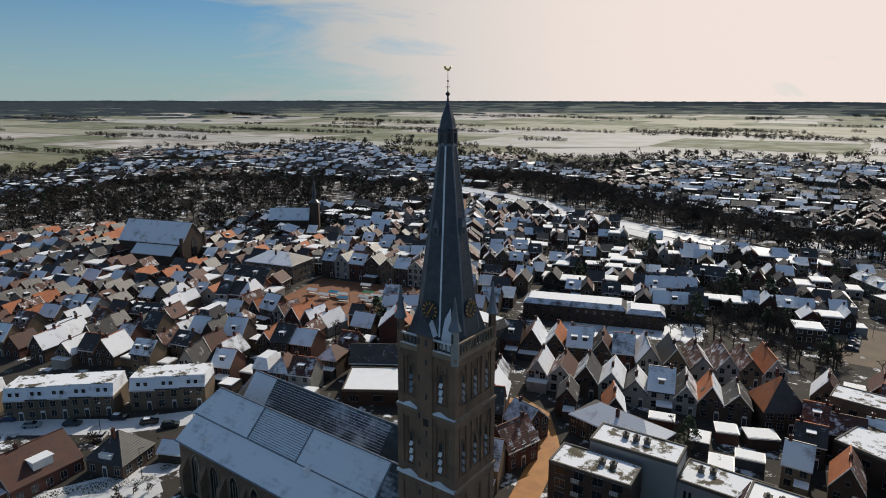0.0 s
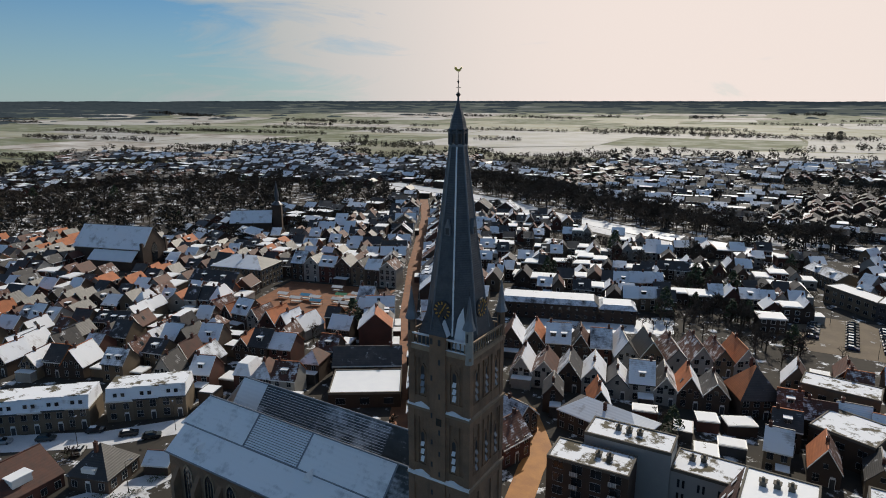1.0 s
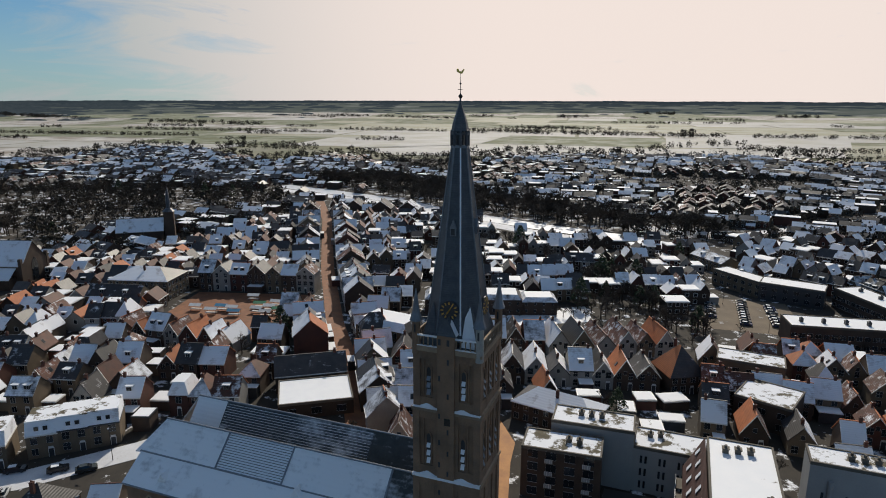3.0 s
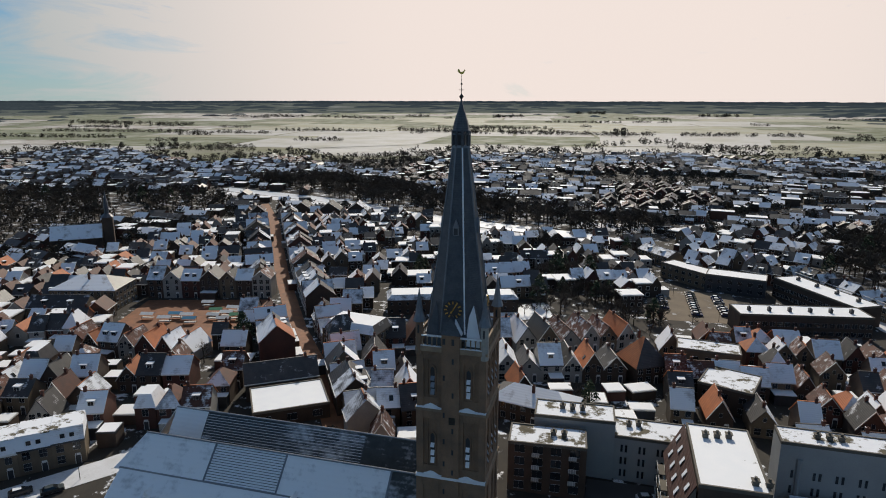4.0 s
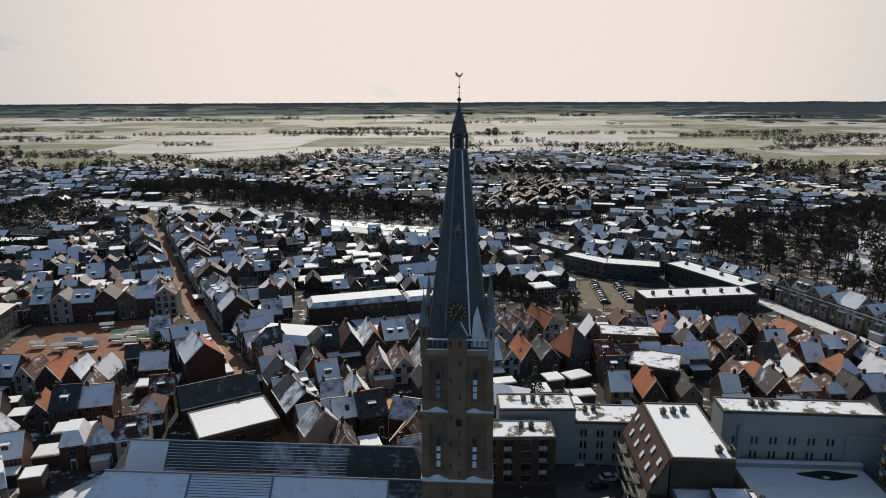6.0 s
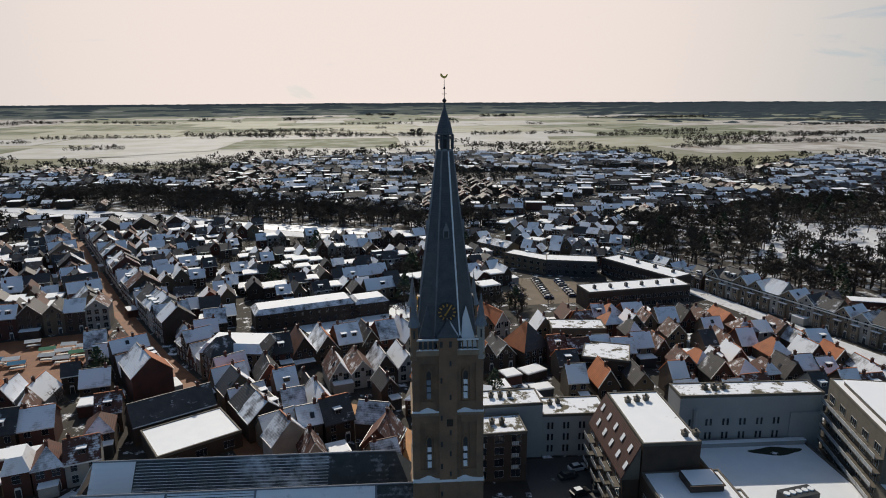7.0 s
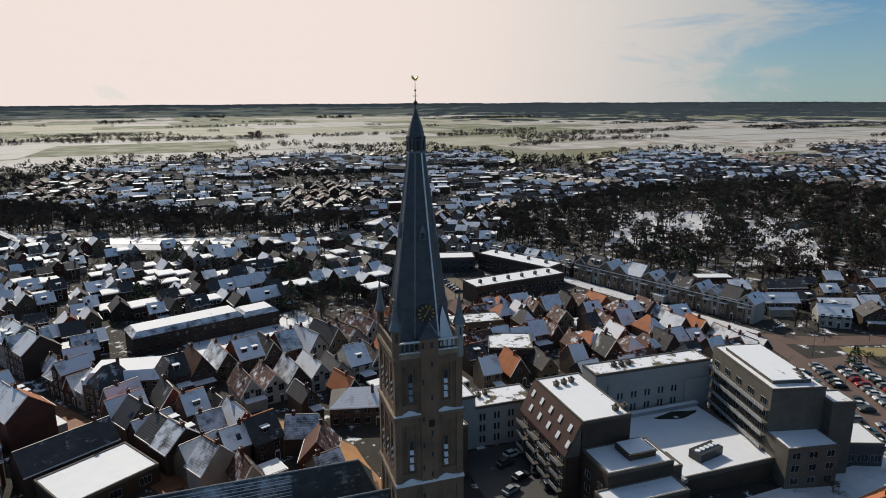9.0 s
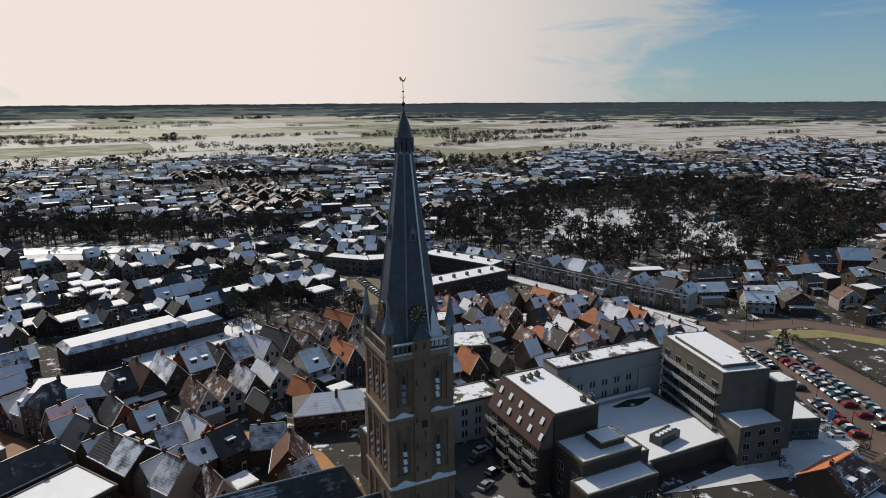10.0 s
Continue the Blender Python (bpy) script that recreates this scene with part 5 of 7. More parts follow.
def any_house(x, y, deg, w, d, storeys=2, wins=True, sides="f", style=None, tile=None, wall=None, mark=True):
    wall, tile = wall or random.choice(WALLS), tile or random.choice(TILES)
    style = style or random.choice(("y", "y", "y", "x", "x", "x", "hip"))
    eave = 2.7 * storeys + random.uniform(-0.3, 0.5)
    rise = min(4.6, (w if style == "y" else d) / 2 * random.uniform(0.75, 1.05))
    if style == "y" and storeys <= 2:
        eave, rise = eave - random.uniform(0.6, 1.6), min(6.2, w / 2 * random.uniform(1.1, 1.55))
    form = {"y": "gable-fronted", "x": "eaves-fronted", "flat": "flat-roofed", "hip": "hip-roofed", "mansard": "mansard-roofed"}[style]
    return house(x, y, deg, w, d, eave, rise, style, wall, tile, f"{form} {TONE[wall]} town house, {CLAY[tile]} half under snow", wins=wins, sides=sides, mark=mark)


def row(ax, ay, bx, by, n, d, seed, storeys=(2,), style=None, tiles=None, walls=None, group="", sides="f"):
    """n houses side by side whose fronts stand on the line from a to b, facing its right-hand side."""
    random.seed(seed)
    deg = math.degrees(math.atan2(by - ay, bx - ax))
    L = math.hypot(bx - ax, by - ay)
    c, s = (bx - ax) / L, (by - ay) / L
    cuts = [0.0]
    for _ in range(n):
        cuts.append(cuts[-1] + random.uniform(0.85, 1.15))
    for i in range(n):
        u0, u1 = cuts[i] / cuts[-1] * L, cuts[i + 1] / cuts[-1] * L
        dd = d * random.uniform(0.9, 1.1)
        u, v = (u0 + u1) / 2, dd / 2
        h = any_house(ax + u * c - v * s, ay + u * s + v * c, deg, u1 - u0 - 0.04, dd, random.choice(storeys), sides=sides,
                      style=(style[i % len(style)] if style else None), tile=tiles[i % len(tiles)] if tiles else None, wall=walls[i % len(walls)] if walls else None)
        if group:
            h["group"] = group
        if group == "row of tall villas":
            # a white cornice and a two-storey bay under a small balcony
            fw, fd = u1 - u0 - 0.04, dd / 2
            part("cornice", Solid().box(-fw / 2, -fd - 0.35, 7.0, fw / 2, -fd, 7.35).mesh("cornice", white_paint), None, h)
            by_ = part("bay", Solid().box(-fw * 0.42, -fd - 1.0, -1, -fw * 0.02, -fd, 5.6).mesh("bay", villa_brick), None, h)
            for zz in (0.8, 3.5):
                part("window", WIN[(1.5, 1.8, 2, 2)], None, by_, at=Matrix.Translation((-fw * 0.22, -fd - 1.0, zz)))
            part("bay_roof", Solid().box(-fw * 0.45, -fd - 1.15, 5.6, fw * 0.01, -fd, 5.75).mesh("bay_roof", snow), None, by_)


O, B, K = tile_orange, tile_brown, tile_dark
row(-27, 74.5, 27.5, 91, 9, 11, 11, style="yyyyyxyyy", tiles=[B, B, K, K, K, K, K, O, K], walls=[plaster, plaster, brick_brown, plaster, plaster, plaster, plaster, brick_brown, brick_brown], group="gabled row")
house(32, 98, 30, 10.5, 11, 5.2, 7.2, "hip", brick_brown, O, "tall brick house with a steep pyramid roof of orange tiles", sides="f", hip=5.0, cover=(1, 2, 0, 0))
row(-6, 103, 31, 121.5, 6, 14, 12, style="y", tiles=[K, K, B, B, B, O], walls=[plaster, brick_yellow, plaster], group="deep gabled row")
row(-46, 92, -8, 106, 6, 12, 13, style="xyyhy".replace("h", "x"), tiles=[K, B, O, B, B, O], group="low houses by the hall")
house(-11.2, 39.5, 75, 9, 7.5, 5.0, 4.2, "x", brick_red, B, "narrow red brick house with a red-brown tiled roof on the lane", sides="fr")
house(-13.8, 50.5, 75, 8, 7, 4.6, 3.6, "y", brick_brown, K, "small gabled house with thin snow on its roof", sides="fr")
house(5.0, 61.5, -12, 21, 10.5, 5.0, 3.0, "hip", brick_brown, K, "brown brick house with white sash windows and a hipped snowy roof", sides="fl")
house(-55.5, 92.5, -8, 19, 12, 8.5, 2.4, "mansard", brick_yellow, K, "tall corner hotel of buff brick with a snowy mansard roof", "hotel", sides="fr", category="hotel")
row(-165, 128.5, -115, 141.5, 7, 10, 14, storeys=(3,), style="xyxyyxy", tiles=[K, K, O, K, K, K, B], walls=[brick_brown, plaster, brick_red, brick_brown, brick_yellow], group="facades on the square")
row(-148, 68, -101, 71, 7, 9, 15, style="yyxyyy", tiles=[O, O, K, O, O, B], group="orange-roofed houses by the square", sides="fb")
row(126, 172, 157, 93, 12, 9, 16, storeys=(3,), style="yxyyxy", tiles=[K], walls=[villa_brick, plaster, villa_brick, villa_brick, plaster], group="row of tall villas")
row(98, 224, 125, 174, 8, 9, 17, storeys=(2,), style="yxy", tiles=[K], walls=[villa_brick, brick_brown], group="row of tall villas")
house(185, 84, -35, 11, 9, 4.6, 3.4, "x", plaster, K, "pale villa with a snowy roof by the roundabout", "villa", sides="fr")
house(199, 78, -30, 11, 9, 4.6, 3.8, "y", brick_brown, K, "brown villa with a dark gabled roof", "villa", sides="fr")
house(219, 70, -30, 9, 8, 5.0, 3.8, "y", plaster, B, "white gabled villa among snowy gardens", "villa", sides="fr")
house(262, 112, -30, 13, 11, 6.0, 5.0, "x", brick_red, K, "red brick villa with steep dark roof", "villa", sides="fr")
house(281, 108, -30, 14, 11, 6.0, 5.0, "x", brick_red, K, "red brick villa with steep dark roof", "villa", sides="fr")
house(46, 252, -52, 22, 10, 5.2, 2.6, "x", brick_yellow, K, "long buff house by the tree belt", sides="f")
block("office_block", 57, 216, -45, 26, 9, 7.0, brick_yellow, "yellow brick office with ribbon windows and snowy roof", sides="f", category="office")
block("office_block", 75, 206, -14, 24, 11, 7.4, dark_paint_and_shade, "dark clad office block with a snowy roof", sides="f", category="office")
# both sides of the shopping street
row(-27.5, 41.5, -52.5, 80.5, 7, 9, 21, style="xyxxy", group="shopping street houses")


def side_row(pts, off, n, d, seed, storeys=(2, 3), **kw):
    """A row along one side (off > 0: the left) of a line of points."""
    for k, ((ax, ay), (bx, by)) in enumerate(zip(pts, pts[1:])):
        L = math.hypot(bx - ax, by - ay)
        nx, ny = -(by - ay) / L * off, (bx - ax) / L * off
        m_ = max(1, round(n * L / 100))
        if off > 0:
            row(ax + nx, ay + ny, bx + nx, by + ny, m_, d, seed + k, storeys, group="shopping street houses", **kw)
        else:
            row(bx + nx, by + ny, ax + nx, ay + ny, m_, d, seed + k, storeys, group="shopping street houses", **kw)


side_row([(-61, 75), (-84, 107)], -4.6, 16, 9, 31)
side_row([(-92, 118), (-131, 179), (-200, 294)], -4.6, 13, 12, 33, style="xxxy", tiles=[K, B, K, K])
side_row([(-118, 159), (-200, 294)], 4.6, 13, 12, 36, style="xxyy", tiles=[K, K, B])
side_row([(-66, 80), (-84, 106)], 4.6, 13, 10, 38, tiles=[O, K, B])

FAR_WALL, FAR_ROOF = Solid(), Solid()
FAR_RND = random.Random(9)


def far_gable(x, y, yaw, w, d, eave, rise, k, bare=None):
    """A plain gabled house of the farther quarters, joined with the others; its ridge runs along its width."""
    c, s = math.cos(yaw), math.sin(yaw)
    z = G(x, y)

    def P(a, b, h):
        return (x + a * c - b * s, y + a * s + b * c, z + h)
    W, D = w / 2, d / 2
    FAR_WALL.add([P(-W, -D, -1), P(W, -D, -1), P(W, D, -1), P(-W, D, -1), P(-W, -D, eave), P(W, -D, eave), P(W, D, eave), P(-W, D, eave), P(-W, 0, eave + rise), P(W, 0, eave + rise)],
                 [(0, 1, 5, 4), (1, 2, 6, 9, 5), (2, 3, 7, 6), (3, 0, 4, 8, 7)], k)
    n_ = max(1, int(w / 3))

    def pane(pa, pb, zz, hw, hh, far_out, along):
        for grow_, out_, m in ((0.11, 0.03, 5), (0.0, 0.06, 4)):
            a0, a1, z0_, z1_ = -hw - grow_, hw + grow_, zz - grow_, zz + hh + grow_
            if along:
                q = [P(pa + a0, pb * (far_out + out_), z0_), P(pa + a1, pb * (far_out + out_), z0_), P(pa + a1, pb * (far_out + out_), z1_), P(pa + a0, pb * (far_out + out_), z1_)]
                FAR_WALL.add(q if pb < 0 else q[::-1], [(0, 1, 2, 3)], m)
            else:
                q = [P(pb * (far_out + out_), a0, z0_), P(pb * (far_out + out_), a1, z0_), P(pb * (far_out + out_), a1, z1_), P(pb * (far_out + out_), a0, z1_)]
                FAR_WALL.add(q if pb > 0 else q[::-1], [(0, 1, 2, 3)], m)

    for i in range(n_):
        for zz in ((3.3,) if eave > 4 else ()) + (0.9,):
            for sg in (-1, 1):
                pane(-W + w * (i + 0.5) / n_, sg, zz, 0.65, 1.4, D, True)
    for sg in (-1, 1):
        pane(0, sg, eave * 0.62, 0.55, 1.4, W, False)
    # white gutters, a dormer, and a low wing with a flat snowy roof
    for sg in (-1, 1):
        FAR_WALL.slab([P(-W - 0.3, sg * (D + 0.32), eave + 0.02), P(W + 0.3, sg * (D + 0.32), eave + 0.02), P(W + 0.3, sg * (D + 0.55), eave + 0.02), P(-W - 0.3, sg * (D + 0.55), eave + 0.02)][::-sg], 0.24, 5)
    if FAR_RND.random() < 0.45 and rise > 2:
        u, sg = FAR_RND.uniform(-0.5, 0.5) * W, FAR_RND.choice((-1, -1, 1))
        b0, b1, zb = sg * D * 0.75, sg * D * 0.15, eave + rise * 0.2
        q = [P(u - 0.9, b0, zb + 1.4), P(u + 0.9, b0, zb + 1.4), P(u + 0.9, b1, zb + 1.4), P(u - 0.9, b1, zb + 1.4)]
        FAR_WALL.slab(q[::-sg], 1.6, FAR_RND.choice((5, 5, 0)))
        FAR_WALL.add([P(u - 0.6, b0 + sg * 0.04, zb + 0.2), P(u + 0.6, b0 + sg * 0.04, zb + 0.2), P(u + 0.6, b0 + sg * 0.04, zb + 1.1), P(u - 0.6, b0 + sg * 0.04, zb + 1.1)][::-sg], [(0, 1, 2, 3)], 4)
        q = [P(u - 1.05, b0 + sg * 0.15, zb + 1.55), P(u + 1.05, b0 + sg * 0.15, zb + 1.55), P(u + 1.05, b1, zb + 1.6), P(u - 1.05, b1, zb + 1.6)]
        FAR_ROOF.slab(q[::-sg], 0.14, 4)
    if FAR_RND.random() < 0.45 and w > 5.5:
        sg, ew, ed = FAR_RND.choice((-1, 1)), FAR_RND.uniform(0.4, 0.8) * W, FAR_RND.uniform(2.5, 4)
        u = FAR_RND.uniform(-1, 1) * (W - ew)
        q = [P(u - ew, sg * D, 2.9), P(u + ew, sg * D, 2.9), P(u + ew, sg * (D + ed), 2.9), P(u - ew, sg * (D + ed), 2.9)]
        FAR_WALL.slab(q[::sg], 3.5, FAR_RND.choice((0, 1, 3)))
        FAR_ROOF.slab([(px, py, pz + 0.2) for px, py, pz in q[::sg]], 0.18, 4)
    o = 0.35
    for sgn in (-1, 1):
        q = [P(-W - o, 0, eave + rise + 0.15), P(-W - o, sgn * (D + o), eave - 0.1), P(W + o, sgn * (D + o), eave - 0.1), P(W + o, 0, eave + rise + 0.15)]
        wy = sgn * c
        m_ = FAR_RND.choice((1, 1, 1, 5, 5, 3)) if wy < -0.3 else (bare if bare is not None else FAR_RND.choice((0, 3)) if wy > 0.3 else FAR_RND.choice((2, 5, 3)))
        FAR_ROOF.slab(q if sgn < 0 else q[::-1], 0.25, m_)
    if FAR_RND.random() < 0.7:
        u = FAR_RND.choice((-0.8, 0.8)) * W
        cx = P(u, 0, 0)
        FAR_WALL.box(cx[0] - 0.35, cx[1] - 0.3, z + eave + rise - 0.6, cx[0] + 0.35, cx[1] + 0.3, z + eave + rise + 1.1, 1)




def far_flat(x, y, yaw, w, d, h, k):
    """A flat-roofed building of the farther quarters, its roof under snow within a pale kerb."""
    c, s = math.cos(yaw), math.sin(yaw)
    z = G(x, y)

    def ring(g, hh):
        return [(x + a * c - b * s, y + a * s + b * c, z + hh) for a, b in ((-w / 2 - g, -d / 2 - g), (w / 2 + g, -d / 2 - g), (w / 2 + g, d / 2 + g), (-w / 2 - g, d / 2 + g))]
    FAR_WALL.slab(ring(0, h), h + 1, k)
    FAR_WALL.slab(ring(0.15, h + 0.15), 0.35, 5)
    FAR_ROOF.slab(ring(-0.2, h + 0.32), 0.2, 4)
    for i in range(max(1, int(w / 2.6))):
        u = -w / 2 + w * (i + 0.5) / max(1, int(w / 2.6))
        for zz in (0.8, 3.6):
            if zz + 1.6 < h:
                for g, hw, m in ((0.03, 0.85, 5), (0.06, 0.7, 4)):
                    FAR_WALL.add([(x + a * c - b * s, y + a * s + b * c, z + hh) for a, b, hh in ((u - hw, -d / 2 - g, zz - (hw - 0.7)), (u + hw, -d / 2 - g, zz - (hw - 0.7)), (u + hw, -d / 2 - g, zz + 0.7 + hw), (u - hw, -d / 2 - g, zz + 0.7 + hw))], [(0, 1, 2, 3)], m)


def infill(inside, deg, cx, cy, span, pitch=(12, 11), seed=1, storeys=(2, 2, 2), wins=True, w_=(4.6, 7.6), d_=(7, 9.5), flat=0.26, most=900, tiles=None):
    """Rows of houses over an area, in rows turned by deg degrees about (cx, cy), wherever the ground is free."""
    random.seed(seed)
    c, s = math.cos(radians(deg)), math.sin(radians(deg))
    v, odd, made = -span, 0, 0
    while v < span:
        u = -span
        while u < span:
            w, d = random.uniform(*w_), random.uniform(*d_)
            lx, ly = u + w / 2, v + random.uniform(-1.5, 1.5)
            x, y = cx + lx * c - ly * s, cy + lx * s + ly * c
            if made < most and inside(x, y) and free(x, y, min(w, d) * 0.48):
                made += 1
                if math.hypot(x + 5, y + 80) > 225 and FAR_RND.random() < flat:
                    far_flat(x, y, radians(deg + random.uniform(-4, 4)), w * 1.2, d, FAR_RND.uniform(3.0, 6.8), FAR_RND.choice((0, 0, 1, 3)))
                    take(x, y, radians(deg), w, d)
                elif math.hypot(x + 5, y + 80) > 225:
                    st = random.choice("xy")
                    tc = random.choice(tiles) if tiles else K
                    far_gable(x, y, radians(deg + (90 if st == "y" else 0) + random.uniform(-4, 4)), w if st == "x" else d, d if st == "x" else w, 4.9 + random.uniform(-0.5, 0.8), random.uniform(2.6, 3.8), random.choice((0, 0, 1, 2, 3)), 6 if tc is O else None)
                    take(x, y, radians(deg), w, d)
                elif random.random() < 0.05:
                    any_house(x, y, deg + random.uniform(-4, 4), w, d, 2, wins=wins, sides="f", style="mansard", tile=K)
                elif random.random() < flat:
                    o = house(x, y, deg + random.uniform(-3, 3), w * 0.8, d * 0.6, random.uniform(2.6, 4.2), 0, "flat", random.choice(WALLS), K, "low flat-roofed back building under snow", "outbuilding", wins=False, chim=False, category="outbuilding")
                else:
                    any_house(x, y, deg + (180 if odd and random.random() < 0.5 else 0) + random.uniform(-4, 4), w, d, random.choice(storeys), wins=wins, sides="fb", tile=random.choice(tiles) if tiles else None)
            u += w + (0.2 if random.random() < 0.75 else random.uniform(3, 9))
        v += pitch[odd % 2]
        odd ^= 1


def left_town(x, y):
    return -360 < x < -70 and 20 + 0.27 * (x + 100) < y < (175 if x > -235 else 150 - (x + 235) * -0.25)


infill(lambda x, y: -70 < x < 0 and 30 < y < 95, 22, -35, 60, 60, seed=3)
for p_ in ((-262, 86, 9), (-250, 90, 8), (-240, 94, 8), (-232, 104, 7)):
    TAKEN.append(p_)
infill(left_town, 18, -200, 70, 190, seed=4, tiles=[O, B, B, K, K], pitch=(11.5, 10.5))
for x, y, r_ in ((12, 172, 13), (-4, 205, 10), (-40, 235, 12), (-70, 268, 14), (25, 262, 12), (-12, 262, 9), (-62, 200, 7)):
    TAKEN.append((x, y, r_))
GARDENS = list(TAKEN[-7:])
infill(lambda x, y: -90 < x < 40 and 165 < y < 290, 20, -30, 220, 90, seed=5, tiles=[K, K, B], pitch=(14, 11))
infill(lambda x, y: 40 < x < 135 and 62 < y < 140 and x + y < 235, 5, 85, 100, 60, seed=6, tiles=[O, O, B, K], pitch=(12, 11))
infill(lambda x, y: -230 < x < -100 and 150 < y < 330, 25, -165, 235, 110, seed=7, tiles=[K, K, B], pitch=(14, 11), wins=False)
infill(lambda x, y: 58 < x < 140 and 222 < y < 330 and x - 60 < (y - 200) * 0.75 + 20, -30, 95, 275, 80, seed=8, tiles=[K, B], pitch=(19, 15))
random.seed(88)
for x, y, w_, d_, h_, a_ in ((38.5, 84, 5, 7, 4.4, 30), (31, 83, 7, 5, 2.8, 28), (24, 80, 5, 5, 3.0, 20), (20, 72, 4.5, 6, 2.8, 10), (31, 71, 6, 4, 2.6, 12), (10, 76, 6, 4, 2.8, 16), (-2, 71, 5, 5, 2.7, 16), (-12, 67, 6, 5, 3.0, 20), (-20, 68, 5, 5, 2.7, 22), (38, 66, 8, 5, 3.2, 0), (27, 62, 5, 7, 3.4, 12)):
    if free(x, y, 1.8):
        house(x, y, a_, w_, d_, h_, 0, "flat", random.choice((brick_red, brick_brown, dark_paint_and_shade)), K, "low flat-roofed garden shed under clean snow", "shed", wins=False, chim=False, category="shed")
# gardens behind the flats: a big house with an orange roof at the corner
house(92, -11, 8, 12, 11, 4.4, 4.4, "x", brick_brown, O, "corner house with orange tiled roof half under snow")

# ---- roads, car parks, water ----
strip("road_green", [(-160, -52), (-122, -19), (-97, -3), (-82, 14), (-72, 30)], 4.0, path_snow, "snowy lane in front of the modern terrace")
strip("path_churchyard", [(-84, -34), (-70, -8), (-66, 20)], 3.0, path_snow, "trodden snow path along the church", lift=0.08)
patch("lawn_church", [(-100, -60), (-62, -60), (-62, -12), (-72, -8)], path_snow, "lawn under thawing snow", 0.04)
patch("yard_cars", [(19, 8), (34, 8), (34, 38.5), (19, 37)], asphalt, "dark asphalt yard with parked cars", 0.08, "yard")
patch("car_park", [(112, -6), (152, -6), (168, 58), (138, 62)], asphalt_red, "reddish car park with rows of parked cars", 0.06, "car park")
TAKEN.append((142, 25, 26))
patch("car_park_rear", [(36, 156), (76, 160), (72, 200), (38, 198)], sand_lot, "sandy car park with slush", 0.06, "car park")
TAKEN.append((54, 178, 20))
strip("road_ring", [(118, -40), (126, -8), (150, 78), (152, 84)], 3.4, asphalt_red, "reddish asphalt access road")
strip("road_ring_east", [(143, 84), (165, 72), (186, 66), (205, 40), (300, 10), (420, -40)], 4.5, asphalt_red, "reddish ring road round the old town")
strip("road_villas", [(150, 84), (122, 168), (112, 215), (80, 270), (62, 310), (66, 345), (120, 400), (240, 520)], 4.0, path_snow, "road with packed snow before the villas")
strip("verge", [(166, 62), (186, 54), (206, 24)], 4.0, grass, "strip of straw-coloured grass beside the road", lift=0.05)
patch("lawn_east", [(100, -4), (118, 0), (121, 10), (58, 4)], path_snow, "snow lawn below the flats", 0.09)
strip("water_moat", [(-330, 430), (-200, 392), (-126, 350), (-58, 324), (-9, 310), (30, 292)], 9.0, ice, "frozen town moat dusted with snow", lift=0.07, category="moat")
strip("bank_moat", [(-320, 408), (-190, 372), (-118, 331), (-54, 303), (-6, 289), (26, 274)], 6.5, path_snow, "snowy bank along the frozen moat", lift=0.12, category="bank")
patch("pond", [(318, 226), (352, 232), (350, 252), (320, 246)], ice_dark, "dark open pond in the park", 0.08, "pond")
for k, pts in enumerate((((184, 232), (252, 208), (324, 302), (245, 324)), ((226, 162), (264, 154), (356, 258), (298, 266)), ((-2, 330), (60, 322), (46, 352), (-4, 352)))):
    patch("park_clearing", pts, path_snow, "snowy clearing in the park", 0.06)

# ---- parked cars ----
CAR = []
for k, col in enumerate(((0.02, 0.02, 0.022), (0.30, 0.31, 0.32), (0.62, 0.63, 0.63), (0.03, 0.05, 0.12), (0.30, 0.02, 0.02), (0.06, 0.07, 0.07), (0.04, 0.14, 0.18))):
    paint = surface("car_paint", col, tuple(c_ * 1.15 for c_ in col), 1, 0.3, 0.25, 0.1, bump=0.0, vary=0.05)
    body = Solid()
    prof = [(-2.1, 0.25), (2.1, 0.25), (2.15, 0.62), (1.95, 0.85), (1.05, 0.95), (0.9, 0.98), (-1.75, 1.0), (-2.1, 0.9), (-2.15, 0.6)]
    n = len(prof)
    for sy in (-1,):
        body.add([(x, -0.86, z) for x, z in prof] + [(x, 0.86, z) for x, z in prof], [tuple(range(n)), tuple(reversed(range(n, 2 * n)))] + [(i, i + n, (i + 1) % n + n, (i + 1) % n) for i in range(n)])
    cabin = Solid().add([(1.1, -0.8, 0.95), (-1.8, -0.8, 0.98), (-1.8, 0.8, 0.98), (1.1, 0.8, 0.95), (0.3, -0.62, 1.42), (-1.3, -0.62, 1.44), (-1.3, 0.62, 1.44), (0.3, 0.62, 1.42)],
                        [(0, 4, 5, 1)[::-1], (1, 5, 6, 2)[::-1], (2, 6, 7, 3)[::-1], (3, 7, 4, 0)[::-1], (4, 7, 6, 5)[::-1]])
    roof = Solid().box(-1.25, -0.6, 1.43, 0.28, 0.6, 1.48)
    CAR.append((body.mesh("car", paint), cabin.mesh("cabin", glass), roof.mesh("car_roof", snow if k % 3 == 0 else paint), ("black", "silver", "white", "blue", "red", "dark grey", "teal")[k]))
WHEEL = Solid().bar((0, -0.1, 0), (0, 0.1, 0), 0.31, 0.31, 10).mesh("wheel", dark_paint_and_shade)


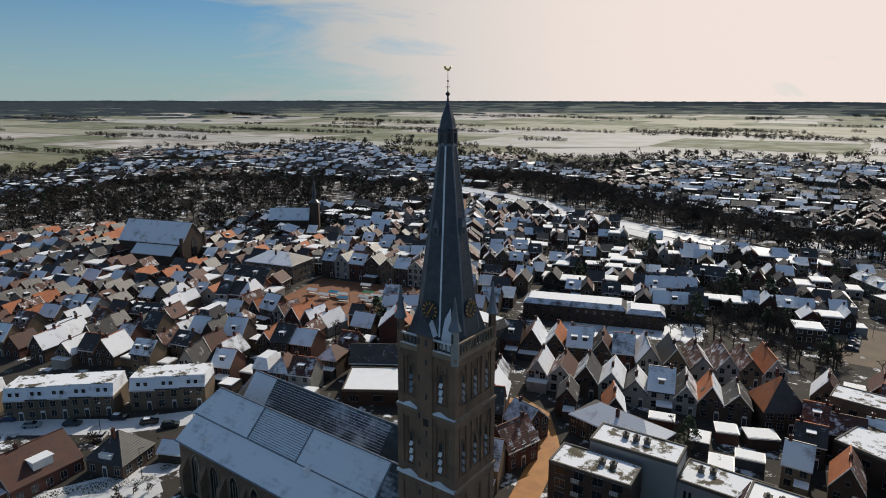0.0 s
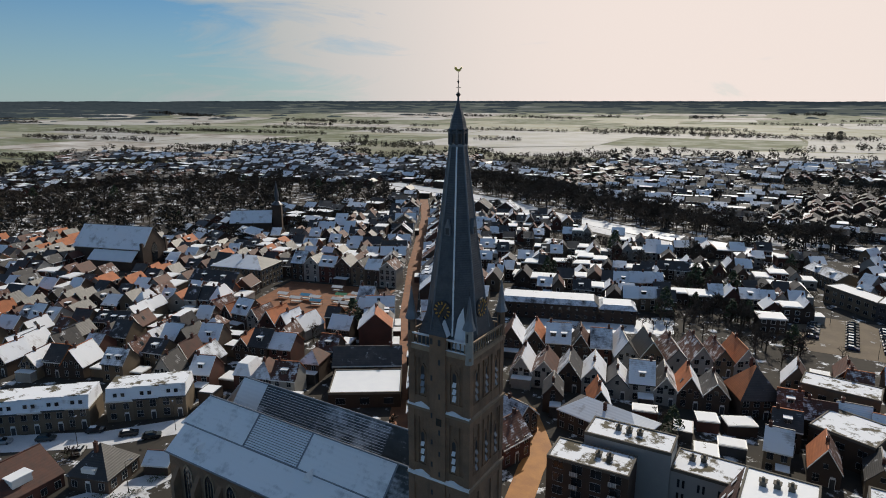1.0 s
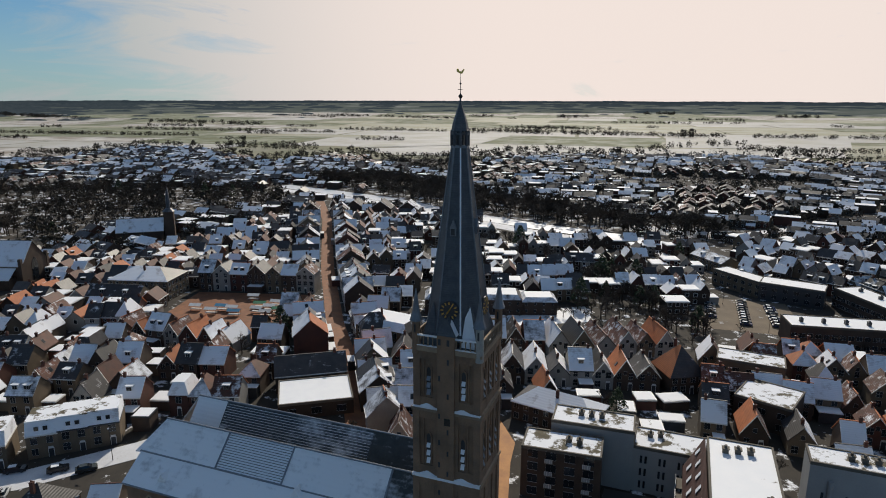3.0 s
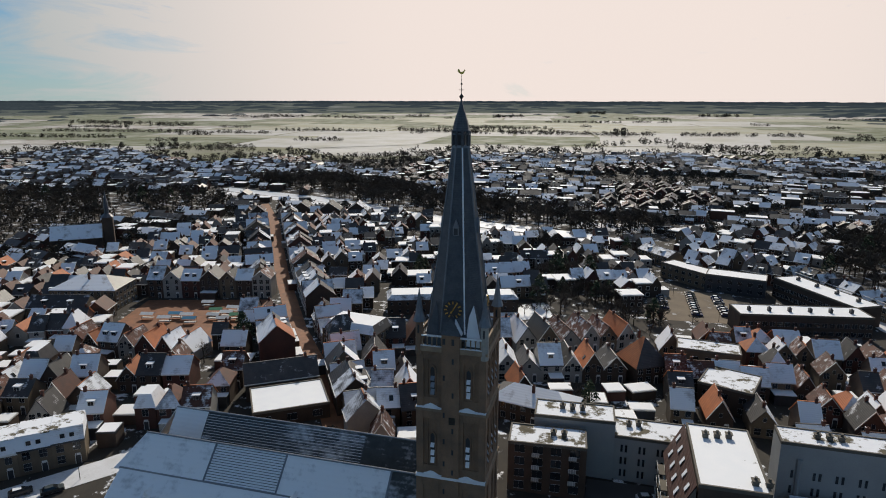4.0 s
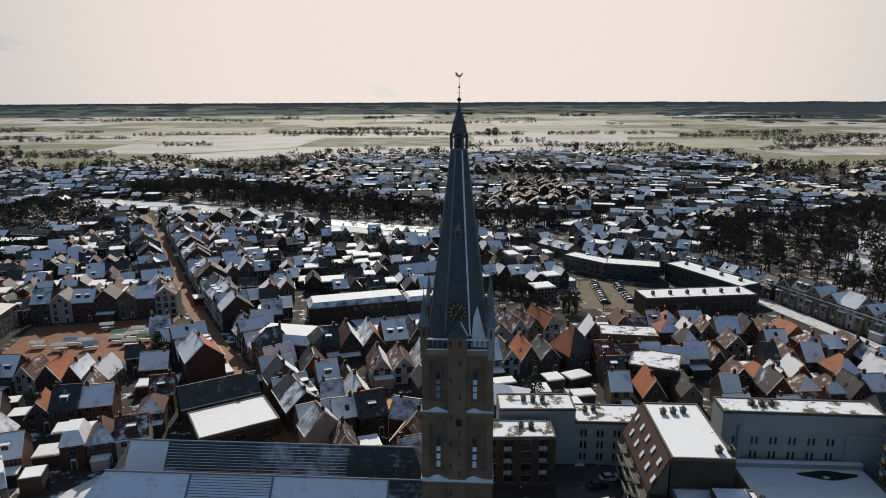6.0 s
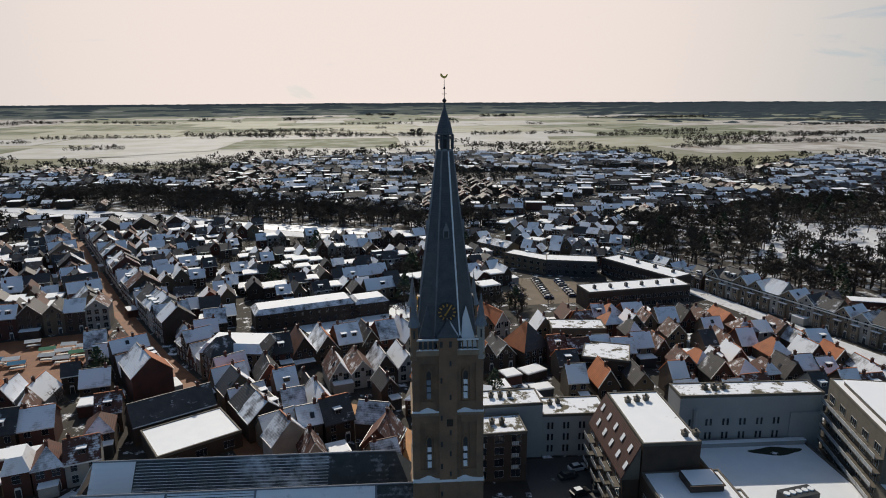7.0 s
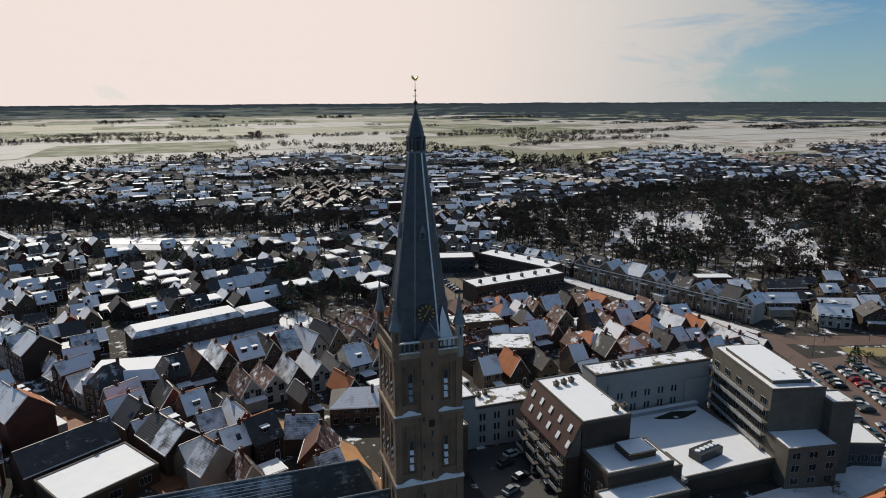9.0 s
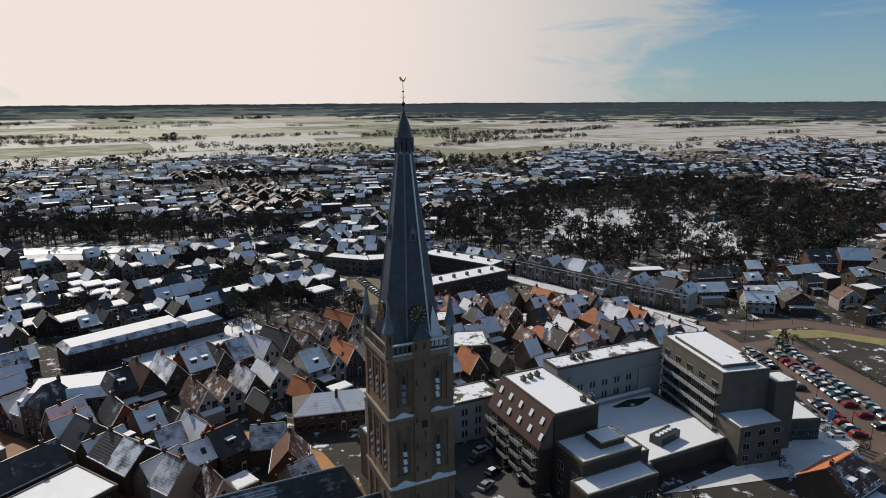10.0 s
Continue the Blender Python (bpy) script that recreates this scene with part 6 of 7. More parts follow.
def car(x, y, deg, k, spot):
    b, c_, r, word = CAR[k % len(CAR)]
    o = part("car", b, None)
    o.matrix_world = Matrix.Translation((x, y, G(x, y) + 0.1)) @ Matrix.Rotation(radians(deg), 4, "Z")
    tagged(o, f"{word} hatchback parked {spot}", "car", "parked cars")
    part("cabin", c_, None, o)
    part("car_roof", r, None, o)
    for wx in (-1.35, 1.35):
        for wy in (-0.82, 0.82):
            part("wheel", WHEEL, None, o, at=Matrix.Translation((wx, wy, 0.31)))


random.seed(77)
for r_, (ax, ay, bx, by, n_) in enumerate(((116, 4, 139, 56, 19), (121.5, 2, 146, 56, 20), (131, 2, 153, 55, 19), (136.5, 2, 160, 55, 19))):
    for i in range(n_):
        if random.random() < 0.86:
            u = (i + 0.5) / n_
            car(ax + (bx - ax) * u, ay + (by - ay) * u, -24 + (180 if random.random() < 0.5 else 0), random.choice((0, 1, 2, 2, 1, 3, 4, 5, 6)), "in a row on the car park")
for ax, ay, bx, by, n_ in ((43, 163, 43, 194, 10), (55, 164, 55, 196, 10), (66, 166, 65, 196, 9)):
    for i in range(n_):
        if random.random() < 0.75:
            u = (i + 0.5) / n_
            car(ax + (bx - ax) * u, ay + (by - ay) * u, random.uniform(-6, 6), random.choice((0, 0, 5, 1, 3)), "on a sandy car park")
for x, y, a, k in ((25, 20, 25, 1), (29, 24, 20, 0), (24, 14, 20, 2), (31, 33, 15, 2), (33, 20, 80, 0), (33, 26, 80, 5), (28, 30, 20, 5), (120, -6, 10, 2), (133, -12, -60, 2)):
    car(x, y, a, k, "in a dark yard")
for x, y, a, k in ((-101, -1, 40, 0), (-108, -9, 40, 5), (-116, -15, 45, 1), (-125, -17, 220, 3), (-95, -8, 130, 2), (-92, 2, 50, 0), (-86, 4, 50, 5), (-84, -33, 70, 2)):
    car(x, y, a, k, "by a snowy kerb")

# ---- trees ----


def bare_tree(seed, h, spread, fork=(6, 4, 4, 6)):
    """Trunk and twig meshes of a leafless tree of height h."""
    rnd = random.Random(seed)
    wood, fine = Solid(), Solid()

    def tube(s, p, q, r0, r1, n=4):
        d = (q - p).normalized()
        u = d.orthogonal().normalized()
        w = d.cross(u)
        ring = [(math.cos(2 * math.pi * i / n), math.sin(2 * math.pi * i / n)) for i in range(n)]
        s.add([p + (u * a + w * b) * r0 for a, b in ring] + [q + (u * a + w * b) * r1 for a, b in ring], [(i, (i + 1) % n, (i + 1) % n + n, i + n) for i in range(n)])

    def grow(p, d, L, r, level):
        q = p + d * L
        if level == 4:
            u = d.orthogonal().normalized() * (0.1 if fork[3] < 8 else 0.13)
            fine.add([p - u, p + u, p + d * L * (1.0 if fork[3] < 8 else 1.35)], [(0, 1, 2)])
            return
        tube(wood if level < 2 else fine, p, q, max(r, 0.04), max(r * 0.6, 0.03), 5 if level == 0 else 3)
        for i in range(fork[level]):
            u = rnd.uniform(0.45, 1.0) if level else rnd.uniform(0.4, 1.0)
            e = Vector((rnd.gauss(0, 1), rnd.gauss(0, 1), rnd.gauss(0.35, 0.5))).normalized()
            nd = (d * (0.75 if level else 0.45) + e * spread).normalized()
            if nd.z < -0.1:
                nd.z = 0.1
                nd.normalize()
            grow(p + d * L * u, nd, L * rnd.uniform(0.5, 0.72) * (0.95 if level else 0.85), r * (0.5 if level < 2 else 0.62), level + 1)

    grow(Vector((0, 0, -0.5)), Vector((rnd.gauss(0, 0.04), rnd.gauss(0, 0.04), 1)).normalized(), h * 0.42, h * 0.022, 0)
    return wood.mesh("tree", bark), fine.mesh("crown", twigs)


TREES = [bare_tree(3, 15, 0.9), bare_tree(5, 17, 0.8), bare_tree(8, 13, 1.0), bare_tree(13, 18, 0.7)]
BUSH = bare_tree(21, 6, 1.1)


def evergreen(seed):
    rnd = random.Random(seed)
    s = Solid()
    for _ in range(420):
        a, u = rnd.uniform(0, 2 * math.pi), rnd.random()
        r = (1 - u) ** 0.7 * 2.6 * rnd.uniform(0.75, 1.1)
        p = Vector((r * math.cos(a), r * math.sin(a), 1 + 6.5 * u))
        q = [p + Vector((rnd.uniform(-0.55, 0.55), rnd.uniform(-0.55, 0.55), rnd.uniform(-0.5, 0.35))) for _ in range(3)]
        s.add(q, [(0, 1, 2)])
    return Solid().cone(0, 0, -0.5, 0.25, 4, 0.12, 6).mesh("tree", bark), s.mesh("crown", needles)


GREEN = evergreen(4)


def tree(x, y, k, scale, turn, label="leafless tree with a dark trunk and fine bare twigs", group=""):
    wood, fine = k
    o = part("tree", wood, None)
    o.matrix_world = Matrix.Translation((x, y, G(x, y))) @ Matrix.Rotation(turn, 4, "Z") @ Matrix.Scale(scale, 4)
    part("crown", fine, None, o)
    tagged(o, label, "tree", group)


def grove(inside, box, n, seed, group, kinds=TREES, r=2.5, scale=(0.75, 1.15), green=0.0):
    random.seed(seed)
    made = 0
    for _ in range(n * 6):
        x, y = random.uniform(box[0], box[1]), random.uniform(box[2], box[3])
        if inside(x, y) and free(x, y, r):
            if random.random() < green:
                tree(x, y, GREEN, random.uniform(0.9, 1.9), random.uniform(0, 6), "dark evergreen tree among bare trees", group)
            else:
                tree(x, y, random.choice(kinds), random.uniform(*scale), random.uniform(0, 6), group=group)
            made += 1
            if made >= n:
                return


def poly(pts):
    def test(x, y):
        c = False
        for (ax, ay), (bx, by) in zip(pts, pts[1:] + pts[:1]):
            if (ay > y) != (by > y) and x < (bx - ax) * (y - ay) / (by - ay) + ax:
                c = not c
        return c
    return test


PARK = [(112, 262), (140, 200), (160, 150), (190, 122), (300, 122), (440, 180), (520, 300), (470, 400), (290, 400), (150, 330)]
BELT = [(-330, 470), (-205, 405), (-126, 363), (-58, 338), (0, 322), (52, 318), (48, 352), (-10, 372), (-100, 420), (-260, 520)]
WEST = [(-520, 90), (-420, 100), (-330, 170), (-300, 260), (-260, 330), (-300, 400), (-420, 380), (-560, 290)]


GLADES = [poly([(188, 235), (245, 318), (318, 300), (252, 212)]), poly([(300, 262), (352, 262), (322, 200), (262, 158), (228, 165)])]


def tri_arrays(me):
    """Vertices and triangles of a mesh as arrays."""
    me.calc_loop_triangles()
    co = np.empty(len(me.vertices) * 3)
    me.vertices.foreach_get("co", co)
    tr = np.empty(len(me.loop_triangles) * 3, dtype=np.int32)
    me.loop_triangles.foreach_get("vertices", tr)
    return co.reshape(-1, 3), tr


def joined(name, chunks, material):
    """One mesh from many (vertices, triangles) chunks."""
    base, vs, ts = 0, [], []
    for v, t in chunks:
        vs.append(v)
        ts.append(t + base)
        base += len(v)
    v, t = np.concatenate(vs), np.concatenate(ts)
    me = bpy.data.meshes.new(name)
    me.vertices.add(len(v))
    me.vertices.foreach_set("co", v.ravel())
    me.loops.add(len(t))
    me.loops.foreach_set("vertex_index", t)
    me.polygons.add(len(t) // 3)
    me.polygons.foreach_set("loop_start", np.arange(0, len(t), 3, dtype=np.int32))
    me.update(calc_edges=True)
    me.materials.append(material)
    return me


LIGHT = [bare_tree(s_, h_, sp_, (5, 4, 3, 14)) for s_, h_, sp_ in ((33, 16, 0.85), (35, 18, 0.75), (38, 14, 1.0), (43, 17, 0.8))]
LIGHT_ARR = [tuple(tri_arrays(m_) for m_ in pair) for pair in LIGHT]
GREEN_ARR = tri_arrays(GREEN[1])


def wood(name, inside, box, n, seed, label, green=0.0, scale=(0.75, 1.2), gap=-0.5):
    """A wood too dense to count: many bare trees joined, over a floor of dead leaves."""
    rnd = random.Random(seed)
    acc = {"bark": [], "fine": [], "green": []}
    made = 0
    for _ in range(n * 9):
        x, y = rnd.uniform(box[0], box[1]), rnd.uniform(box[2], box[3])
        if not inside(x, y) or noise.noise((x / 45, y / 45, seed)) < gap or not free(x, y, 1.5) or any(t_(x, y) for t_ in GLADES):
            continue
        sc, tn = rnd.uniform(*scale), rnd.uniform(0, 6.28)
        rot = np.array([[math.cos(tn), -math.sin(tn), 0], [math.sin(tn), math.cos(tn), 0], [0, 0, 1]]) * sc
        pieces = [("green", GREEN_ARR)] if rnd.random() < green else list(zip(("bark", "fine"), rnd.choice(LIGHT_ARR)))
        for key, (v, t) in pieces:
            acc[key].append((v @ rot.T * (1.5 if key == "green" else 1.0) + np.array([x, y, G(x, y)]), t))
        made += 1
        if made >= n:
            break
    for key, m_, word in (("bark", bark, "trunks"), ("fine", twigs, "twigs"), ("green", needles, "evergreens")):
        if acc[key]:
            tagged(part(f"{name}_{word}", joined(name, acc[key], m_), m_), f"{label}, the {word}", "trees", kind="stuff")


def wood_floor(name, pts, label):
    cx, cy = sum(p[0] for p in pts) / len(pts), sum(p[1] for p in pts) / len(pts)
    v, f = [(cx, cy, G(cx, cy) + 0.03)], []
    n = len(pts)
    for ring in (0.5, 1.0):
        v += [(cx + (x - cx) * ring, cy + (y - cy) * ring, G(cx + (x - cx) * ring, cy + (y - cy) * ring) + 0.03) for x, y in pts]
    for i in range(n):
        j = (i + 1) % n
        f += [(0, 1 + i, 1 + j), (1 + i, 1 + n + i, 1 + n + j, 1 + j)]
    tagged(part(name, (v, f), leaf_floor), label, "ground", kind="structure")


for g_ in GARDENS:
    TAKEN.remove(g_)
wood_floor("ground_park", PARK, "dead leaves and a little snow under the park trees")
wood_floor("ground_belt", BELT, "dead leaves and a little snow under the moat trees")
wood_floor("ground_west", WEST, "dead leaves and a little snow under the western trees")
wood("park_wood", poly(PARK), (110, 520, 120, 410), 900, 41, "dense leafless park trees", green=0.12)
wood("moat_wood", poly(BELT), (-330, 60, 300, 520), 430, 42, "dense leafless trees along the moat", gap=-0.3)
wood("west_wood", poly(WEST), (-560, -250, 80, 410), 330, 43, "dense leafless trees west of the town", green=0.05, gap=-0.15)
grove(lambda x, y: True, (-25, 42, 145, 225), 60, 44, "garden trees by the car park", green=0.05, scale=(0.5, 0.85))
grove(lambda x, y: True, (-150, 90, 30, 290), 110, 45, "garden trees between the houses", scale=(0.3, 0.6), green=0.06)
grove(lambda x, y: math.hypot(x - 75, y + 5) < 60, (60, 118, -8, 4), 3, 46, "young trees on the lawn", scale=(0.4, 0.5))
grove(lambda x, y: x > 150, (150, 260, 40, 130), 22, 47, "trees in villa gardens", scale=(0.45, 0.75), green=0.1)
grove(lambda x, y: True, (-105, -62, -45, 0), 16, 48, "bushes on the church green", kinds=[BUSH], scale=(0.5, 0.9))
for x, y, k_, sc_ in ((215, 245, 1, 1.0), (240, 262, 3, 1.1), (262, 240, 0, 1.1), (285, 285, 1, 1.0), (255, 300, 2, 1.1), (292, 232, 2, 1.0), (270, 188, 0, 0.9), (318, 240, 3, 1.0), (246, 172, 1, 0.9)):
    tree(x, y, TREES[k_], sc_, x, "tall leafless tree standing free on the snowy park lawn", "trees on the park lawn")
random.seed(61)
for gx_, gy_, gr_ in GARDENS:
    for _ in range(int(gr_ * 0.8)):
        a_, u_ = random.uniform(0, 6.28), gr_ * math.sqrt(random.random()) * 0.9
        if free(gx_ + u_ * math.cos(a_), gy_ + u_ * math.sin(a_), 1.2):
            tree(gx_ + u_ * math.cos(a_), gy_ + u_ * math.sin(a_), random.choice(TREES), random.uniform(0.55, 0.95), a_, group="trees in the back gardens")
tree(18, 70, GREEN, 1.1, 0.3, "dark evergreen tree beside the gabled houses")
for x, y in ((-40, 36), (-33, 30), (-46, 31)):
    tree(x, y, BUSH, 1.1, x, "brown bare shrub by the church")

# ---- houses and woods farther off ----


# the open fields next to the town, and hedgerows beyond them
NEAR_FIELDS = [(0, ((-660, 1344), (-483, 880), (-325, 1012), (-343, 1327))), (0, ((-483, 873), (-382, 765), (-60, 850), (-30, 1035))), (0, ((-30, 1035), (-60, 850), (240, 960), (262, 1125))),
               (3, ((-325, 1044), (-13, 1066), (-21, 1338), (-338, 1306))), (3, ((-1450, 840), (-918, 964), (-1072, 1352), (-1878, 1110))), (0, ((-5, 1070), (280, 1130), (330, 1400), (-15, 1345)))]
HEDGES = [([(-513, 1468), (-193, 1393), (27, 1400), (316, 1447), (760, 1500)], 3.5, 11), ([(-298, 833), (-205, 812), (-82, 829), (46, 885), (231, 940)], 11, 13), ([(-2833, 1861), (-1176, 1543)], 4, 13),
          ([(-870, 2566), (-750, 2575)], 3, 15), ([(-490, 2650), (-370, 2655)], 3, 15), ([(-180, 3154), (-40, 3160)], 3, 16), ([(360, 2949), (520, 2940)], 3, 15), ([(5, 1372), (40, 1380)], 2.5, 19), ([(-1500, 2520), (-820, 2300)], 5, 12)]
OPEN_LAND = [poly(list(p_)) for _, p_ in NEAR_FIELDS]


def far_houses():
    rnd = random.Random(9)
    wall, roof = FAR_WALL, FAR_ROOF
    mats = [tile_brown, snow_tile, half_tile, tile_dark, snow_flat, half_dark, tile_orange]
    park, belt, westb = poly(PARK), poly(BELT), poly(WEST)

    made = 0
    for gx in range(-70, 75):
        for gy in range(2, 70):
            bx, by = gx * 16 + rnd.uniform(-4, 4), gy * 15 + rnd.uniform(-3, 3)
            r = math.hypot(bx, by)
            az = math.degrees(math.atan2(bx, by))
            edge = 860 + 160 * math.sin(az * 0.11 + 1) + 90 * math.sin(az * 0.37)
            if az > 25:
                edge += 250 * min(1, (az - 25) / 20)
            if not (-115 < az < 95) or r > edge or (r < 330 and -215 < bx < 150) or (bx > -240 and bx < 70 and by < 330):
                continue
            if r < 170 or park(bx, by) or belt(bx, by) or westb(bx, by) or (80 < bx < 150 and by < 230) or (bx > 110 and by < 90 and bx < 210):
                continue
            zone = noise.noise((bx / 170, by / 170, 3.3))
            if zone < -0.33:
                continue
            yaw = round(noise.noise((bx / 260, by / 260, 8.1)) * 4) * 0.16 + (0 if noise.noise((bx / 120, by / 120, 1)) > -0.22 else math.pi / 2)
            if not free(bx, by, 5) or any(t_(bx, by) for t_ in OPEN_LAND):
                continue
            k = rnd.choice((0, 0, 1, 2))
            if rnd.random() < 0.24:
                c_, s_ = math.cos(yaw), math.sin(yaw)
                z = G(bx, by)
                w, d, h = rnd.uniform(7, 16), rnd.uniform(6, 10), rnd.uniform(3.0, 6.5)
                pts = [(bx + a * c_ - b * s_, by + a * s_ + b * c_) for a, b in ((-w / 2, -d / 2), (w / 2, -d / 2), (w / 2, d / 2), (-w / 2, d / 2))]
                wall.add([(px, py, z - 1) for px, py in pts] + [(px, py, z + h) for px, py in pts], [(0, 1, 5, 4), (1, 2, 6, 5), (2, 3, 7, 6), (3, 0, 4, 7)], k)
                roof.slab([(px, py, z + h + 0.2) for px, py in pts], 0.3, 4)
            else:
                w = rnd.choice((7, 8, 9, 11, 14, 17))
                far_gable(bx, by, yaw + rnd.uniform(-0.05, 0.05), w, rnd.uniform(7.5, 9.5), rnd.uniform(4.0, 5.4), rnd.uniform(1.9, 3.0), k)
                if rnd.random() < 0.5:
                    a = rnd.uniform(0, 6.28)
                    sx, sy = bx + 11 * math.cos(a), by + 11 * math.sin(a)
                    far_gable(sx, sy, yaw, 5, 4, 2.3, 1.2, k)
            made += 1
    w_ = part("distant_house_walls", wall.mesh("distant_house_walls", [brick_brown, brick_red, brick_yellow, plaster, glass, white_paint]), None)
    tagged(w_, "brick walls of many distant suburban houses", "houses", kind="stuff")
    r_ = part("distant_house_roofs", roof.mesh("distant_house_roofs", mats), None)
    tagged(r_, "snow-covered roofs of many distant suburban houses", "roofs", kind="stuff")


far_houses()


def far_trees():
    """Clumps of bare trees: streets and gardens of the suburbs, hedgerows, and the woods on the horizon."""
    rnd = random.Random(17)
    s = Solid()

    def clump(x, y, h, w, n=44):
        n = int(n * 1.7)
        z = G(x, y)
        w = max(min(w, h * 0.6), h * 0.45)
        for _ in range(n):
            e = Vector((rnd.gauss(0, 1), rnd.gauss(0, 1), rnd.gauss(0, 1))).normalized() * rnd.uniform(0.55, 1.0)
            px, py, pz = x + e.x * w, y + e.y * w, z + h * 0.56 + e.z * h * 0.44
            t = rnd.uniform(0.6, 1.2) * h * 0.19
            q = [(px + rnd.uniform(-t, t), py + rnd.uniform(-t, t), pz + rnd.uniform(-t, t)) for _ in range(3)]
            s.add(q, [(0, 1, 2)])
        s.add([(x - 0.18, y, z - 0.5), (x + 0.18, y, z - 0.5), (x, y, z + h * 0.6)], [(0, 1, 2)])

    # among the suburb
    for _ in range(7600):
        a, r = radians(rnd.uniform(-115, 95)), rnd.uniform(300, 860)
        x, y = r * math.sin(a), r * math.cos(a)
        if free(x, y, 3) and not (abs(x) < 200 and y < 300):
            clump(x, y, rnd.uniform(4, 9), rnd.uniform(2.0, 4.5), 24)
    # groves and hedgerows over the fields
    for _ in range(95):
        a, r = radians(rnd.uniform(-110, 88)), 1000 + 1900 * rnd.random() ** 1.3
        x, y = r * math.sin(a), r * math.cos(a)
        ang = radians(rnd.choice((8, 8, 10, 5))) + rnd.uniform(-0.05, 0.05)
        L = rnd.choice((40, 80, 160, 320, 520)) * rnd.uniform(0.7, 1.2)
        k = int(L / 3.6)
        for i in range(k):
            u = L * (i / k - 0.5)
            if rnd.random() < 0.8:
                clump(x + u * math.cos(ang) + rnd.uniform(-4, 4), y + u * math.sin(ang) + rnd.uniform(-4, 4), rnd.uniform(5, 11), rnd.uniform(3, 6), 22)
    for pts, step, tall in HEDGES:
        for (ax, ay), (bx, by) in zip(pts, pts[1:]):
            k = int(math.hypot(bx - ax, by - ay) / step)
            for i in range(k):
                u = (i + rnd.random()) / k
                if noise.noise((u * 9 + ax, ay, 0.5)) < -0.2 and step < 8:
                    continue
                jit = math.hypot(ax, ay) / 220 if len(pts) > 2 else math.hypot(ax, ay) / 60
                clump(ax + (bx - ax) * u + rnd.uniform(-4, 4), ay + (by - ay) * u + rnd.uniform(-jit, jit), tall * rnd.uniform(0.6, 1.1), tall * 0.5, 20)
    # round the town's edge
    for i in range(900):
        a = radians(-110 + 200 * i / 900 + rnd.uniform(-0.2, 0.2))
        az = math.degrees(a)
        r = 900 + 160 * math.sin(az * 0.11 + 1) + 90 * math.sin(az * 0.37) + (250 * min(1, (az - 25) / 20) if az > 25 else 0) + rnd.uniform(-30, 60)
        if rnd.random() < 0.75:
            clump(r * math.sin(a), r * math.cos(a), rnd.uniform(6, 12), rnd.uniform(3, 7), 30)
    tagged(part("distant_trees", s.mesh("distant_trees", far_twigs), None), "distant bare trees and hedgerows between snowy fields", "trees", kind="stuff")
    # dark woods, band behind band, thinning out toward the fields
    # their bluish tone holds the haze between here and the horizon
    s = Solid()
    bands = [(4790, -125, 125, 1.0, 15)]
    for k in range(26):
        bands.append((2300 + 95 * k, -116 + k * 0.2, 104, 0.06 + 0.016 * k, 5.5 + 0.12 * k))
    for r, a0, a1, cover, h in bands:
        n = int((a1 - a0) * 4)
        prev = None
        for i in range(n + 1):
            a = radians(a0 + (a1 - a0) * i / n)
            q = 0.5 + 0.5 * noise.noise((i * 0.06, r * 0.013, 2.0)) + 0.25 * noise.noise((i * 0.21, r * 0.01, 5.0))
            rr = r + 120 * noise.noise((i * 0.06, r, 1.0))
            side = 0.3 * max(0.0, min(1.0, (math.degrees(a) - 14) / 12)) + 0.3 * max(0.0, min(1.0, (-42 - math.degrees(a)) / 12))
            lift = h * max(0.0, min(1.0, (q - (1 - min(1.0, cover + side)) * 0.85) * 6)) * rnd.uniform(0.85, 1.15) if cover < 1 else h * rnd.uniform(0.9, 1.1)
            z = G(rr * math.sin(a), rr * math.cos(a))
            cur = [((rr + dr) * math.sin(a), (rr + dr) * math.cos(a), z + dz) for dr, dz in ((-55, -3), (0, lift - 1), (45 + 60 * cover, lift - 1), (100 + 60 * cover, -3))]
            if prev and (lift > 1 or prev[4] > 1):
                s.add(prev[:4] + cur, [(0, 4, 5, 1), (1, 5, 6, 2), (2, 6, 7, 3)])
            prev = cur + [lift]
    tagged(part("distant_woods", s.mesh("distant_woods", wood_hazed), None), "dark woods far off toward the horizon, bluish haze put into their colour", "woods", kind="stuff")


far_trees()

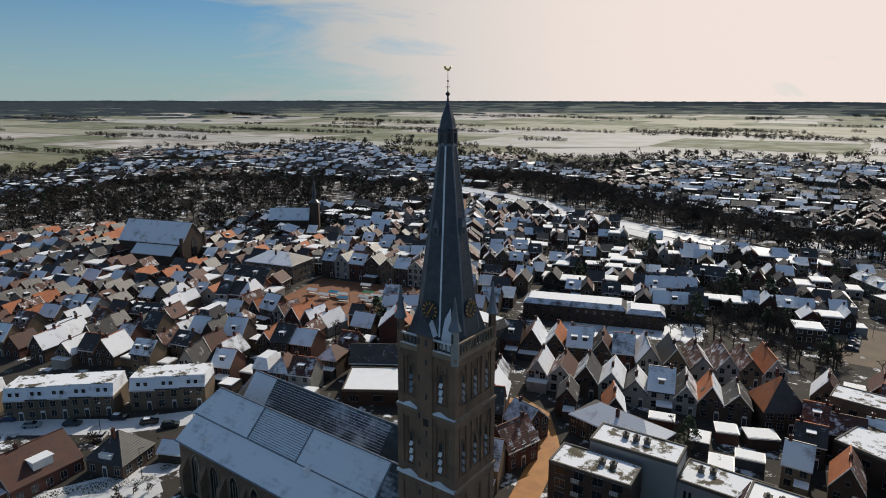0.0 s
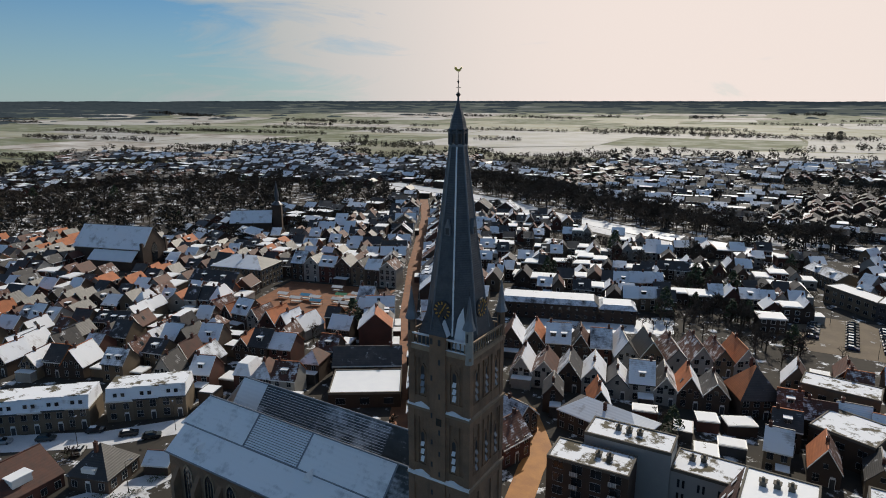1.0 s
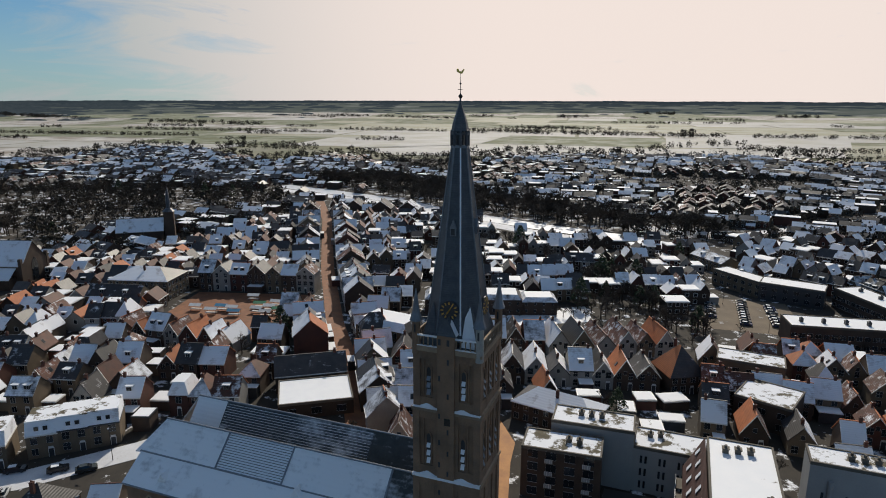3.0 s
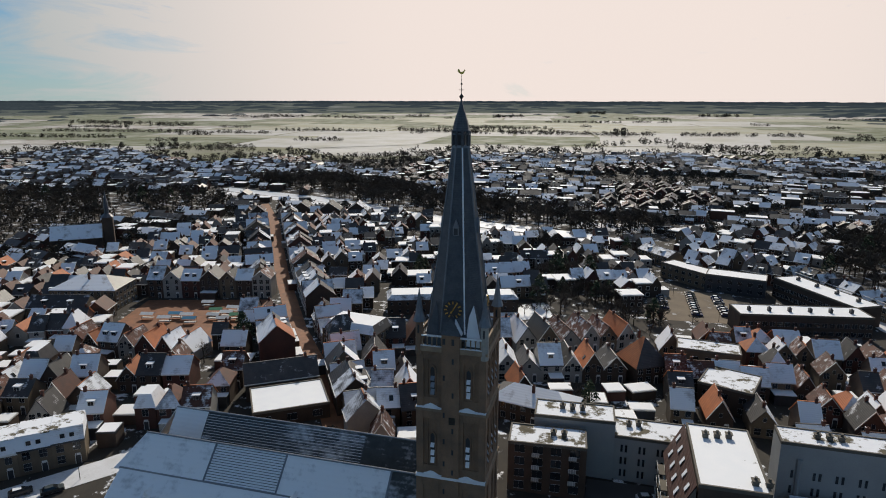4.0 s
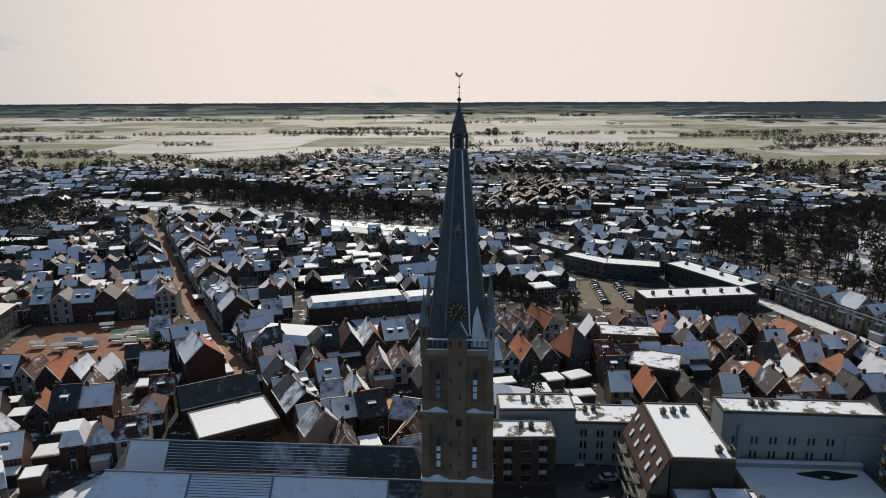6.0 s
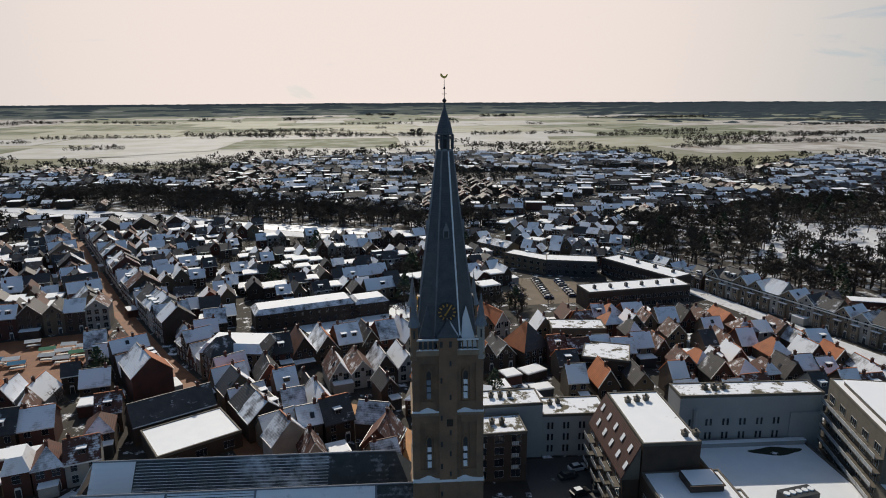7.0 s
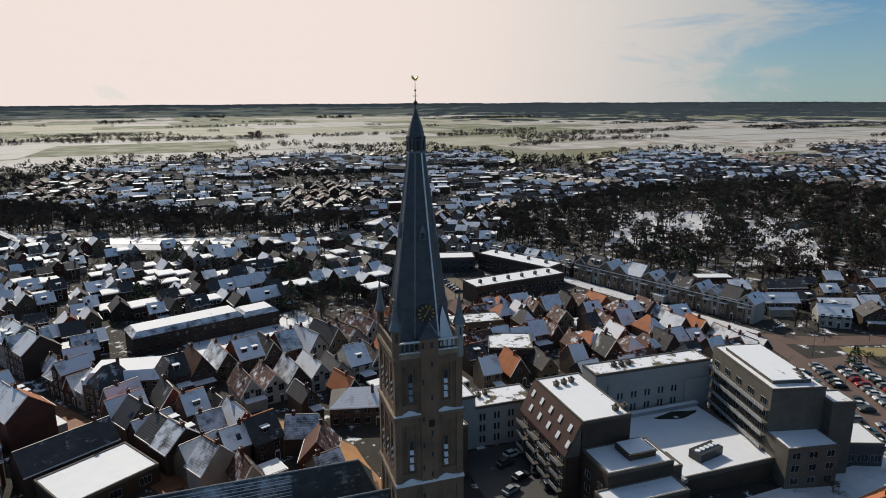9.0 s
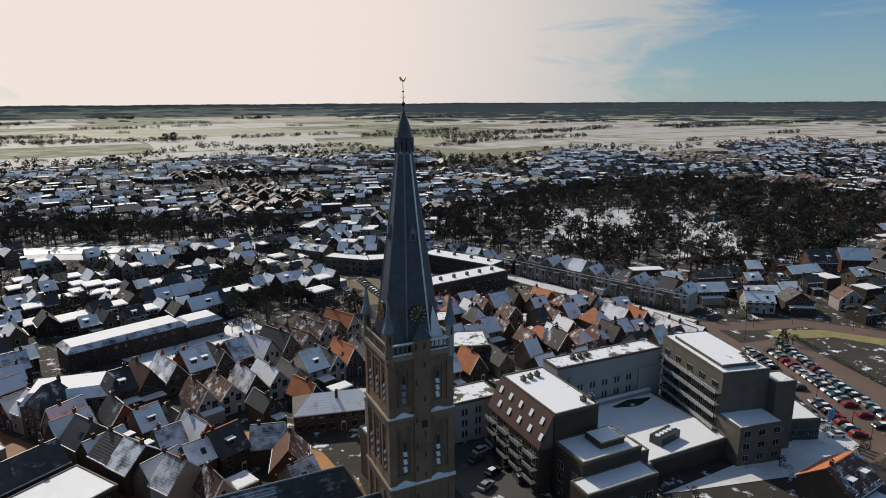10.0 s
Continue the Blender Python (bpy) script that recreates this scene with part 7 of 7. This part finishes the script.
# ---- fields ----


def fields():
    rnd = random.Random(31)
    mats = [field_snow, field_half, field_half, field_green, field_green, field_brown]
    s = Solid()
    ang = radians(8)
    c, sn = math.cos(ang), math.sin(ang)
    v = -1500
    while v < 3400:
        dv = rnd.uniform(70, 260)
        u = -4200 + rnd.uniform(0, 300)
        while u < 4200:
            du = rnd.uniform(120, 620)
            x, y = (u + du / 2) * c - (v + dv / 2) * sn, (u + du / 2) * sn + (v + dv / 2) * c
            r = math.hypot(x, y)
            if 980 < r < 3250 and -112 < math.degrees(math.atan2(x, y)) < 90:
                az = math.degrees(math.atan2(x, y))
                k = rnd.choice((3, 3, 4, 5, 5) if r > 2650 else (3, 3, 4, 2, 0, 5) if az < -38 else (0, 0, 1, 3, 2, 3) if az < 24 else (0, 3, 5, 5))
                n = max(1, int(du / 90))
                g = 4
                for i in range(n):
                    ua, ub = u + du * i / n + (g if i == 0 else 0), u + du * (i + 1) / n - (g if i == n - 1 else 0)
                    pts = [(a * c - b * sn, a * sn + b * c) for a, b in ((ua, v + g), (ub, v + g), (ub, v + dv - g), (ua, v + dv - g))]
                    s.add([(px, py, G(px, py) + 0.35 + 0.0006 * max(0, r - 1500)) for px, py in pts], [(0, 1, 2, 3)], k)
            u += du
        v += dv
    for k, pts in NEAR_FIELDS:
        (ax, ay), (bx, by), (cx_, cy_), (dx_, dy_) = pts
        s.add([(ax, ay, 0.9), (bx, by, 0.9), (cx_, cy_, 0.9), (dx_, dy_, 0.9)], [(0, 1, 2, 3)], k)
    tagged(part("fields", s.mesh("fields", mats), None), "patchwork of snowy and green winter fields", "fields", kind="structure")


fields()

# ---- street furniture ----
POLE = Solid().bar((0, 0, 0), (0, 0, 7.0), 0.09, 0.05, 6).bar((0, 0, 7.0), (0.9, 0, 7.25), 0.05, 0.04, 5).mesh("street_lamp", iron)
HEAD = Solid().box(0.7, -0.16, 7.15, 1.4, 0.16, 7.32).mesh("lamp_head", lead)


def street_lamp(x, y, deg):
    o = part("street_lamp", POLE, None)
    o.matrix_world = Matrix.Translation((x, y, G(x, y))) @ Matrix.Rotation(radians(deg), 4, "Z")
    part("lamp_head", HEAD, None, o)
    tagged(o, "slim grey street lamp beside the road", "street lamp", "street lamps")


for x, y, a_ in ((118, -2, 20), (127, 8, 200), (133, 22, 200), (140, 40, 200), (152, 62, 60), (166, 70, 240), (182, 66, 250), (196, 52, 220), (206, 36, 200), (129, 50, 20), (-98, -7, 130), (-84, 9, 150), (-116, -22, 130), (-70, -12, 60), (-67, 10, 20), (62, 160, 90), (48, 190, 0), (112, 205, 20), (124, 165, 20), (138, 128, 20)):
    street_lamp(x, y, a_)
for i in range(3):
    x, y = 112.5 + i * 1.6, 5.5 + i * 0.5
    fp = part("flagpole", Solid().bar((0, 0, 0), (0, 0, 8.0), 0.07, 0.04, 6).mesh("flagpole", white_paint), None)
    fp.matrix_world = Matrix.Translation((x, y, G(x, y)))
    tagged(fp, "white flagpole with a pale blue flag before the entrance", "flagpole", "flagpoles")
    part("flag", Solid().box(0.04, -0.02, 4.6, 0.9, 0.02, 7.6).mesh("flag", CANVAS[1]), None, fp)
for x, y, w_, a_ in ((-71, -16, 14, 62), (-77, -22, 16, 62), (-68, -4, 9, 75), (-98, -13, 12, 40), (162, 30, 26, 72), (168, 50, 14, 72), (117, 10, 10, -20)):
    rnd_ = random.Random(int(x * 7 + y))
    s = Solid()
    for _ in range(int(w_ * 26)):
        p = Vector((rnd_.uniform(-w_ / 2, w_ / 2), rnd_.uniform(-0.5, 0.5), rnd_.uniform(0.05, 1.3)))
        s.add([p + Vector((rnd_.uniform(-0.25, 0.25), rnd_.uniform(-0.25, 0.25), rnd_.uniform(-0.2, 0.25))) for _ in range(3)], [(0, 1, 2)])
    hg = part("hedge", s.mesh("hedge", needles), None)
    hg.matrix_world = Matrix.Translation((x, y, G(x, y))) @ Matrix.Rotation(radians(a_), 4, "Z")
    tagged(hg, "clipped dark hedge with snow at its foot", "hedge", "hedges")
